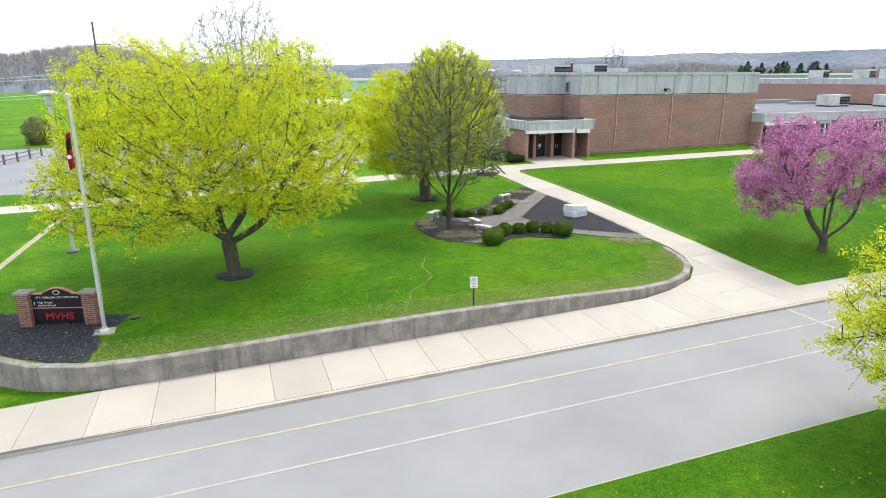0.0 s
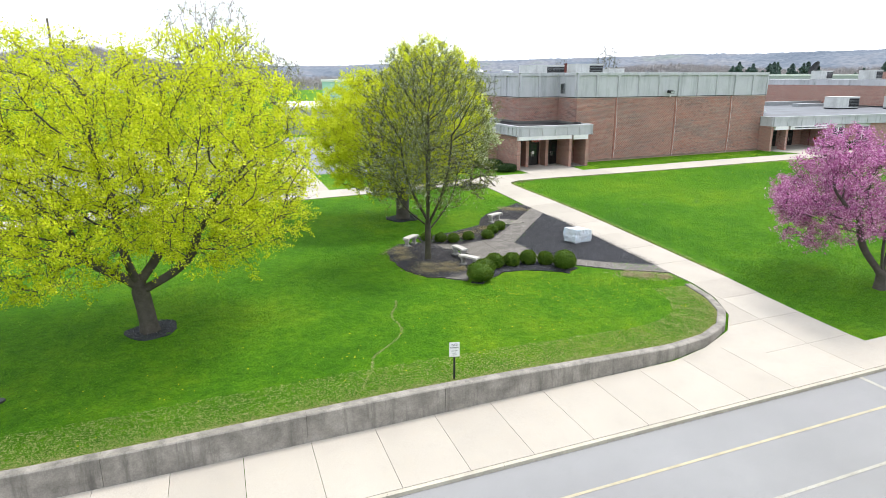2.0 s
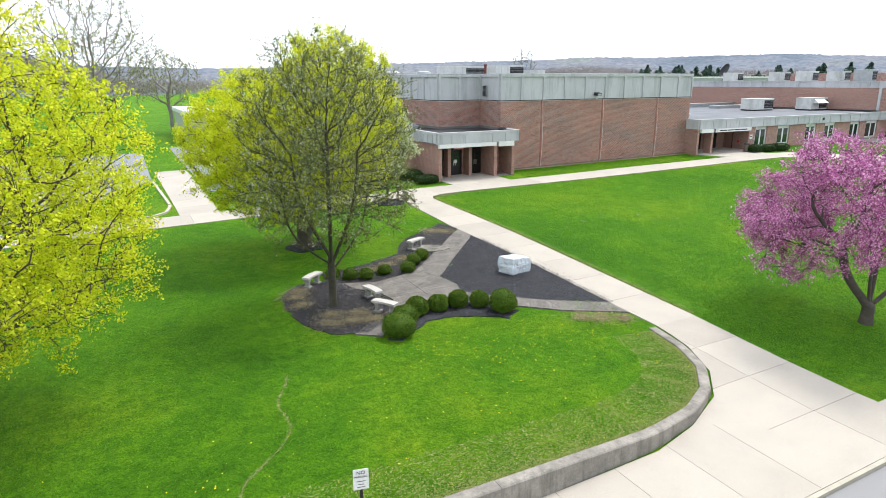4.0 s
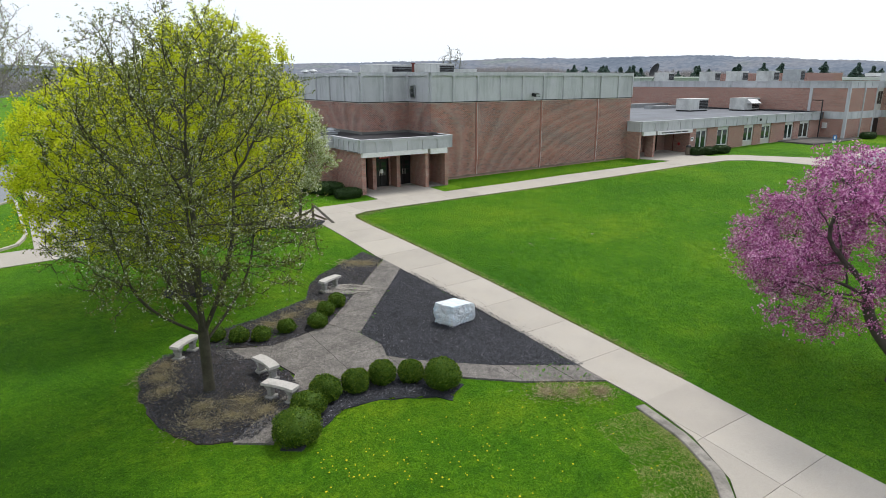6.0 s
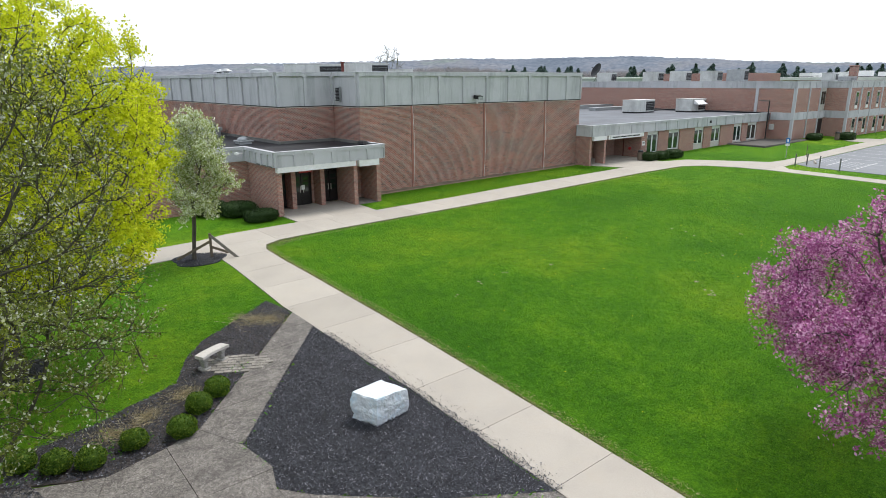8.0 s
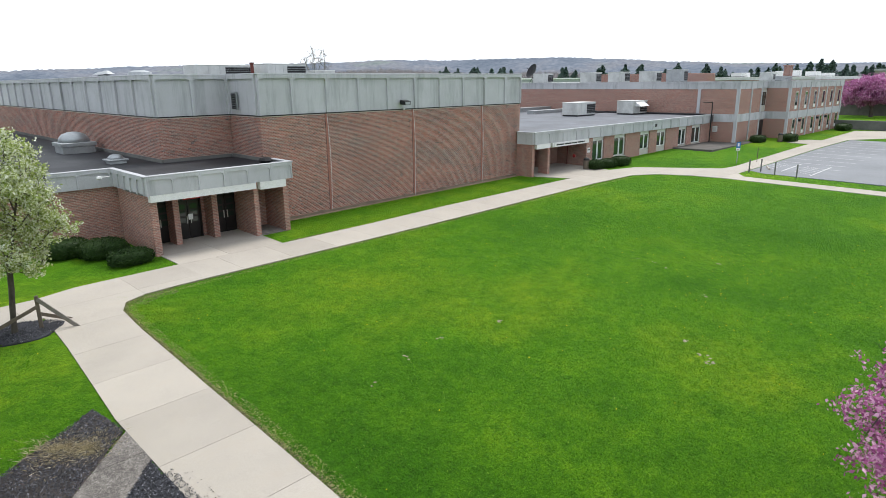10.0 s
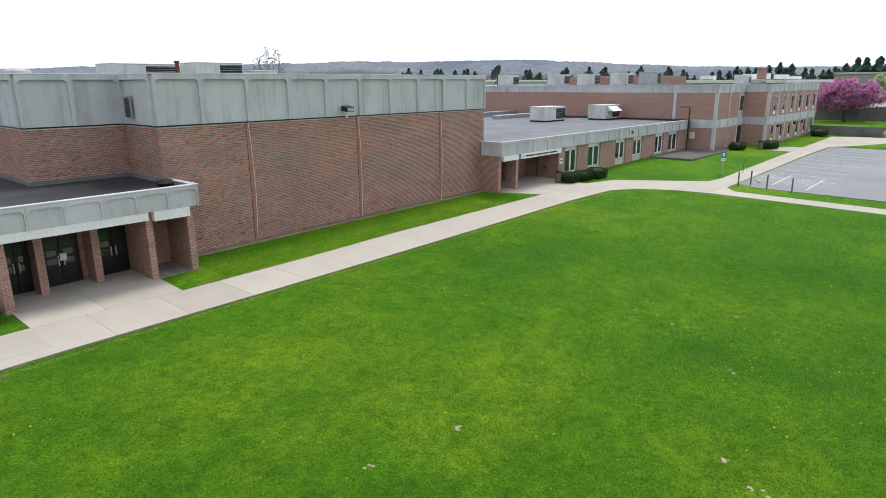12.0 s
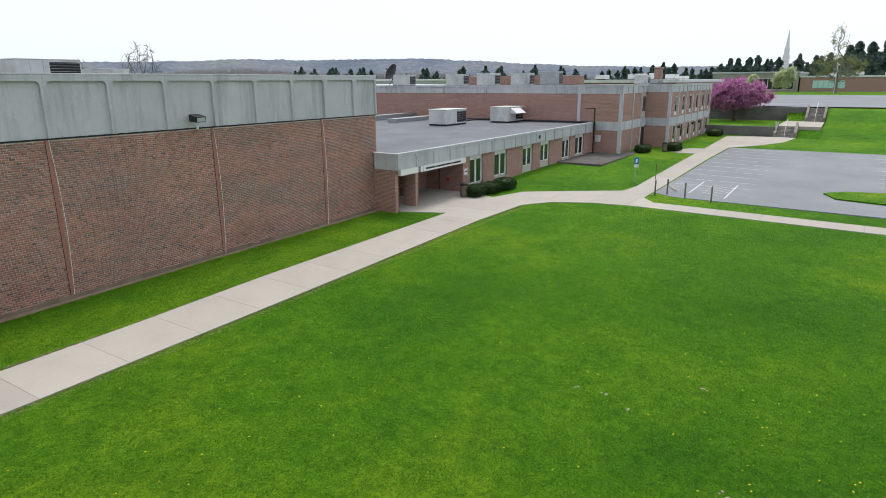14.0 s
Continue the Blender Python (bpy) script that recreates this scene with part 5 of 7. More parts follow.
for poly, xc, yc in (([(14.1, 31.3), (15.6, 31.5), (17.2, 31.2), (17.15, 32.5), (17.4, 33.3), (17.2, 34.5), (16.6, 35.8), (15.7, 35.5), (14.4, 35.2), (14.0, 34.3), (14.3, 32.9), (13.6, 31.9)], [15.75], [33.2]),
                     ([(11.75, 30.3), (12.55, 29.75), (14.09, 31.29), (13.59, 31.89)], [], []), ([(13.99, 34.31), (14.39, 35.21), (12.6, 36.0), (12.9, 35.0)], [], []),
                     ([(17.21, 34.5), (19.05, 36.6), (21.74, 39.6), (21.74, 41.2), (19.2, 38.5), (16.61, 35.81)], [], [36.4, 37.6, 38.8, 40.0]),
                     ([(17.21, 31.19), (18.4, 30.0), (19.7, 28.85), (21.74, 27.6), (21.74, 28.7), (19.6, 30.1), (17.7, 31.8), (17.16, 32.49)], [18.4, 19.7, 21.0], [])):
    paving(plaza, poly, xc, yc, AGGREGATE, height=ground_z, lift=0.055, thick=0.1, gap=0.014)
paver_mesh = Shape().soft(-0.118, -0.075, -0.05, 0.118, 0.075, 0.06, 0.008).mesh("paver", OLD_CONCRETE)
turn = radians(-32)
rng_pave = random.Random(12)
for j in range(7):
    for k in range(8):
        u, v = 0.25 * (k - 3.5) + (0.125 if j % 2 else 0.0), 0.162 * (j - 3)
        if (u / 1.0) ** 2 + (v / 0.62) ** 2 > 1.0:
            continue
        x, y = 18.62 + u * math.cos(turn) - v * math.sin(turn), 38.62 + u * math.sin(turn) + v * math.cos(turn)
        placed("paver", paver_mesh, plaza, pose(x, y, ground_z(x, y) + 0.02 + rng_pave.uniform(-0.006, 0.006), 0, 0, -32 + rng_pave.uniform(-3, 3)))


def chips(seed, polys, count, mat, size, name, label, category, lift=0.055):
    """Loose chips lying on the beds."""
    rng = np.random.default_rng(seed)
    pts = []
    for poly in polys:
        xs, ys = np.array(poly).T
        n = int(count * abs(area(poly)))
        p = rng.uniform((xs.min(), ys.min()), (xs.max(), ys.max()), (n * 3, 2))
        inside = np.zeros(len(p), bool)
        for k in range(len(poly)):
            (xa, ya), (xb, yb) = poly[k - 1], poly[k]
            hit = ((ya > p[:, 1]) != (yb > p[:, 1])) & (p[:, 0] < (xb - xa) * (p[:, 1] - ya) / (yb - ya + 1e-12) + xa)
            inside ^= hit
        pts.append(p[inside][:n])
    p = np.concatenate(pts)
    z = np.array([ground_z(x, y) for x, y in p]) + lift + rng.uniform(0, 0.02, len(p))
    c = np.column_stack([p, z])
    a, t = rng.uniform(0, 2 * math.pi, len(c)), rng.uniform(-0.7, 0.7, len(c))
    u = np.column_stack([np.cos(a) * np.cos(t), np.sin(a) * np.cos(t), np.sin(t)]) * (size * rng.uniform(0.6, 1.6, len(c)))[:, None]
    w = np.column_stack([-np.sin(a), np.cos(a), rng.uniform(-0.5, 0.5, len(c))]) * (size * 0.35 * rng.uniform(0.6, 1.6, len(c)))[:, None]
    v = np.stack([c - u - w, c + u - w, c + u + w, c - u + w], 1).reshape(-1, 3)
    return tagged(new(name, array_mesh(name, v, np.arange(len(v)).reshape(-1, 4), mat)), label, category, kind="stuff")


chips(3, [b[1] for b in BEDS], 1500, CHIP, 0.019, "mulch_chips", "loose black mulch chips with pale flecks", "mulch")
chips(4, [[(21.7, 28.6), (21.95, 28.7), (22.02, 33), (21.95, 38.9), (21.7, 38.9)]], 620, CHIP, 0.018, "mulch_chips", "mulch chips spilled on the edge of the path", "mulch", 0.045)
chips(8, [[(21.7, 28.6), (22.2, 28.7), (22.4, 33), (22.2, 38.6), (21.7, 38.6)]], 70, CHIP, 0.017, "mulch_chips", "mulch chips scattered on the path", "mulch", 0.045)


def blob(seed, rx, ry, rz, nu=14, nv=9, rough=0.12, freq=2.0, flat=0.0, boxy=2.0):
    s = Shape()
    verts = []
    for j in range(nv + 1):
        th = math.pi * j / nv
        for i in range(nu):
            ph = 2 * math.pi * i / nu
            d = Vector((math.sin(th) * math.cos(ph), math.sin(th) * math.sin(ph), math.cos(th)))
            k = 1 + rough * noise.noise(d * freq + Vector((seed * 7.3, 0, 0)))
            if boxy > 2:
                d = d / (abs(d.x) ** boxy + abs(d.y) ** boxy + abs(d.z) ** boxy) ** (1 / boxy)
            verts.append((d.x * rx * k, d.y * ry * k, max(d.z * rz * k, -flat if flat else -9)))
    faces = [(j * nu + i, (j + 1) * nu + i, (j + 1) * nu + (i + 1) % nu, j * nu + (i + 1) % nu) for j in range(nv) for i in range(nu)]
    return s.add(verts, faces)


def build_rock():
    """A squarish boulder with a flat top, split faces and thick flaking paint."""
    bm = bmesh.new()
    bmesh.ops.create_cube(bm, size=1.0)
    bmesh.ops.subdivide_edges(bm, edges=bm.edges[:], cuts=22, use_grid_fill=True)
    foot = (Vector((-0.66, 0.34)), Vector((-0.36, -0.38)), Vector((0.66, -0.30)), Vector((0.42, 0.60)))
    for v in bm.verts:
        p = v.co.copy()
        a, b, c = p.x + 0.5, p.y + 0.5, p.z + 0.5
        q = foot[1] * ((1 - a) * (1 - b)) + foot[2] * (a * (1 - b)) + foot[3] * (a * b) + foot[0] * ((1 - a) * b)
        swell = 1.0 + 0.05 * math.sin(math.pi * c) - 0.03 * max(0.0, c - 0.9) / 0.1
        q = q * swell
        z = 0.76 * c - 0.05 * (a - 0.3) * c - 0.08 * c * max(0.0, a - 0.55)
        q *= 1 - max(0.0, abs(p.x) + abs(p.y) - 0.90) * 0.25
        w = Vector((q.x, q.y, z))
        ledge = noise.noise(Vector((w.x * 1.5, w.y * 1.5, w.z * 6.5)))
        side = 1.0 if c < 0.97 else 0.25
        out = Vector((q.x, q.y, 0)).normalized() if q.length > 1e-4 else Vector((0, 0, 0))
        w += out * side * (0.022 * ledge + 0.045 * noise.noise(w * 3.0) + 0.026 * noise.noise(w * 9.0) + 0.016 * noise.noise(w * 22.0))
        w.z += 0.022 * noise.noise(w * 3.3 + Vector((4, 0, 0))) + 0.010 * noise.noise(w * 12.0)
        v.co = w
    me = bpy.data.meshes.new("painted_rock")
    bm.to_mesh(me)
    bm.free()
    me.materials.append(ROCK)
    x, y = 20.48, 33.52
    tagged(new("painted_rock", me), "large angular boulder painted white with pale blue patches", "rock").matrix_world = pose(x, y, ground_z(x, y) - 0.02)


build_rock()


# ---- foliage ----
def quads(rng, centers, size, flat=0.0):
    """Small leaves of random turn at the centres."""
    n = len(centers)
    d = rng.normal(size=(n, 3))
    d[:, 2] *= 1 - flat
    d /= np.linalg.norm(d, axis=1)[:, None]
    e = np.cross(d, rng.normal(size=(n, 3)))
    e /= np.linalg.norm(e, axis=1)[:, None] + 1e-9
    s = size * rng.uniform(0.6, 1.4, n)[:, None]
    u, w = d * s, e * s * 0.62
    v = np.stack([centers - u, centers - 0.15 * u + w, centers + u, centers - 0.15 * u - w], 1).reshape(-1, 3)
    return v, np.arange(4 * n).reshape(-1, 4)


def shrub(x, y, r, h, seed, mat, label, group, leaves=1500, leaf=0.035, sx=1.0, turn=0, name="round_shrub", rough=0.14, boxy=2.0):
    t = thing(name, label, "shrub", group, m=pose(x, y, ground_z(x, y) + 0.04, 0, 0, turn))
    part("inner_mass", blob(seed, r * sx * 0.93, r * 0.93, h * 0.56, 18, 11, rough, boxy=boxy).mesh("inner_mass", mat, True), mat, t).matrix_basis = pose(0, 0, h * 0.47)
    rng = np.random.default_rng(seed)
    d = rng.normal(size=(leaves, 3))
    d /= np.linalg.norm(d, axis=1)[:, None]
    k = np.array([1 + rough * noise.noise(Vector(q) * 2.0 + Vector((seed * 7.3, 0, 0))) for q in d]) * rng.uniform(0.92, 1.06, leaves)
    if boxy > 2:
        d /= (np.abs(d) ** boxy).sum(1)[:, None] ** (1 / boxy)
    c = d * k[:, None] * np.array([r * sx, r, h * 0.58]) + np.array([0, 0, h * 0.47])
    c = c[c[:, 2] > 0.02]
    v, f = quads(rng, c, leaf)
    part("foliage", array_mesh("foliage", v, f, mat), mat, t)
    part("stem", Shape().tube((0, 0, -0.1), (0, 0, h * 0.4), 0.04, n=6), BARK, t)
    return t


for k, (x, y, r, h) in enumerate(((13.12, 29.6, 0.60, 0.85), (13.8, 30.6, 0.48, 0.68), (14.5, 31.1, 0.45, 0.72), (15.4, 31.1, 0.40, 0.66), (16.25, 31.1, 0.40, 0.70), (17.0, 30.75, 0.39, 0.66), (17.58, 29.95, 0.54, 0.88))):
    shrub(x, y, r * 0.95, h * 0.88, 20 + k, SHRUB, "clipped round green boxwood shrub in the mulch bed", "shrubs of the curved row", 6500, 0.021)
for k, (x, y, r, h) in enumerate(((13.0, 36.75, 0.33, 0.5), (13.62, 36.2, 0.34, 0.55), (14.25, 35.9, 0.34, 0.52), (15.2, 36.08, 0.33, 0.48), (16.24, 35.85, 0.36, 0.55), (16.92, 36.7, 0.35, 0.56), (17.58, 37.2, 0.36, 0.58))):
    shrub(x, y, r * 0.92, h * 0.85, 40 + k, SHRUB, "small clipped green boxwood shrub in the mulch bed", "shrubs of the straight row", 3600, 0.020)
for k, (x, y, r, h, sx) in enumerate(((26.6, 58.6, 0.95, 1.1, 1.2), (27.1, 56.4, 0.75, 0.85, 1.35), (25.3, 60.0, 0.9, 1.1, 1.2), (66.3, 55.8, 0.72, 1.0, 1.2), (67.9, 55.5, 0.72, 0.95, 1.2), (69.7, 55.3, 0.8, 1.0, 1.3), (96.6, 52.6, 0.8, 1.0, 1.5), (100.2, 50.2, 0.8, 1.15, 1.4), (122.5, 49.9, 1.0, 1.2, 1.6))):
    shrub(x, y, r * 0.92, h * 0.72, 60 + k, YEW, "dark green clipped yew bush beside the brick wall", "yews by the building", 2600, 0.045, sx, name="yew_bush", rough=0.08, boxy=3.6)


def dry_clump(x, y, r, seed, mat=None, n=1500):
    rng = np.random.default_rng(seed)
    r *= 1.1
    a, q = rng.uniform(0, 2 * math.pi, n), r * np.abs(rng.normal(size=n)) * 0.62
    base = np.column_stack([q * np.cos(a), q * np.sin(a), np.zeros(n)])
    tip = base * 1.1 + rng.normal(size=(n, 3)) * np.array([0.06, 0.06, 0.025]) + np.array([0, 0, 0.03])
    shift = 0.12 * r * np.sin(base[:, 1::-1] * 5 + seed)
    base[:, :2] += shift
    tip[:, :2] += shift
    tip[:, 2] = np.abs(tip[:, 2])
    w = rng.normal(size=(n, 3)) * 0.0045
    v = np.stack([base - w, base + w, tip], 1).reshape(-1, 3)
    ob = new("dry_grass_clump", array_mesh("dry_grass_clump", v, np.arange(3 * n).reshape(-1, 3), mat or DRY))
    ob.matrix_world = pose(x, y, ground_z(x, y) + 0.05)
    tagged(ob, "low clump of dry straw-coloured grass in the mulch", "dry grass", "dry grass clumps")


for k, (x, y, r) in enumerate(((10.9, 34.9, 0.5), (11.2, 35.6, 0.4), (10.8, 33.9, 0.4), (11.5, 32.4, 0.45), (11.2, 31.6, 0.5), (12.1, 31.6, 0.5), (12.6, 32.2, 0.4), (12.9, 31.4, 0.35), (15.8, 37.3, 0.45), (16.9, 37.8, 0.4), (14.9, 36.9, 0.4), (20.4, 41.6, 0.55), (20.9, 41.2, 0.5), (19.9, 28.1, 0.5), (20.5, 27.7, 0.5), (21.1, 27.2, 0.4))):
    dry_clump(x, y, r, 80 + k, None, 1600 if y < 29 else 3000)


def bench(x, y, turn, label):
    t = thing("garden_bench", label, "bench", "garden benches", m=pose(x, y, ground_z(x, y) + 0.06, 0, 0, turn))
    n, verts = 8, []
    for k in range(n + 1):
        a = -0.52 + 1.04 * k / n
        c = 0.05 * (1 - (a / 0.52) ** 2) - 0.02
        verts += [(a, c + u, z) for u, z in ((-0.155, 0.38), (0.155, 0.38), (0.17, 0.395), (0.162, 0.465), (-0.162, 0.465), (-0.17, 0.395))]
    s = Shape().add(verts, [(k * 6 + j, k * 6 + (j + 1) % 6, k * 6 + 6 + (j + 1) % 6, k * 6 + 6 + j) for k in range(n) for j in range(6)] + [(0, 5, 4, 3, 2, 1), tuple(n * 6 + j for j in range(6))])
    part("seat", s, BENCH, t)
    for dx in (-0.34, 0.34):
        part("pedestal", Shape().soft(dx - 0.13, -0.15, -0.08, dx + 0.13, 0.16, 0.06, 0.02).soft(dx - 0.07, -0.10, 0.05, dx + 0.07, 0.11, 0.24, 0.03).soft(dx - 0.095, -0.12, 0.23, dx + 0.095, 0.13, 0.32, 0.03).soft(dx - 0.12, -0.14, 0.31, dx + 0.12, 0.15, 0.39, 0.02), BENCH_LEG, t)


bench(11.9, 36.1, 40, "curved grey concrete garden bench on the mulch bed")
bench(13.58, 33.3, -79, "curved grey concrete garden bench under the pear tree")
bench(13.45, 31.7, -57, "curved grey concrete garden bench under the pear tree")
bench(18.1, 39.02, 26, "curved grey concrete garden bench on small pavers")


# ---- trees ----
def stems(fork, tips, step, lean=(0, 0), bow=0.25):
    """A trunk with main limbs: points and the point that each grows from."""
    zs = [0.0, 0.08, 0.2, 0.4, 0.7] + [0.7 + (fork - 0.7) * i / max(1, round((fork - 0.7) / step)) for i in range(1, max(1, round((fork - 0.7) / step)) + 1)]
    zs = [z for z in zs if z <= fork + 1e-6]
    pts = [(lean[0] * (z / fork) ** 1.5, lean[1] * (z / fork) ** 1.5, z) for z in zs]
    par = list(range(-1, len(pts) - 1))
    top = len(pts) - 1
    bx, by, bz = pts[top]
    for tx, ty, tz, back in tips:
        k0 = max(0, top - back)
        bx, by, bz = pts[k0]
        n = max(2, round(math.dist((bx, by, bz), (tx, ty, tz)) / step))
        last = k0
        for i in range(1, n + 1):
            u = i / n
            out = u + bow * math.sin(math.pi * u)
            pts.append((bx + (tx - bx) * out, by + (ty - by) * out, bz + (tz - bz) * u))
            par.append(last)
            last = len(pts) - 1
    return pts, par


def grow(seed, start, attract, step, reach, kill, rounds=90, up=0.0, straight=0.5):
    """Limbs that grow towards a cloud of points: nodes, their parents."""
    rng = np.random.default_rng(seed)
    nodes, parent = [np.array(p, float) for p in start[0]], list(start[1])
    att = np.array(attract, float)
    best, near = np.full(len(att), 1e9), np.zeros(len(att), int)

    def update(lo):
        nonlocal best, near
        new_pts = np.array(nodes[lo:])
        d = np.linalg.norm(att[:, None, :] - new_pts[None], axis=2)
        j = d.argmin(1)
        m = d[np.arange(len(att)), j]
        better = m < best
        best = np.where(better, m, best)
        near = np.where(better, j + lo, near)

    update(0)
    for _ in range(rounds):
        live = best < reach
        if not live.any():
            reach *= 1.5
            continue
        lo = len(nodes)
        order = np.argsort(near[live], kind="stable")
        idx, pts = near[live][order], att[live][order]
        cuts = np.flatnonzero(np.diff(idx)) + 1
        for grp, who in zip(np.split(pts, cuts), idx[np.concatenate([[0], cuts])]):
            v = grp - nodes[who]
            v = (v / (np.linalg.norm(v, axis=1)[:, None] + 1e-9)).mean(0) + rng.normal(size=3) * 0.12
            v[2] += up
            if parent[who] >= 0:
                along_ = nodes[who] - nodes[parent[who]]
                v = v / (np.linalg.norm(v) + 1e-9) + straight * along_ / (np.linalg.norm(along_) + 1e-9)
            nodes.append(nodes[who] + v / (np.linalg.norm(v) + 1e-9) * step)
            parent.append(int(who))
        update(lo)
        keep = best > kill
        att, best, near = att[keep], best[keep], near[keep]
        if len(att) == 0:
            break
    return np.array(nodes), np.array(parent)


def limb_mesh(name, nodes, parent, tip, trunk, mat, power=2.3):
    n = len(nodes)
    load = np.zeros(n)
    has = np.zeros(n, bool)
    rad = np.zeros(n)
    for k in range(n - 1, -1, -1):
        rad[k] = tip if not has[k] else load[k] ** (1 / power)
        if parent[k] >= 0:
            load[parent[k]] += rad[k] ** power
            has[parent[k]] = True
    rad = tip * (rad / tip) ** (math.log(trunk / tip) / math.log(rad[0] / tip))
    rad *= 1 + 0.45 * np.exp(-np.maximum(nodes[:, 2], 0) / 0.16) * (rad > trunk * 0.75)
    inward = np.zeros((n, 3))
    inward[1:] = nodes[1:] - nodes[parent[1:]]
    inward[0] = (0, 0, 1)
    inward /= np.linalg.norm(inward, axis=1)[:, None] + 1e-9
    main = np.full(n, -1)
    for k in range(1, n):
        q = parent[k]
        if main[q] < 0 or rad[k] > rad[main[q]]:
            main[q] = k
    mean = inward + np.where((main >= 0)[:, None], inward[main], inward)
    mean /= np.linalg.norm(mean, axis=1)[:, None] + 1e-9

    def frame_of(d):
        u = np.cross(d, np.array([0.80, 0.52, 0.30]))
        u /= np.linalg.norm(u, axis=1)[:, None] + 1e-9
        return u, np.cross(d, u)

    V, F, base = [], [], 0
    for thick, sides in ((True, 8), (False, 4)):
        k = np.flatnonzero((parent >= 0) & ((rad > 0.06) == thick))
        if not len(k):
            continue
        a, b, q = nodes[parent[k]], nodes[k], parent[k]
        first = main[q] == k
        ra, rb = np.where(first, rad[q], np.minimum(rad[q], rad[k] * 1.25)), rad[k]
        ua, wa = frame_of(np.where(first[:, None], mean[q], inward[k]))
        ub, wb = frame_of(mean[k])
        ang = np.arange(sides) * 2 * math.pi / sides
        cs, sn = np.cos(ang)[None, :, None], np.sin(ang)[None, :, None]
        v = np.concatenate([a[:, None] + (ua[:, None] * cs + wa[:, None] * sn) * ra[:, None, None], b[:, None] + (ub[:, None] * cs + wb[:, None] * sn) * rb[:, None, None]], 1).reshape(-1, 3)
        s = np.arange(sides)
        one = np.stack([s, (s + 1) % sides, sides + (s + 1) % sides, sides + s], 1)
        f = (one[None] + (np.arange(len(k)) * 2 * sides)[:, None, None] + base).reshape(-1, 4)
        V.append(v)
        F.append(f)
        base += len(v)
    return array_mesh(name, np.concatenate(V), np.concatenate(F), mat, True), rad


def cloud(rng, blobs, n, hollow=0.25):
    """Points in a union of ellipsoids, thicker towards the outside."""
    out = []
    vol = np.array([b[3] * b[4] * b[5] for b in blobs])
    for (cx, cy, cz, rx, ry, rz), share in zip(blobs, vol / vol.sum()):
        m = int(n * share)
        d = rng.normal(size=(m, 3))
        d /= np.linalg.norm(d, axis=1)[:, None]
        r = rng.uniform(hollow ** 3, 1, m) ** (1 / 3)
        out.append(d * r[:, None] * np.array([rx, ry, rz]) + np.array([cx, cy, cz]))
    return np.concatenate(out)


def lobes(seed, n, ring, z, spread_z, size):
    """Small ellipsoids round a crown, for an uneven outline."""
    rng = random.Random(seed)
    return [(ring * math.cos(a) * rng.uniform(0.75, 1.15), ring * math.sin(a) * rng.uniform(0.75, 1.15), z + rng.uniform(-1, 1) * spread_z, size * rng.uniform(0.6, 1.1), size * rng.uniform(0.6, 1.1), size * rng.uniform(0.5, 0.8)) for a in (2 * math.pi * (k + rng.uniform(-0.3, 0.3)) / n for k in range(n))]


def tree(name, label, x, y, blobs, fork, trunk_r, seed, bark, leaf_mat, n_att=1500, leaves=40000, leaf=0.06, spread=0.22, step=0.33, twig=0.012, low=0.0, bunch=1.0, lean=(0, 0), group="", limbs=(), dens=1.0, rmax=0.035, up=0.0, bunch_n=4, puff=0.0):
    """A tree: limbs grown into a crown shape, twigs, and small leaves round them."""
    z0 = ground_z(x, y) - 0.1
    rng = np.random.default_rng(seed)
    att = cloud(rng, blobs, n_att)
    att = att[att[:, 2] > low]
    keep = np.array([noise.noise(Vector(p) * 0.55 + Vector((seed, 0, 0))) for p in att]) > -0.28 * dens
    att = att[keep]
    nodes, parent = grow(seed, stems(fork, limbs, step, lean), att, step, 2.6, step * 1.25, up=up)
    t = thing(name, label, "tree", group, m=pose(x, y, z0))
    me, rad = limb_mesh("limbs", nodes, parent, twig, trunk_r, bark)
    part("trunk", me, bark, t)
    # twigs
    thin = np.flatnonzero(rad < max(rmax, 2.5 * twig))
    m = int(len(thin) * 3.4)
    pick = rng.choice(thin, m)
    d = nodes[pick] - nodes[np.maximum(parent[pick], 0)]
    d = d / (np.linalg.norm(d, axis=1)[:, None] + 1e-9) + rng.normal(size=(m, 3)) * 0.7 + np.array([0, 0, 0.15 + 8 * up])
    d /= np.linalg.norm(d, axis=1)[:, None]
    ln = spread * rng.uniform(0.8, 3.0, m)[:, None]
    a, b = nodes[pick], nodes[pick] + d * ln
    s = rng.normal(size=(m, 3)) * twig * 0.55
    q = np.cross(s, d)
    v = np.stack([a - s, a + s, b, a + q, a - q, b], 1).reshape(-1, 3)
    part("twig_mass", array_mesh("twig_mass", v, np.arange(len(v)).reshape(-1, 3), bark), bark, t)
    if leaves:
        nb = int(leaves / bunch_n)
        j = rng.integers(0, m, nb)
        f = rng.uniform(0.2 if not puff else 0.4, 1.05, nb)[:, None]
        cen = a[j] + (b[j] - a[j]) * f
        cen = np.repeat(cen + rng.normal(size=cen.shape) * leaf * 1.3, bunch_n, 0) + rng.normal(size=(nb * bunch_n, 3)) * (puff or leaf * bunch)
        v, f = quads(rng, cen, leaf)
        part("crown", array_mesh("crown", v, f, leaf_mat), leaf_mat, t)
    return t


def ring_bed(x, y, r, seed, label):
    poly = [(x + r * (1 + 0.12 * math.sin(3 * a + seed)) * math.cos(a), y + r * (1 + 0.1 * math.cos(2 * a + seed)) * math.sin(a)) for a in (2 * math.pi * k / 20 for k in range(20))]
    bed("mulch_ring", poly, label, 0.04)
    chips(seed, [poly], 700, CHIP, 0.024, "mulch_chips", "loose black mulch chips round a trunk", "mulch")


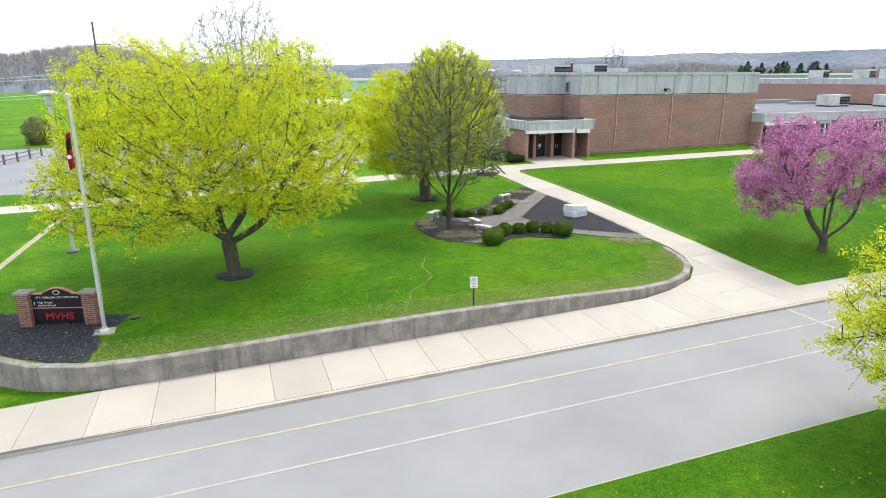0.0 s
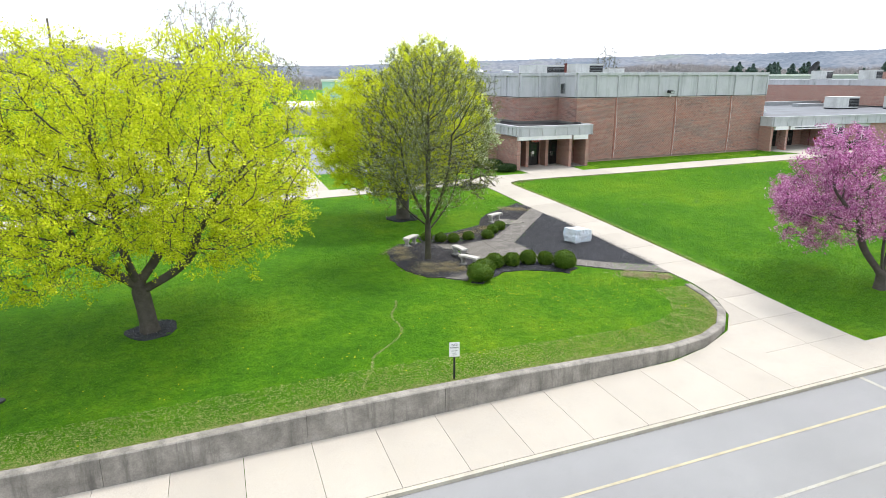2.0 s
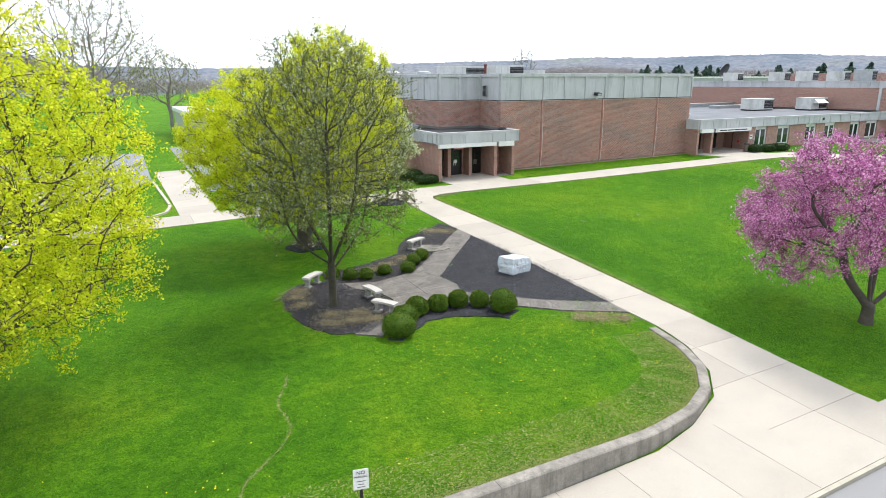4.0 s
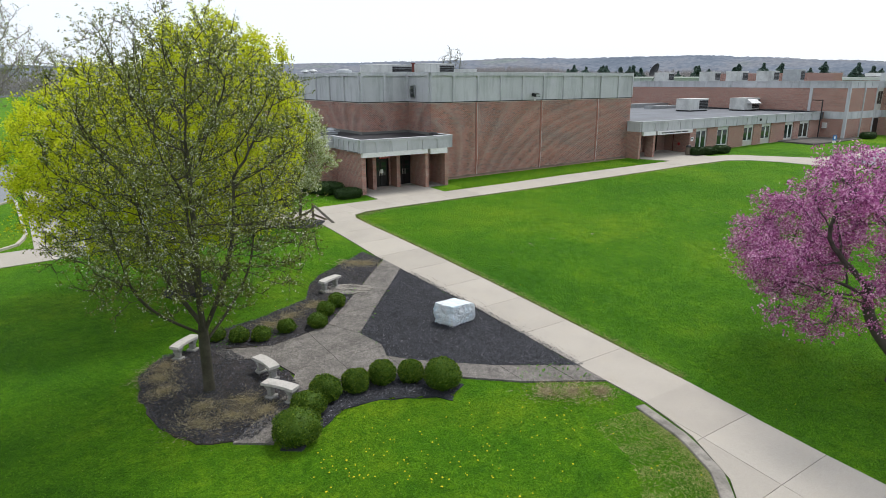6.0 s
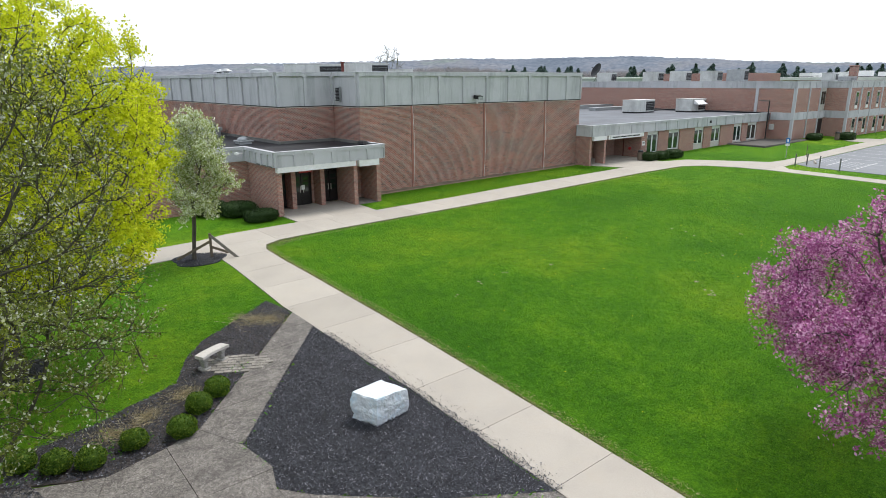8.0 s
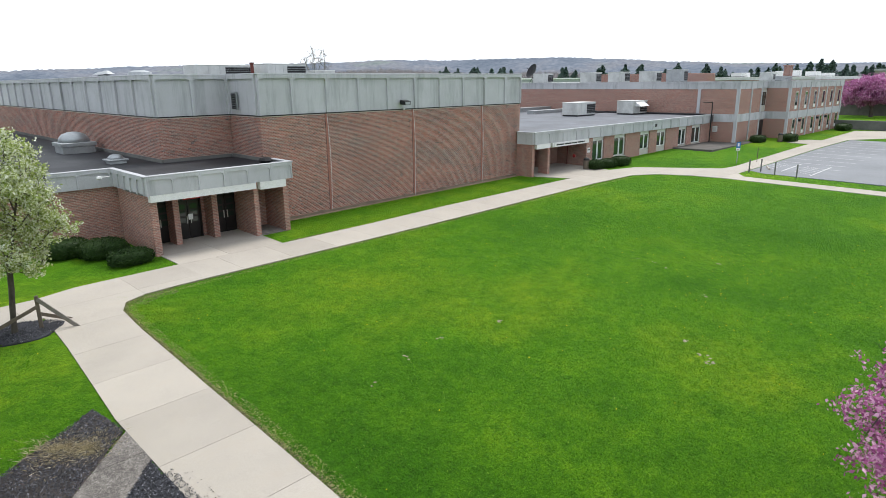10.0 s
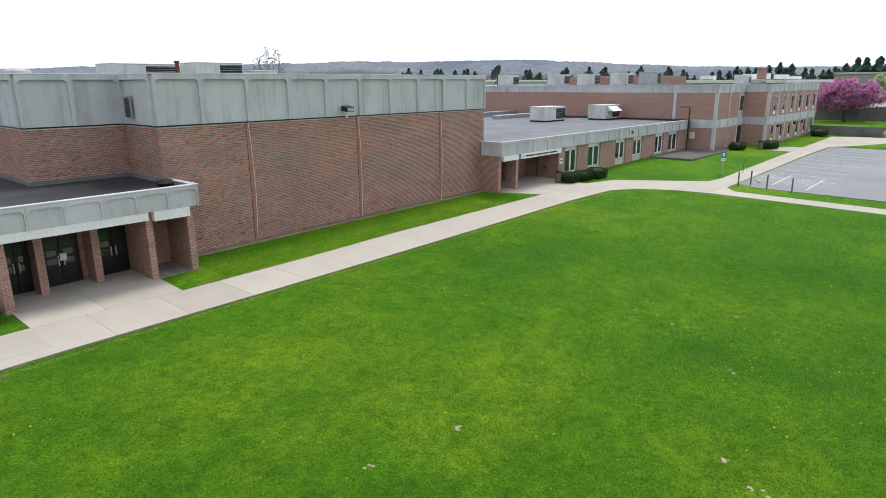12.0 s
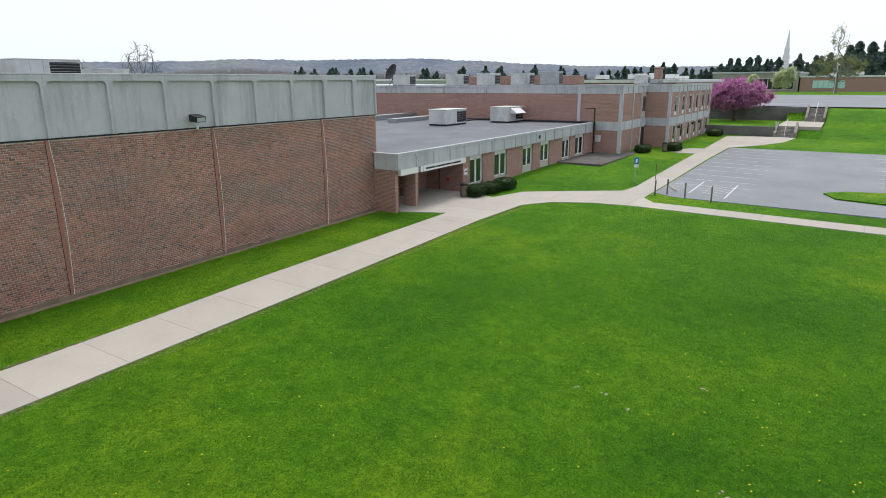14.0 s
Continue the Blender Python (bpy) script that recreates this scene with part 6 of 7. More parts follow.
# the big maple by the flagpole
tree("norway_maple", "broad maple covered in yellow-green spring flowers", -0.1, 28.25,
     [(-2.3, 0.6, 6.5, 4.1, 5.0, 3.7), (2.3, -0.6, 6.4, 3.6, 4.8, 3.75), (-2.8, -0.9, 4.5, 4.3, 4.3, 2.4), (2.4, 0.8, 4.6, 3.7, 4.0, 2.4)],
     1.9, 0.31, 11, BARK, MAPLE_LEAF, 5000, 225000, 0.036, 0.27, 0.34, 0.009, 1.7, lean=(-0.18, 0), dens=2.2, limbs=((-1.9, 0.3, 3.4, 0), (-0.5, -0.5, 4.2, 0), (0.9, 0.4, 4.0, 0), (1.9, -0.7, 3.6, 1)), bunch_n=11, puff=0.072)
ring_bed(0.0, 28.25, 0.8, 5, "ring of black mulch round the maple trunk")
# the maple behind the pear
tree("norway_maple", "rounded maple covered in yellow-green spring flowers", 13.3, 42.3, [(-1.3, 0.2, 5.3, 4.3, 4.6, 3.6), (1.7, -0.2, 6.5, 3.3, 4.2, 4.4)],
     1.8, 0.40, 12, BARK, MAPLE_LEAF, 3900, 260000, 0.041, 0.27, 0.36, 0.010, 1.7, limbs=((-1.4, 0.3, 3.6, 0), (0.2, -0.6, 4.2, 0), (1.3, 0.4, 3.7, 0)), bunch_n=14, puff=0.08)
ring_bed(13.3, 42.3, 1.0, 6, "ring of dark mulch round a maple trunk")
# pear in the garden
tree("pear_tree", "upright pear tree with sparse new leaves and fading white blossom", 11.95, 33.35, [(0, 0, 6.7, 3.3, 3.3, 3.5), (0, 0, 4.7, 3.4, 3.4, 2.2)],
     2.1, 0.145, 13, BARK_PEAR, PEAR_LEAF, 2700, 80000, 0.026, 0.24, 0.27, 0.008, 2.2, 1.0, up=0.08,
     limbs=((0.1, 0.1, 7.0, 0), (-1.2, 0.3, 6.0, 0), (1.1, -0.35, 6.1, 1), (0.35, 1.2, 5.8, 0), (-0.3, -1.2, 5.7, 1), (1.8, 0.7, 4.3, 2), (-1.8, -0.6, 4.3, 1)))
# crab apple
tree("crabapple_tree", "spreading crab apple in full pink blossom", 28.85, 22.95, [(-0.3, 0.2, 4.7, 3.0, 3.0, 2.2), (-0.9, 2.8, 3.5, 1.9, 1.6, 1.6), (-2.6, 1.2, 3.4, 1.5, 1.5, 1.2), (0.8, 3.4, 3.6, 1.5, 1.3, 1.5)] + lobes(14, 14, 3.1, 4.6, 1.8, 1.3),
     0.75, 0.21, 14, BARK, PINK, 1700, 105000, 0.036, 0.32, 0.30, 0.011, 1.7, dens=0.1, limbs=((-0.25, 0.0, 2.6, 0), (0.45, 0.2, 2.7, 0), (1.6, -0.3, 2.5, 0), (-0.6, 0.9, 2.9, 0)), bunch_n=7, puff=0.07)
# staked young pear near the entrance
tree("young_pear_tree", "young staked pear tree in white blossom", 21.3, 50.6, [(0.45, -0.1, 4.5, 1.35, 1.35, 2.4), (0.5, -0.1, 3.5, 1.6, 1.6, 1.5)],
     1.7, 0.09, 15, BARK, WHITE_BLOSSOM, 1100, 30000, 0.045, 0.2, 0.24, 0.009, 1.5, lean=(0.15, 0), up=0.1)
ring_bed(21.45, 50.5, 1.15, 8, "ring of dark mulch round the young pear")
sz = ground_z(21.3, 50.6)
stakes = thing("tree_stakes", "weathered wooden post and leaning boards beside the young pear", "stakes", m=pose(21.3, 50.6, sz, 0, 0, -14))


def plank(a, b, w, t):
    """A board between two points, w wide and t thick."""
    a, b = Vector(a), Vector(b)
    d = (b - a).normalized()
    u = d.cross(Vector((0, 0, 1))).normalized() * (t / 2)
    v = u.normalized().cross(d) * (w / 2)
    q = [c + i * u + j * v for c in (a, b) for i, j in ((-1, -1), (1, -1), (1, 1), (-1, 1))]
    return Shape().add(q, [(3, 2, 1, 0), (4, 5, 6, 7), (0, 1, 5, 4), (1, 2, 6, 5), (2, 3, 7, 6), (3, 0, 4, 7)])


part("post", Shape().soft(0.72, -0.06, -0.1, 0.84, 0.06, 1.22, 0.012), WOOD, stakes)
part("board", plank((0.80, -0.09, 1.12), (1.9, -0.55, 0.02), 0.14, 0.04), BARK_PALE, stakes, "pale weathered board")
part("board", plank((0.76, -0.09, 0.85), (-0.75, -0.15, 0.15), 0.12, 0.04), WOOD, stakes)
part("board", plank((0.76, 0.09, 0.55), (1.7, 0.5, 0.02), 0.12, 0.04), WOOD, stakes)
# maple south of the road
tree("norway_maple", "roadside maple covered in yellow-green spring flowers", 18.0, 7.5, [(0.0, 0.0, 4.9, 4.2, 4.2, 3.5), (-0.5, 0.3, 3.3, 4.3, 4.3, 2.4)],
     1.9, 0.30, 16, BARK, MAPLE_LEAF, 2600, 150000, 0.034, 0.27, 0.34, 0.012, 1.5, bunch_n=10, puff=0.08)
# bare tree across the west car park
tree("bare_tree", "tall leafless tree with fine pale branches", 3.6, 107.0, [(0, 0, 13.4, 8.0, 8.0, 7.0), (0, 0, 10, 8.5, 8.5, 5.0)], 4.5, 0.5, 17, BARK_PALE, SPRING, 1900, 9000, 0.09, 0.5, 0.7, 0.022, 3.5)
tree("bare_tree", "leafless grey tree with fine branches", 14.0, 132.0, [(0, 0, 9.0, 6.0, 6.0, 5.0)], 3.0, 0.35, 18, BARK_PALE, SPRING, 900, 4000, 0.09, 0.5, 0.7, 0.025, 3.0)
tree("bare_tree", "leafless grey tree behind the gymnasium", 118.0, 176.0, [(0, 0, 11.0, 4.5, 4.5, 6.0)], 4.0, 0.35, 19, BARK_PALE, SPRING, 600, 0, 0.09, 0.6, 0.8, 0.035, 3.0)
tree("bare_tree", "leafless grey tree behind the gymnasium", 108.0, 186.0, [(0, 0, 9.0, 4.0, 4.0, 4.5)], 4.0, 0.3, 20, BARK_PALE, SPRING, 400, 0, 0.09, 0.6, 0.8, 0.035, 3.0)
# crab apple on the terrace
tree("crabapple_tree", "wide crab apple in pink blossom on the terrace", 138.5, 50.0, [(0, 0, 4.5, 3.9, 3.9, 1.8), (0, 0, 3.5, 4.2, 4.2, 1.3)] + lobes(21, 10, 3.6, 3.9, 1.2, 1.4), 1.4, 0.3, 21, BARK, PINK, 1200, 45000, 0.10, 0.35, 0.45, 0.016, 1.9)

# ---- school board, flagpole, lamp, signs ----
def school_board():
    a = math.degrees(math.atan2(-0.75, 2.55))
    t = thing("school_board", "black school name board between two brick piers", "sign", m=pose(-6.40, 25.3, ground_z(-6.40, 25.3) - 0.03, 0, 0, a) @ Matrix.Diagonal((0.89, 0.89, 0.83, 1.0)))
    for x in (-1.33, 1.33):
        p = part("pier", Shape().box(x - 0.25, -0.23, -0.1, x + 0.25, 0.23, 1.55), BRICK_PLAIN, t)
        part("pier_cap", Shape().soft(x - 0.33, -0.3, 1.55, x + 0.33, 0.3, 1.68, 0.025), CAP, p, "rough grey stone cap")
    top = [(-1.06, 1.5), (-0.62, 1.52), (-0.5, 1.62), (-0.25, 1.74), (0.0, 1.78), (0.25, 1.74), (0.5, 1.62), (0.62, 1.52), (1.06, 1.5)]
    def outline(y0, y1, z0, grow_):
        pts = [(-1.06 - grow_, z0)] + [(x * (1 + grow_), z + grow_) for x, z in top] + [(1.06 + grow_, z0)]
        n = len(pts)
        return Shape().add([(x, y0, z) for x, z in pts] + [(x, y1, z) for x, z in pts], [tuple(range(n))[::-1], tuple(range(n, 2 * n))] + [(k, (k + 1) % n, n + (k + 1) % n, n + k) for k in range(n)])
    part("trim", outline(-0.02, 0.12, 0.84, 0.035), SIGN_RED, t, "reddish sign border")
    part("panel", outline(-0.04, 0.0, 0.90, -0.01), SIGN_BLACK, t, "black upper panel")
    part("display", Shape().soft(-1.06, -0.05, 0.1, 1.06, 0.14, 0.84, 0.015), SIGN_BLACK, t, "black electronic display")
    part("emblem", Shape().lathe(0, 0, [(0.14, 0), (0.14, 0.008)], 20), WHITE, t, "small round white emblem").matrix_basis = pose(0, -0.04, 1.60, 90) @ Matrix.Diagonal((1.0, 0.75, 1.0, 1.0))
    part("emblem_core", Shape().lathe(0, 0, [(0.11, 0), (0.11, 0.008)], 20), SIGN_BLACK, t).matrix_basis = pose(0, -0.046, 1.60, 90) @ Matrix.Diagonal((1.0, 0.72, 1.0, 1.0))
    lettering("name_letters", "MT. VERNON CITY SCHOOLS", 0.128, WHITE, t, pose(0.0, -0.045, 1.36, 90), "white painted lettering", 1.02)
    lettering("line_letters", "High School", 0.125, WHITE, t, pose(-0.52, -0.045, 1.13, 90))
    lettering("line_letters", "Middle School", 0.125, WHITE, t, pose(-0.46, -0.045, 0.99, 90))
    part("arrow", Shape().box(-0.965, -0.046, 1.0, -0.945, -0.041, 1.12).add([(-1.0, -0.046, 1.1), (-0.91, -0.046, 1.1), (-0.955, -0.046, 1.17)], [(0, 1, 2)]), WHITE, t)
    lettering("display_letters", "MVHS", 0.46, LED, t, pose(0.0, -0.056, 0.46, 90), "red glowing display letters")


school_board()
BOARD_BED = [(-11.0, 28.2), (-9.1, 25.2), (-7.75, 23.2), (-6.5, 22.2), (-5.0, 21.6), (-4.75, 22.6), (-4.9, 23.7), (-4.3, 24.6), (-4.1, 25.3), (-5.2, 25.6), (-7.0, 26.3), (-9.5, 27.6)]
bed("mulch_bed", BOARD_BED, "black mulch bed round the school board")
chips(31, [BOARD_BED], 800, CHIP, 0.024, "mulch_chips", "loose black mulch chips with pale flecks", "mulch")
single("valve_cover", Shape().lathe(0, 0, [(0.19, -0.02), (0.19, 0.03), (0.16, 0.05), (0.02, 0.055)], 14), BLACK, "small dark valve cover in the grass", "cover", m=pose(-3.85, 24.9, ground_z(-3.85, 24.9), 0, 0, -20))

fz = ground_z(-4.74, 23.95)
flagpole = thing("flagpole", "tall white metal flagpole on a concrete base", "flagpole", m=pose(-4.74, 23.95, fz))
part("base", Shape().soft(-0.35, -0.3, -0.1, 0.35, 0.3, 0.06, 0.02), CONCRETE, flagpole)
part("collar", Shape().lathe(0, 0, [(0.2, 0.05), (0.19, 0.1), (0.1, 0.16), (0.09, 0.22)], 16), POLE, flagpole)
part("pole", Shape().tube((0, 0, 0.1), (0, 0, 8.35), 0.075, 0.05, 14), POLE, flagpole)
part("truck", Shape().lathe(0, 0, [(0.05, 8.33), (0.09, 8.36), (0.09, 8.46), (0.03, 8.5)], 12), POLE, flagpole)
part("halyard", Shape().tube((0.09, 0, 1.2), (0.08, 0, 8.3), 0.006, n=4).tube((0.14, 0.05, 6.0), (0.16, 0.05, 6.5), 0.012, n=5), WHITE, flagpole)
flag = thing("flag", "dark red flag hanging limp at the pole", "flag", m=pose(-4.82, 23.95, fz + 6.05))
for nm, z0, z1, mat in (("red_field", 0.0, 0.62, FLAG_RED), ("dark_field", 0.62, 1.0, BLACK), ("red_field", 1.0, 1.2, FLAG_RED)):
    verts, n = [], 10
    for j in range(5):
        z = z0 + (z1 - z0) * j / 4
        for k in range(n + 1):
            u = k / n
            verts.append((-0.02 - 0.17 * u - 0.02 * math.sin(3 * z), 0.055 * math.sin(u * 11 + 2.2 * z) * (0.4 + u), z - 0.1 * u))
    part(nm, Shape().add(verts, [(j * 11 + k, j * 11 + k + 1, (j + 1) * 11 + k + 1, (j + 1) * 11 + k) for j in range(4) for k in range(n)]), mat, flag, smooth=True)
part("white_patch", Shape().lathe(0, 0, [(0.07, 0), (0.07, 0.006)], 12), WHITE, flag).matrix_basis = pose(-0.14, -0.08, 0.36, 90)

lz = ground_z(-8.03, 36.0)
lp = thing("lamp_post", "tall pale metal lamp post with a flat round head", "lamp post", m=pose(-8.03, 36.0, lz))
part("foot", Shape().soft(-0.26, -0.26, -0.1, 0.26, 0.26, 0.14, 0.03), DARK_CONCRETE, lp)
part("post", Shape().tube((0, 0, 0.1), (0, 0, 7.6), 0.10, 0.085, 14), POLE, lp)
part("ballast", Shape().lathe(0, 0, [(0.09, 7.5), (0.17, 7.55), (0.17, 8.0), (0.1, 8.05)], 14), POLE, lp)
part("head", Shape().lathe(0, 0, [(0.1, 8.0), (0.42, 8.06), (0.44, 8.14), (0.2, 8.24), (0.03, 8.26)], 20), WHITE, lp)

npx, npy = 8.75, 21.4
np_z = ground_z(npx, npy)
no_park = thing("parking_sign", "small white no-parking sign on a dark post", "sign", m=pose(npx, npy, np_z, 0, 0, -12))
part("post", Shape().box(-0.03, -0.012, -0.2, 0.03, 0.012, 0.85), BLACK, no_park)
plate = part("plate", Shape().soft(-0.155, -0.03, 0.74, 0.155, -0.016, 1.2, 0.004), WHITE, no_park)
lettering("sign_letters", "NO", 0.11, BLACK, plate, pose(0, -0.033, 1.12, 90))
lettering("sign_letters", "PARKING", 0.062, BLACK, plate, pose(0, -0.033, 1.03, 90))
for z, w in ((0.93, 0.09), (0.86, 0.06), (0.80, 0.08)):
    part("bar", Shape().box(-w, -0.034, z - 0.009, w, -0.031, z + 0.009), DARK_CONCRETE, plate)

x, y = 77.75, 47.9
acc = thing("blue_sign", "blue and white accessible-parking sign on a thin post", "sign", m=pose(x, y, ground_z(x, y), 0, 0, -62))
part("post", Shape().box(-0.03, -0.012, -0.1, 0.03, 0.012, 2.0), GREY_METAL, acc)
part("plate", Shape().soft(-0.17, -0.03, 1.45, 0.17, -0.014, 1.98, 0.004), BLUE, acc)
part("lower_plate", Shape().soft(-0.17, -0.03, 1.2, 0.17, -0.014, 1.42, 0.004), WHITE, acc)
part("bar", Shape().box(-0.1, -0.034, 1.29, 0.1, -0.03, 1.33), BLACK, acc)
part("symbol", Shape().box(-0.07, -0.034, 1.58, 0.07, -0.03, 1.86), WHITE, acc)
bol = thing("bollard", "thin dark steel post beside the car park", "bollard", "bollards")
part("post", Shape().tube((0, 0, -0.1), (0, 0, 1.05), 0.055, n=10), DARK_CONCRETE, bol)
part("cap", Shape().lathe(0, 0, [(0.055, 1.05), (0.05, 1.08), (0.02, 1.10)], 10), DARK_CONCRETE, bol)
bol.matrix_world = pose(73.3, 45.2, ground_z(73.3, 45.2))
for x, y in ((74.3, 44.6), (73.4, 43.2), (72.9, 41.4)):
    copy_thing(bol, pose(x, y, ground_z(x, y)))
single("thin_post", Shape().tube((0, 0, -0.1), (0, 0, 1.3), 0.03, n=8), WOOD, "thin wooden post in the grass", "post", m=pose(80.0, 46.9, ground_z(80, 46.9)))
single("wheel_stop", Shape().add([(-0.9, -0.1, 0), (0.9, -0.1, 0), (0.9, 0.1, 0), (-0.9, 0.1, 0), (-0.85, -0.05, 0.14), (0.85, -0.05, 0.14), (0.85, 0.05, 0.14), (-0.85, 0.05, 0.14)], [(0, 3, 2, 1), (4, 5, 6, 7), (0, 1, 5, 4), (1, 2, 6, 5), (2, 3, 7, 6), (3, 0, 4, 7)]), CONCRETE, "pale concrete wheel stop askew in the car park", "wheel stop", m=pose(76.4, 44.7, ground_z(76.4, 44.7) + 0.02, 0, 0, 25))


def litter_bin(x, y):
    t = thing("litter_bin", "brown-grey litter bin by the brick wall", "litter bin", "litter bins", m=pose(x, y, ground_z(x, y) + 0.03))
    part("body", Shape().lathe(0, 0, [(0.24, 0), (0.27, 0.05), (0.27, 0.75), (0.25, 0.78)], 14), WOOD, t)
    part("lid", Shape().lathe(0, 0, [(0.28, 0.78), (0.27, 0.9), (0.15, 1.0), (0.04, 1.02)], 14), BLACK, t)


shrub(-24.6, 100.9, 1.7, 3.6, 92, SPRING, "rounded wild bush in fresh green leaf on the field", "", 2600, 0.13, name="field_bush", rough=0.3)
litter_bin(65.6, 56.3)
litter_bin(98.9, 50.9)
# grass island with kerb at the west drive
isl = [(7.9, 57.5), (7.6, 55.3), (6.6, 54.35), (5.0, 54.1), (-6, 52.7), (-5.5, 53.2), (3.2, 61.2), (5.0, 66.4), (7.4, 70.4)]
island_kerb = thing("island_kerb", "pale kerb round the grass island", "kerb", kind="structure")
edge = along(isl + [isl[0]], 1.2)
for (xa, ya), (xb, yb) in zip(edge, edge[1:]):
    d = math.hypot(xb - xa, yb - ya)
    nx, ny = -(yb - ya) / d * 0.09, (xb - xa) / d * 0.09
    part("kerb_stone", Shape().prism([(xa + nx, ya + ny), (xa - nx, ya - ny), (xb - nx, yb - ny), (xb + nx, yb + ny)], lambda x, y: ground_z(x, y) - 0.1, lambda x, y: ground_z(x, y) + 0.12), KERB, island_kerb)
sheet("car_park_island", [(78.3, 34.4), (80.2, 35.2), (81.6, 33.9), (82.4, 31.5), (82.2, 12), (78.3, 12), (77.9, 31.6)], GRASS, "grass island in the car park", "lawn", lambda x, y: ground_z(x, y) + 0.12, 2.0, 0.2)
garden_kerb = thing("brick_edge_path", "narrow worn pale path in the lawn", "path", kind="structure")
paving(garden_kerb, [(-11.25, 33.0), (-10.9, 33.0), (-10.4, 46.5), (-10.75, 48.8)], [], [34.2 + 1.2 * k for k in range(12)], SAND, lift=-0.015)

# rail fence at the west drive
fence = thing("rail_fence", "dark wooden post-and-rail fence beside the drive", "fence")
for k in range(12):
    x, y = -27.5 + 0.62 * k, 59.0 + 2.35 * k
    part("post", Shape().soft(x - 0.09, y - 0.09, ground_z(x, y) - 0.2, x + 0.09, y + 0.09, ground_z(x, y) + 1.1, 0.015), WOOD, fence)
    if k < 11:
        for z in (0.45, 0.9):
            part("rail", Shape().tube((x, y, ground_z(x, y) + z), (x + 0.62, y + 2.35, ground_z(x, y) + z), 0.05, n=6), WOOD, fence)

# utility pole and its wires
up = thing("utility_pole", "tall wooden utility pole with wires", "utility pole", m=pose(-16.1, 102.0, ground_z(-16.1, 102) - 1.3))
part("pole", Shape().tube((0, 0, -0.5), (0, 0, 17.6), 0.2, 0.12, 10), WOOD, up)
part("crossarm", Shape().box(-0.2, -0.08, 14.6, 1.9, 0.08, 14.72), WOOD, up)
for z, drop, far in ((14.6, 1.8, 17.5), (11.2, 1.6, 10.0), (10.4, 1.6, 11.8), (8.4, 1.2, 8.0), (7.8, 1.2, 8.6)):
    pts = [(-70 * u, -6 * u, z + (far - z) * u - 4 * drop * u * (1 - u)) for u in (k / 12 for k in range(13))]
    v = [(x, y + dy, zz + dz) for x, y, zz in pts for dy, dz in ((0, 0.035), (0.035, 0), (0, -0.035), (-0.035, 0))]
    part("wire", Shape().add(v, [(4 * i + k, 4 * i + (k + 1) % 4, 4 * i + 4 + (k + 1) % 4, 4 * i + 4 + k) for i in range(12) for k in range(4)]), UNIT, up)

# ---- far buildings ----
def plain_building(name, label, x0, y0, x1, y1, z, wall, roof, windows=(), base=0.0, over=0.3):
    t = thing(name, label, "building")
    part("wall", Shape().box(x0, y0, base - 0.5, x1, y0 + 0.3, z).box(x0, y1 - 0.3, base - 0.5, x1, y1, z).box(x0, y0 + 0.3, base - 0.5, x0 + 0.3, y1 - 0.3, z).box(x1 - 0.3, y0 + 0.3, base - 0.5, x1, y1 - 0.3, z), wall, t)
    part("roof", Shape().soft(x0 - over, y0 - over, z, x1 + over, y1 + over, z + 0.6, 0.05), roof, t)
    for side, a, b, za, zb in windows:
        w = part("window", Shape().box(x0 - 0.06, a, za, x0 - 0.001, b, zb) if side == "x" else Shape().box(a, y0 - 0.06, za, b, y0 - 0.001, zb), FRAME, t)
        n = max(1, int((b - a) / 1.6))
        for k in range(n):
            u, v = a + (b - a) * k / n + 0.12, a + (b - a) * (k + 1) / n - 0.12
            part("pane", Shape().box(x0 - 0.08, u, za + 0.15, x0 - 0.062, v, zb - 0.15) if side == "x" else Shape().box(u, y0 - 0.08, za + 0.15, v, y0 - 0.062, zb - 0.15), TEAL if name == "low_school" else GLASS, w)
    return t


plain_building("sports_hall", "low pale building with a flat white roof", 14, 104, 30, 125, 4.4, GREY_METAL, WHITE, [("y", 16 + 3 * k, 18 + 3 * k, 1.5, 3.2) for k in range(4)])
plain_building("teal_hall", "plain pale teal metal hall", 32, 158, 60, 185, 8.2, TEAL, WHITE)
plain_building("low_school", "long low red brick school with large windows", 296, -90, 336, 52, 9.6, BRICK, UNIT, [("x", 38, 48, 5.8, 8.6), ("x", 2, 12, 5.8, 8.6), ("x", -40, -25, 5.8, 8.6)], 4.6)
plain_building("long_shed", "long low beige school hall with tall windows", 296, 52.5, 345, 82, 11.2, BEIGE, GREY_METAL, [("x", 54, 66, 5.4, 9.4)], 4.6)
plain_building("brick_annex", "low red brick building with a flat roof", 190, 110, 240, 170, 6.8, BRICK, UNIT, (), 2.0)
plain_building("brick_annex", "low red brick building with a flat roof", 150, 128, 178, 180, 7.8, BRICK, WHITE, (), 2.0)
plain_building("grey_hall", "low grey hall with a white roof", 220, 190, 280, 240, 9.5, GREY_METAL, WHITE, (), 2.0)
plain_building("brick_hall", "low brick building behind the block", 150, 62, 200, 110, 8.6, BRICK, UNIT, (), 3.0)
rngb = random.Random(5)
for k in range(14):
    vent_unit("rooftop_unit", "small pale air unit on a far flat roof", 305 + rngb.uniform(0, 30), -80 + 9.5 * k, 10.2, rngb.uniform(1.5, 5), 2.5, rngb.uniform(0.8, 1.6), False, WHITE if k % 2 else UNIT, "units on the far roofs")
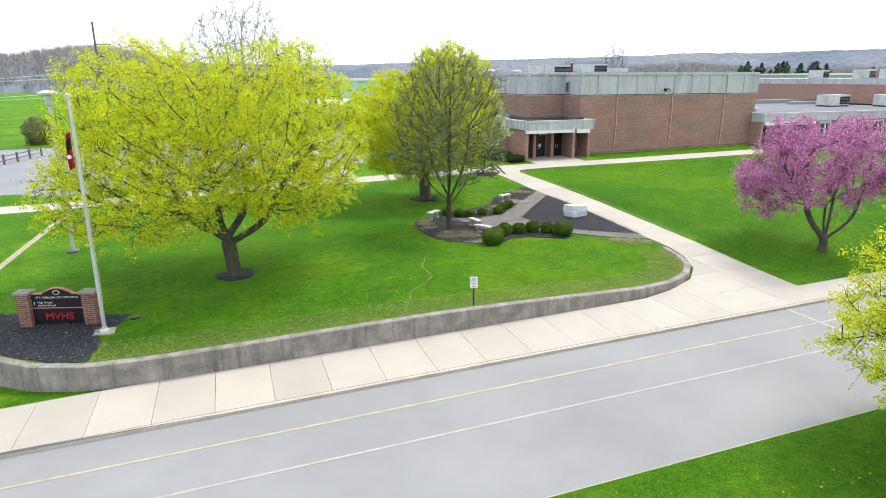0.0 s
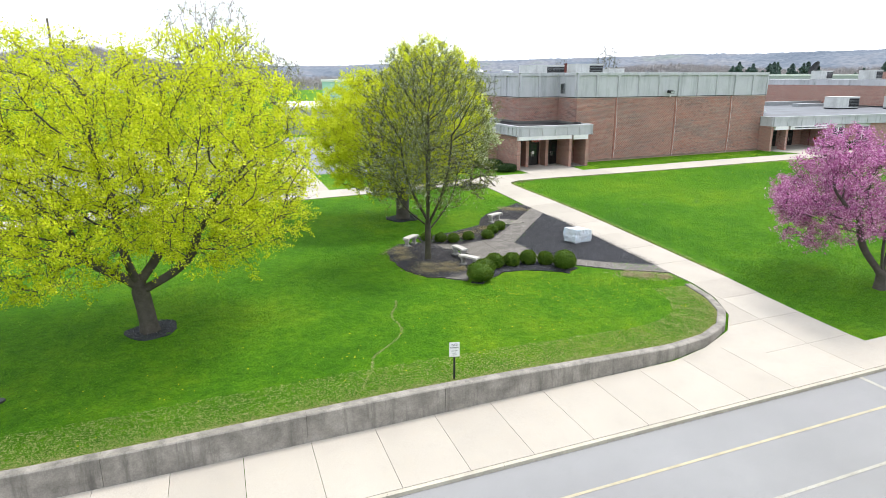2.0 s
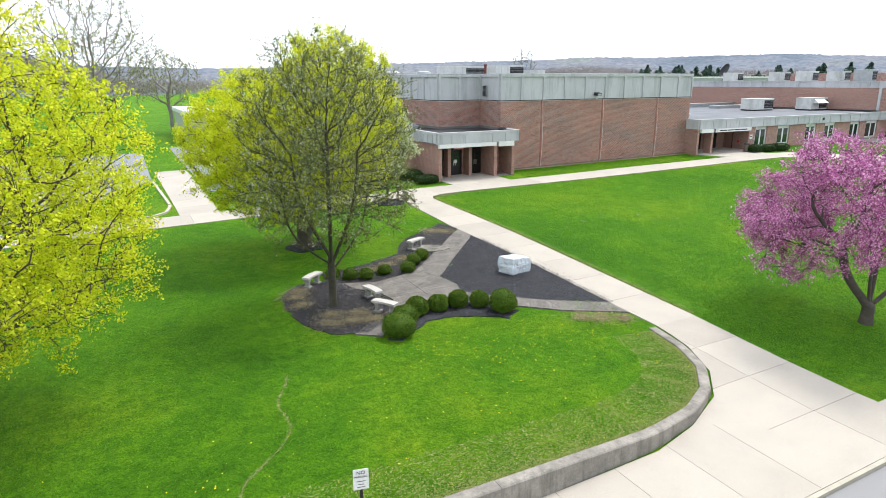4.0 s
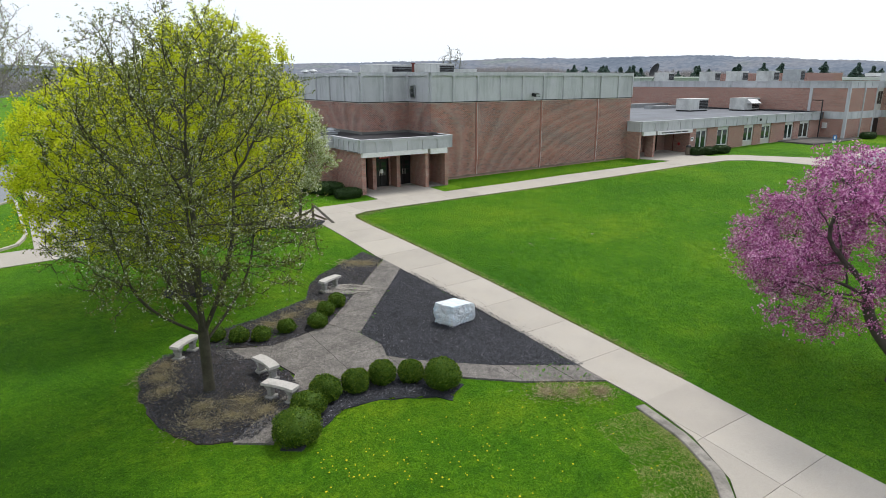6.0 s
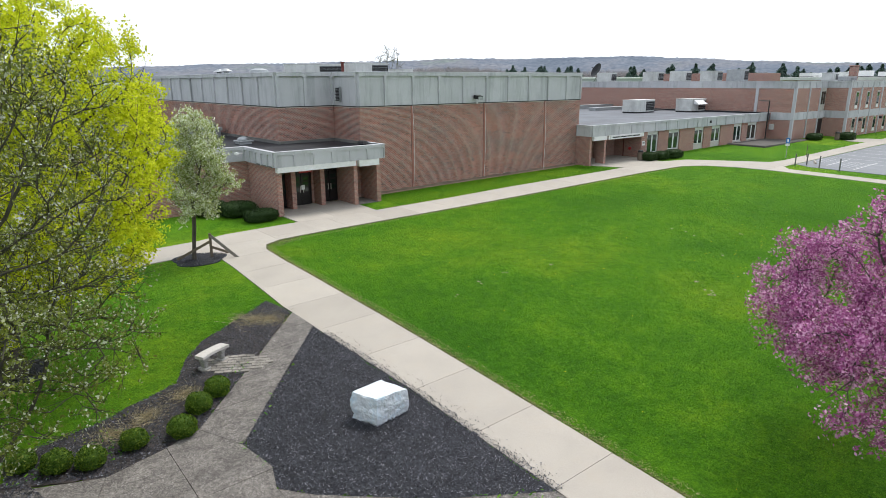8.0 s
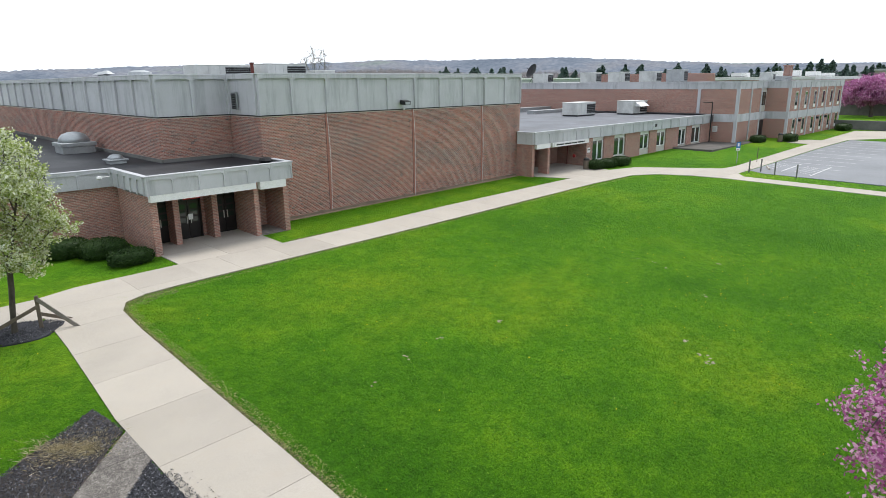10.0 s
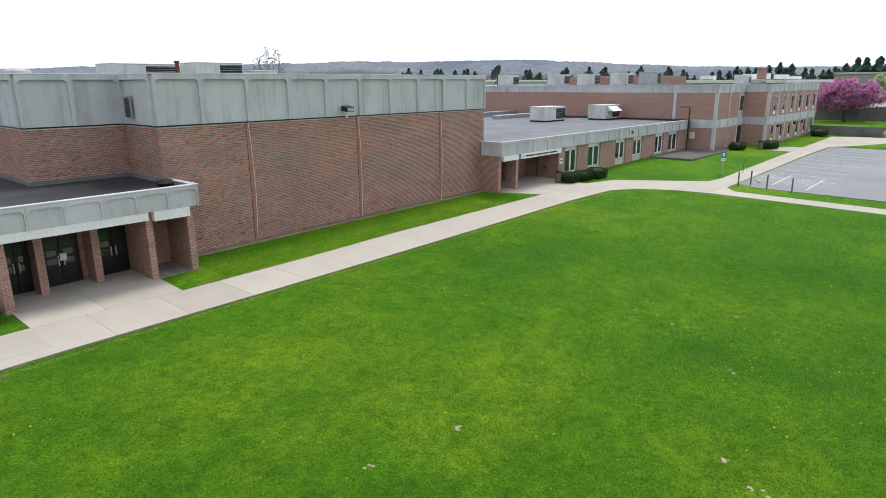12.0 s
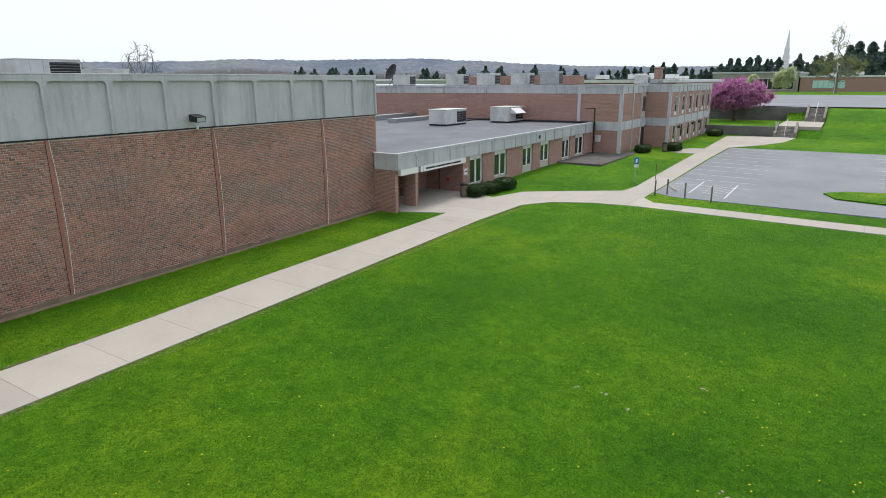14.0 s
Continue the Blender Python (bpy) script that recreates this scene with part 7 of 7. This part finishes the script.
for k in range(8):
    vent_unit("rooftop_unit", "small pale air unit on a far flat roof", 153 + 5.5 * k, 66 + rngb.uniform(0, 30), 9.2, rngb.uniform(1.5, 4), 2.0, rngb.uniform(0.7, 1.5), False, WHITE if k % 3 else UNIT, "units on the far roofs")
spire = thing("church_spire", "white church spire above the trees", "spire", m=pose(587, 83, 4))
part("tower", Shape().soft(-3, -3, 0, 3, 3, 17, 0.2).soft(-2.3, -2.3, 17, 2.3, 2.3, 23, 0.2), WHITE, spire)
part("belfry", Shape().soft(-1.7, -1.7, 23, 1.7, 1.7, 28, 0.15), WHITE, spire)
part("steeple", Shape().tube((0, 0, 28), (0, 0, 41), 1.5, 0.1, 8), WHITE, spire)
for x, y in ((255, 40), (262, 24)):
    t = thing("street_lamp", "thin pale lamp column by the upper lot", "lamp post", "lamps of the upper lot", m=pose(x, y, 4.6))
    part("post", Shape().tube((0, 0, 0), (0, 0, 9), 0.12, 0.08, 8), POLE, t)
    part("head", Shape().soft(-0.8, -0.2, 8.9, 0.3, 0.2, 9.1, 0.03), POLE, t)
sheet("far_lawn", [(236, -120), (296, -120), (296, 85), (236, 85)], GRASS, "far lawn before the low school", "lawn", lambda x, y: ground_z(x, y) + 0.02, 15.0)


# ---- far trees and hills ----
def conifer(x, y, h, seed, z=2.0):
    rng = np.random.default_rng(seed)
    t = thing("conifer", "tall dark green conifer", "tree", "far conifers", m=pose(x, y, z))
    part("trunk", Shape().tube((0, 0, 0), (0, 0, h * 0.9), h * 0.018, 0.03, 6), BARK, t)
    n = 1900
    f = rng.uniform(0.06, 1.0, n) ** 0.85
    tiers = 0.72 + 0.28 * np.sin(f * 24 + seed)
    r = h * 0.60 * (1.02 - f) ** 0.80 * tiers * np.sqrt(rng.uniform(0.15, 1, n))
    a = rng.uniform(0, 2 * math.pi, n)
    r *= 0.75 + 0.35 * np.sin(3 * a + seed + 9 * f)
    c = np.column_stack([r * np.cos(a), r * np.sin(a), f * h - r * 0.15])
    v, q = quads(rng, c, h * 0.035, 0.5)
    part("crown", array_mesh("crown", v, q, CONIFER), CONIFER, t)


rngc = random.Random(9)
for az, dist, h in ((45.0, 330, 15), (44.2, 330, 12), (42.6, 340, 14), (35.5, 420, 12), (34, 420, 13), (30.5, 380, 14), (29.0, 400, 14), (27.5, 420, 13), (25.8, 390, 17), (24.4, 380, 13), (22.4, 360, 18), (21.2, 400, 14), (18.6, 340, 16), (17.3, 330, 18), (16.5, 330, 17), (15.4, 400, 15), (13.4, 330, 19), (12.0, 330, 16), (10.8, 380, 14),
                    (8.6, 420, 20), (7.9, 420, 19), (7.2, 410, 21), (6.5, 420, 19), (5.7, 420, 20), (4.3, 430, 22), (3.2, 430, 21), (2.3, 420, 22), (0.6, 400, 27), (-0.2, 390, 26), (-1.2, 400, 29), (-2.2, 400, 28), (-3.4, 400, 30), (-4.5, 400, 30), (-6, 400, 29)):
    h *= 0.78 if 9 < az < 40 else 1.0
    conifer(25 + dist * math.cos(radians(az)), 32 + dist * math.sin(radians(az)), h * 0.9, int(dist + az * 10), 3.0)
    conifer(25 + (dist + 18) * math.cos(radians(az + 0.55)), 32 + (dist + 18) * math.sin(radians(az + 0.55)), h * rngc.uniform(0.65, 0.95), int(dist + az * 10) + 999, 3.0)
for k in range(60):
    az, dist = rngc.uniform(9, 44), rngc.uniform(330, 470)
    conifer(25 + dist * math.cos(radians(az)), 32 + dist * math.sin(radians(az)), rngc.uniform(8, 15), 700 + k, 3.0)
for k, (x, y, h) in enumerate(((285, 66, 6), (284, 58, 7), (281, 54.5, 8.5))):
    tree("young_pear_tree", "far young tree in pale green leaf", x, y, [(0, 0, h * 0.6, h * 0.2, h * 0.2, h * 0.42)], 1.6, 0.12, 140 + k, BARK_PALE, WHITE_BLOSSOM, 260, 5000, 0.2, 0.4, 0.6, 0.03, 1.2, group="far young trees")
tree("park_tree", "large far tree with a bare crooked top", 266, 40, [(0, 0, 8, 8, 8, 4.5), (0.5, 0.5, 15, 3, 3, 6)], 3.0, 0.6, 150, BARK_PALE, SPRING, 800, 4500, 0.16, 0.6, 0.9, 0.04, 3.5)


def wooded_hill(name, az0, az1, dist, crest, seed, label, depth=260, count=0, size=5.0, bare=0, canopy=0.0):
    """A long ridge seen far off: its canopy, small crowns, and leafless trees among them."""
    n, rows = (900, 26) if canopy else (160, 6)

    def height(az, w):
        return crest(az) * math.sin(min(1.0, w * 1.25) * math.pi / 2) ** 0.8

    verts = []
    for j in range(rows):
        for k in range(n + 1):
            az = az0 + (az1 - az0) * k / n
            w = j / (rows - 1)
            d = dist + depth * w
            x, y = 25 + d * math.cos(radians(az)), 32 + d * math.sin(radians(az))
            rough = canopy * (noise.noise((x * 0.11, y * 0.11, seed)) + 0.6 * noise.noise((x * 0.27, y * 0.27, seed))) if canopy else 0.0
            verts.append((x, y, height(az, w) + rough - (3 if j == 0 else 0)))
    a = np.array([j * (n + 1) + k for j in range(rows - 1) for k in range(n)])
    t = tagged(new(name), label, "woodland", kind="stuff")
    # slope colour includes the blue of distance haze
    part("slope", array_mesh("slope", np.array(verts), np.stack([a, a + 1, a + n + 2, a + n + 1], 1), HAZY_HILL, True), HAZY_HILL, t)
    rng = np.random.default_rng(seed)

    def stand(m):
        u, w = rng.uniform(0, 1, m), rng.uniform(0, 1, m)
        az, d = az0 + (az1 - az0) * u, dist + depth * w
        hz = np.array([height(a, b) for a, b in zip(az, w)])
        patch = np.array([noise.noise(Vector((a * 0.9, b * 4, seed))) for a, b in zip(az, w)])
        return np.column_stack([25 + d * np.cos(np.radians(az)), 32 + d * np.sin(np.radians(az)), hz]), patch

    if count:
        c, patch = stand(count)
        hh = size * (0.85 + 0.4 * np.clip(patch + 0.3, 0, 1)) * rng.uniform(0.75, 1.2, count)
        ang = np.arange(6) * math.pi / 3
        rad = hh * rng.uniform(0.35, 0.6, count)
        lev = []
        for zf, rf in ((0.15, 0.7), (0.55, 1.0), (0.85, 0.6)):
            ring = np.stack([np.cos(ang), np.sin(ang)], 1)[None] * (rad * rf)[:, None, None] * rng.uniform(0.75, 1.25, (count, 6, 1))
            lev.append(np.concatenate([c[:, None, :2] + ring, np.broadcast_to((c[:, 2] + hh * zf)[:, None, None], (count, 6, 1))], 2))
        apex = c + np.column_stack([rng.normal(size=(count, 2)) * hh[:, None] * 0.08, hh])
        v = np.concatenate(lev + [apex[:, None]], 1).reshape(-1, 3)
        k = np.arange(6)
        q = (k + 1) % 6
        one = np.concatenate([np.stack(x, 1) for x in ((k, q, q + 6), (k, q + 6, k + 6), (k + 6, q + 6, q + 12), (k + 6, q + 12, k + 12), (k + 12, q + 12, np.full(6, 18)))])
        part("trees", array_mesh("trees", v, (one[None] + (np.arange(count) * 19)[:, None, None]).reshape(-1, 3), HAZY_WOODS, True), HAZY_WOODS, t)
    if bare:
        c, patch = stand(bare)
        hh = size * 1.35 * rng.uniform(0.55, 1.2, bare)
        twigs = 40
        base = np.repeat(c, twigs, 0)
        h = np.repeat(hh, twigs)[:, None]
        lo = rng.uniform(0.1, 0.55, (len(base), 1))
        lo[::twigs] = 0.0
        a = rng.uniform(0, 2 * math.pi, len(base))
        out = np.column_stack([np.cos(a), np.sin(a), np.zeros(len(a))]) * rng.uniform(0.10, 0.55, (len(base), 1))
        out[::twigs] *= 0.1
        top = np.minimum(1.0, lo + rng.uniform(0.25, 0.5, (len(base), 1)))
        top[::twigs] = 0.95
        p0 = base + np.array([0, 0, 1.0]) * lo * h
        p1 = base + np.array([0, 0, 1.0]) * top * h + out * h
        w = np.column_stack([-np.sin(a), np.cos(a), np.zeros(len(a))]) * h * 0.007
        v = np.stack([p0 - w, p0 + w, p1 + 0.35 * w, p1 - 0.35 * w], 1).reshape(-1, 3)
        part("bare_trees", array_mesh("bare_trees", v, np.arange(len(v)).reshape(-1, 4), BARE_WOOD), BARE_WOOD, t)


def crest_line(knots):
    """A smooth outline through heights at evenly spaced bearings."""
    a0, step, hs = knots

    def at(a):
        u = min(max((a - a0) / step, 0.0), len(hs) - 1.001)
        k = int(u)
        f = u - k
        f = f * f * (3 - 2 * f)
        return hs[k] * (1 - f) + hs[k + 1] * f + 1.1 * noise.noise((a * 0.8, 3.1, 0)) + 0.6 * noise.noise((a * 2.7, 7.7, 0))
    return at


RIDGE = crest_line((-15, 5, (32, 32, 33, 34, 35, 36, 37, 40, 46, 54, 60, 59, 57, 59, 54, 52, 49, 47, 42, 38, 37, 40, 44, 48, 48, 44, 40, 36)))
wooded_hill("far_hill", -14, 122, 1250, RIDGE, 1, "far wooded ridge in early spring, blue-grey haze in its colour", 320, 0, 5.6, 0, 2.2)
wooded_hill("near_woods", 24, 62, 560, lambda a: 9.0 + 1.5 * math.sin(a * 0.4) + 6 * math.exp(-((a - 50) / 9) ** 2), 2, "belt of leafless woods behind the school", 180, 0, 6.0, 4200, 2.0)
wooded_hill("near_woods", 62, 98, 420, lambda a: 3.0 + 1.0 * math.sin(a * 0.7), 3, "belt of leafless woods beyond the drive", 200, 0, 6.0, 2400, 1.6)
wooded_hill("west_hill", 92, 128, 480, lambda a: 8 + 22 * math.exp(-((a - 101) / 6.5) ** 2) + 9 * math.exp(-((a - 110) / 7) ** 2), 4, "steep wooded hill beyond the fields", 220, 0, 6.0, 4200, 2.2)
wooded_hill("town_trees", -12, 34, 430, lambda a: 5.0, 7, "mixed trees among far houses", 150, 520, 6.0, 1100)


# ---- grass, flowers and bare spots ----
def fringe(seed, line, width, per_metre, height, mat, name, label, category, side=1, start=0.2):
    """Longer dry blades along an edge."""
    rng = np.random.default_rng(seed)
    pts = np.array(along(line, 0.25))
    k = rng.integers(0, len(pts) - 1, int(per_metre * 0.25 * len(pts)))
    d = pts[k + 1] - pts[k]
    nrm = np.column_stack([-d[:, 1], d[:, 0]]) / (np.linalg.norm(d, axis=1)[:, None] + 1e-9) * side
    p = pts[k] + d * rng.uniform(0, 1, (len(k), 1)) + nrm * (start + width * rng.uniform(0, 1, (len(k), 1)) ** 2)
    c = np.column_stack([p, [ground_z(x, y) for x, y in p]])
    n = len(c)
    w = rng.normal(size=(n, 3)) * 0.007
    tip = c + np.column_stack([rng.normal(size=(n, 2)) * 0.04, height * rng.uniform(0.4, 1.2, n)])
    v = np.stack([c - w, c + w, tip], 1).reshape(-1, 3)
    tagged(new(name, array_mesh(name, v, np.arange(3 * n).reshape(-1, 3), mat)), label, category, kind="stuff")


def lawn_heights(x, y):
    def hump(a, b, q, s):
        return q * np.exp(-((x - a) ** 2 + (y - b) ** 2) / s)
    return 0.2 + 0.0133 * (x - 15) + 0.0163 * (y - 31) + hump(0, 32, 0.5, 100) + hump(25, 41, 0.3, 128) + hump(9, 22, 0.25, 60)


def blades(seed, box, count, keep):
    rng = np.random.default_rng(seed)
    p = rng.uniform((box[0], box[1]), (box[2], box[3]), (count, 2))
    free = (p[:, 0] > 24.8) & (p[:, 0] < 66) & (p[:, 1] > 26.2) & (p[:, 1] < 51.2)
    z = np.full(count, -99.0)
    z[free] = lawn_heights(p[free, 0], p[free, 1])
    z[~free] = [ground_z(x, y) if keep(x, y) else -99 for x, y in p[~free]]
    ok = z > -50
    c = np.column_stack([p, z])[ok]
    n = len(c)
    a = rng.uniform(0, 2 * math.pi, n)
    w = np.column_stack([np.cos(a), np.sin(a), np.zeros(n)]) * rng.uniform(0.007, 0.014, n)[:, None]
    tip = c + np.column_stack([rng.normal(size=(n, 2)) * 0.03, rng.uniform(0.02, 0.055, n)])
    v = np.stack([c - w, c + w, tip], 1).reshape(-1, 3)
    return array_mesh("blades", v, np.arange(3 * n).reshape(-1, 3), BLADE)


def on_lawn(x, y):
    if y < 18.1:
        return y < 10.8
    if x > 68.4:
        return False
    if y < 26.2:
        return y < 10.8 or (x < 20.8 and wall_gap(x, y) > 0.22 and y > wall_y(x)) or (x > 23.9 and y > 19.8)
    if 21.5 < x < 24.7 and y < 54:
        return False
    if any(inside(x, y, q) for q in (TRIANGLE, WEST_BED, NORTH_BED, SOUTH_BED)) or (12 < x < 21.6 and 28.8 + (21 - x) * 0.1 < y < 36 and inside(x, y, [(12.0, 30.2), (12.6, 29.7), (17.2, 31.2), (21.5, 27.7), (21.9, 41.2), (14, 36)])):
        return False
    return y < (51.2 if x < 24 else 51.7)


def inside(x, y, poly):
    c = False
    for k in range(len(poly)):
        (xa, ya), (xb, yb) = poly[k - 1], poly[k]
        if (ya > y) != (yb > y) and x < (xb - xa) * (y - ya) / (yb - ya) + xa:
            c = not c
    return c


for k, (area_, count) in enumerate((((-8, 21, 24, 51.6), 150000), ((24, 21, 54, 51.7), 230000), ((54, 28, 69, 51.7), 50000), ((8, 3, 26, 10.8), 30000))):
    tagged(new("grass", blades(51 + k, area_, count, on_lawn)), "short mown spring grass", "grass", kind="stuff")
tagged(new("grass", blades(57, (36, 54.7, 59.2, 58.5), 30000, lambda x, y: True)), "short mown spring grass along the brick wall", "grass", kind="stuff")


def spots(name, seed, groups, mat, size, label, category, flat=True):
    rng = np.random.default_rng(seed)
    V, F = [], []
    for cx, cy, sx, sy, n in groups:
        for _ in range(n):
            x, y = cx + rng.normal() * sx, cy + rng.normal() * sy
            if not on_lawn(x, y):
                continue
            z, r = ground_z(x, y) + (0.05 if flat else 0.012), size * rng.uniform(0.6, 1.4)
            k = len(V)
            V.append((x, y, z + 0.012))
            m = 7
            V += [(x + r * rng.uniform(0.7, 1.2) * math.cos(2 * math.pi * i / m), y + r * rng.uniform(0.7, 1.2) * math.sin(2 * math.pi * i / m), z - 0.01) for i in range(m)]
            F += [(k, k + 1 + i, k + 1 + (i + 1) % m) for i in range(m)]
    me = bpy.data.meshes.new(name)
    me.from_pydata(V, [], F)
    me.materials.append(mat)
    tagged(new(name, me), label, category, kind="stuff")


spots("dandelions", 61, [(16.5, 26.5, 2.2, 1.2, 130), (14, 27.8, 1.0, 0.8, 60), (44, 34, 6, 4, 110), (48, 30, 6, 4, 90), (36, 38, 8, 6, 60), (4, 23.5, 4, 1, 40), (12, 24, 5, 1.5, 60), (12, 9.5, 5, 0.8, 70), (40, 47, 8, 2, 60), (55, 42, 8, 6, 80)], DANDELION, 0.019, "scattered yellow dandelion heads", "dandelions")
spots("bare_spots", 62, [(33.6, 39.35, 0.1, 0.06, 4), (31.0, 39.75, 0.08, 0.05, 3), (29.3, 39.4, 0.12, 0.07, 3), (36.7, 34.0, 0.12, 0.08, 4), (36.1, 33.2, 0.12, 0.12, 3), (35.75, 32.75, 0.15, 0.15, 7), (27.5, 38.8, 0.1, 0.06, 2), (44.1, 39.7, 0.1, 0.06, 3), (44.2, 38.9, 0.1, 0.06, 3),
                         (43.8, 38.1, 0.1, 0.06, 2), (45.9, 36.6, 0.08, 0.1, 4), (41.4, 35.4, 0.08, 0.08, 3), (24.2, 38.55, 0.1, 0.1, 4)], SAND, 0.05, "small bare patches of soil in the lawn", "bare soil", False)


fringe(71, WALL[3:], 1.6, 1800, 0.02, DRY_PALE, "dry_fringe", "pale dry grass along the retaining wall", "dry grass")
fringe(72, [(23.75, 26.5), (23.9, 30), (24.05, 36), (24.2, 42), (24.45, 47.5), (24.65, 50.0), (25.1, 50.8)], 0.35, 220, 0.03, DRY_PALE, "dry_fringe", "pale dry grass along the path", "dry grass", -1, 0.05)
fringe(73, [(6.0, 21.7), (6.15, 22.2), (6.4, 22.5), (6.6, 23.0), (6.75, 23.6), (7.3, 24.1), (7.9, 24.7), (8.25, 25.3), (8.3, 25.8), (8.2, 26.4), (8.3, 27.0), (8.7, 27.7), (8.9, 28.4)], 0.06, 150, 0.010, TRACK, "worn_track", "crooked pale worn track in the lawn", "worn track", start=-0.05)
fringe(74, [(24.6, 51.0), (36, 51.5), (50, 51.65), (65, 51.5)], 0.25, 130, 0.03, DRY_PALE, "dry_fringe", "pale dry grass along the path", "dry grass", -1, 0.05)

EDGE = leaf_material("edge_soil", [(0.0, (0.11, 0.085, 0.055)), (0.6, (0.24, 0.19, 0.12)), (1.0, (0.38, 0.33, 0.20))], 0.1)
LAWN_EDGE = [(23.72, 26.5), (23.87, 30), (24.02, 36), (24.17, 42), (24.42, 47.5), (24.62, 50.0), (25.02, 50.9), (25.9, 51.38)]
fringe(75, LAWN_EDGE, 0.16, 420, 0.012, EDGE, "edge_soil", "brown soil and dead grass along the path edge", "soil", -1, -0.02)
fringe(76, [(25.9, 51.37), (36, 51.62), (50, 51.8), (60, 51.95), (65.2, 51.7)], 0.12, 260, 0.012, EDGE, "edge_soil", "brown soil and dead grass along the path edge", "soil", -1, -0.02)
fringe(77, [(34.5, 54.5), (40, 54.42), (46, 54.67), (58, 54.62)], 0.14, 260, 0.012, EDGE, "edge_soil", "brown soil and dead grass along the path edge", "soil", 1, -0.02)
fringe(78, [(25.1, 50.7), (25.9, 51.2), (27.2, 51.3)], 0.7, 500, 0.012, EDGE, "edge_soil", "worn brown corner of the lawn", "soil", -1, 0.0)
chips(79, [[(17.2, 33.4), (17.5, 33.4), (17.4, 34.5), (19.2, 36.5), (18.95, 36.6), (17.1, 34.5)], [(19.7, 28.9), (21.6, 27.9), (21.6, 28.9), (20.0, 29.9)], [(17.9, 38.2), (18.4, 37.8), (19.2, 38.4), (18.7, 38.6)], [(12.5, 36.2), (14.5, 35.6), (16.0, 36.0), (15.0, 37.2)]], 45, BLADE, 0.035, "weeds", "small green weeds along the beds", "weeds", 0.07)


# ---- single bricks on the near walls ----
def brick_boxes(at):
    """Corners and faces of bricks whose lower left corners and lengths are given, facing -y; open at the back."""
    n = len(at)
    h, deep = 0.067, 0.004
    x0, x1, z0 = at[:, 0], at[:, 0] + at[:, 2], at[:, 1]
    y0, y1 = np.full(n, -deep), np.zeros(n)
    v = np.stack([np.stack(q, 1) for q in ((x0, y0, z0), (x1, y0, z0), (x1, y0, z0 + h), (x0, y0, z0 + h), (x0, y1, z0), (x1, y1, z0), (x1, y1, z0 + h), (x0, y1, z0 + h))], 1).reshape(-1, 3)
    one = np.array([(0, 1, 2, 3), (3, 2, 6, 7), (1, 5, 6, 2), (4, 0, 3, 7), (4, 5, 1, 0)])
    return v, (one[None] + (np.arange(n) * 8)[:, None, None]).reshape(-1, 4)


def brick_skin(parent, p0, p1, z0, z1, near=None):
    """Running-bond bricks on the face from p0 to p1, facing to the right of that direction."""
    length, turn = math.dist(p0, p1), math.degrees(math.atan2(p1[1] - p0[1], p1[0] - p0[0]))
    m = pose(p0[0], p0[1], 0, 0, 0, turn)
    rows = []
    for r in range(int((z1 - z0) / 0.082)):
        x = -0.1075 if r % 2 else 0.0
        while x < length - 0.03:
            a, b = max(x, 0.0), min(x + 0.200, length)
            if b - a > 0.05:
                rows.append((a, z0 + 0.082 * r, b - a))
            x += 0.215
    rows = np.array(rows)
    if near:
        own = (rows[:, 0] > near[0]) & (rows[:, 0] < near[1]) & (rows[:, 1] > near[2]) & (rows[:, 1] < near[3]) & (rows[:, 2] > 0.19)
        v, f = brick_boxes(np.array([(0.0, 0.0, 0.200)]))
        me = array_mesh("brick", v, f, BRICK_PIECE)
        for x, z, _ in rows[own]:
            placed("brick", me, parent, m @ Matrix.Translation((x, 0, z)))
        rows = rows[~own]
    v, f = brick_boxes(rows)
    ob = part("brickwork", array_mesh("brickwork", v, f, BRICK_PIECE), BRICK_PIECE, parent)
    ob.matrix_basis = m
    ob["kind"] = "stuff"


brick_skin(gym, (GX0, GY), (GX1, GY), 0.85, GB - 0.04, (0.6, 8.4, 1.4, 2.05))
brick_skin(gym, (GX0, GYW), (GX0, GY), 4.45, GB - 0.04)
brick_skin(gym, (GW, GYW), (GX0, GYW), 4.45, GB - 0.04)
brick_skin(gym, (GW, GN), (GW, GYW), 4.45, GB - 0.04)
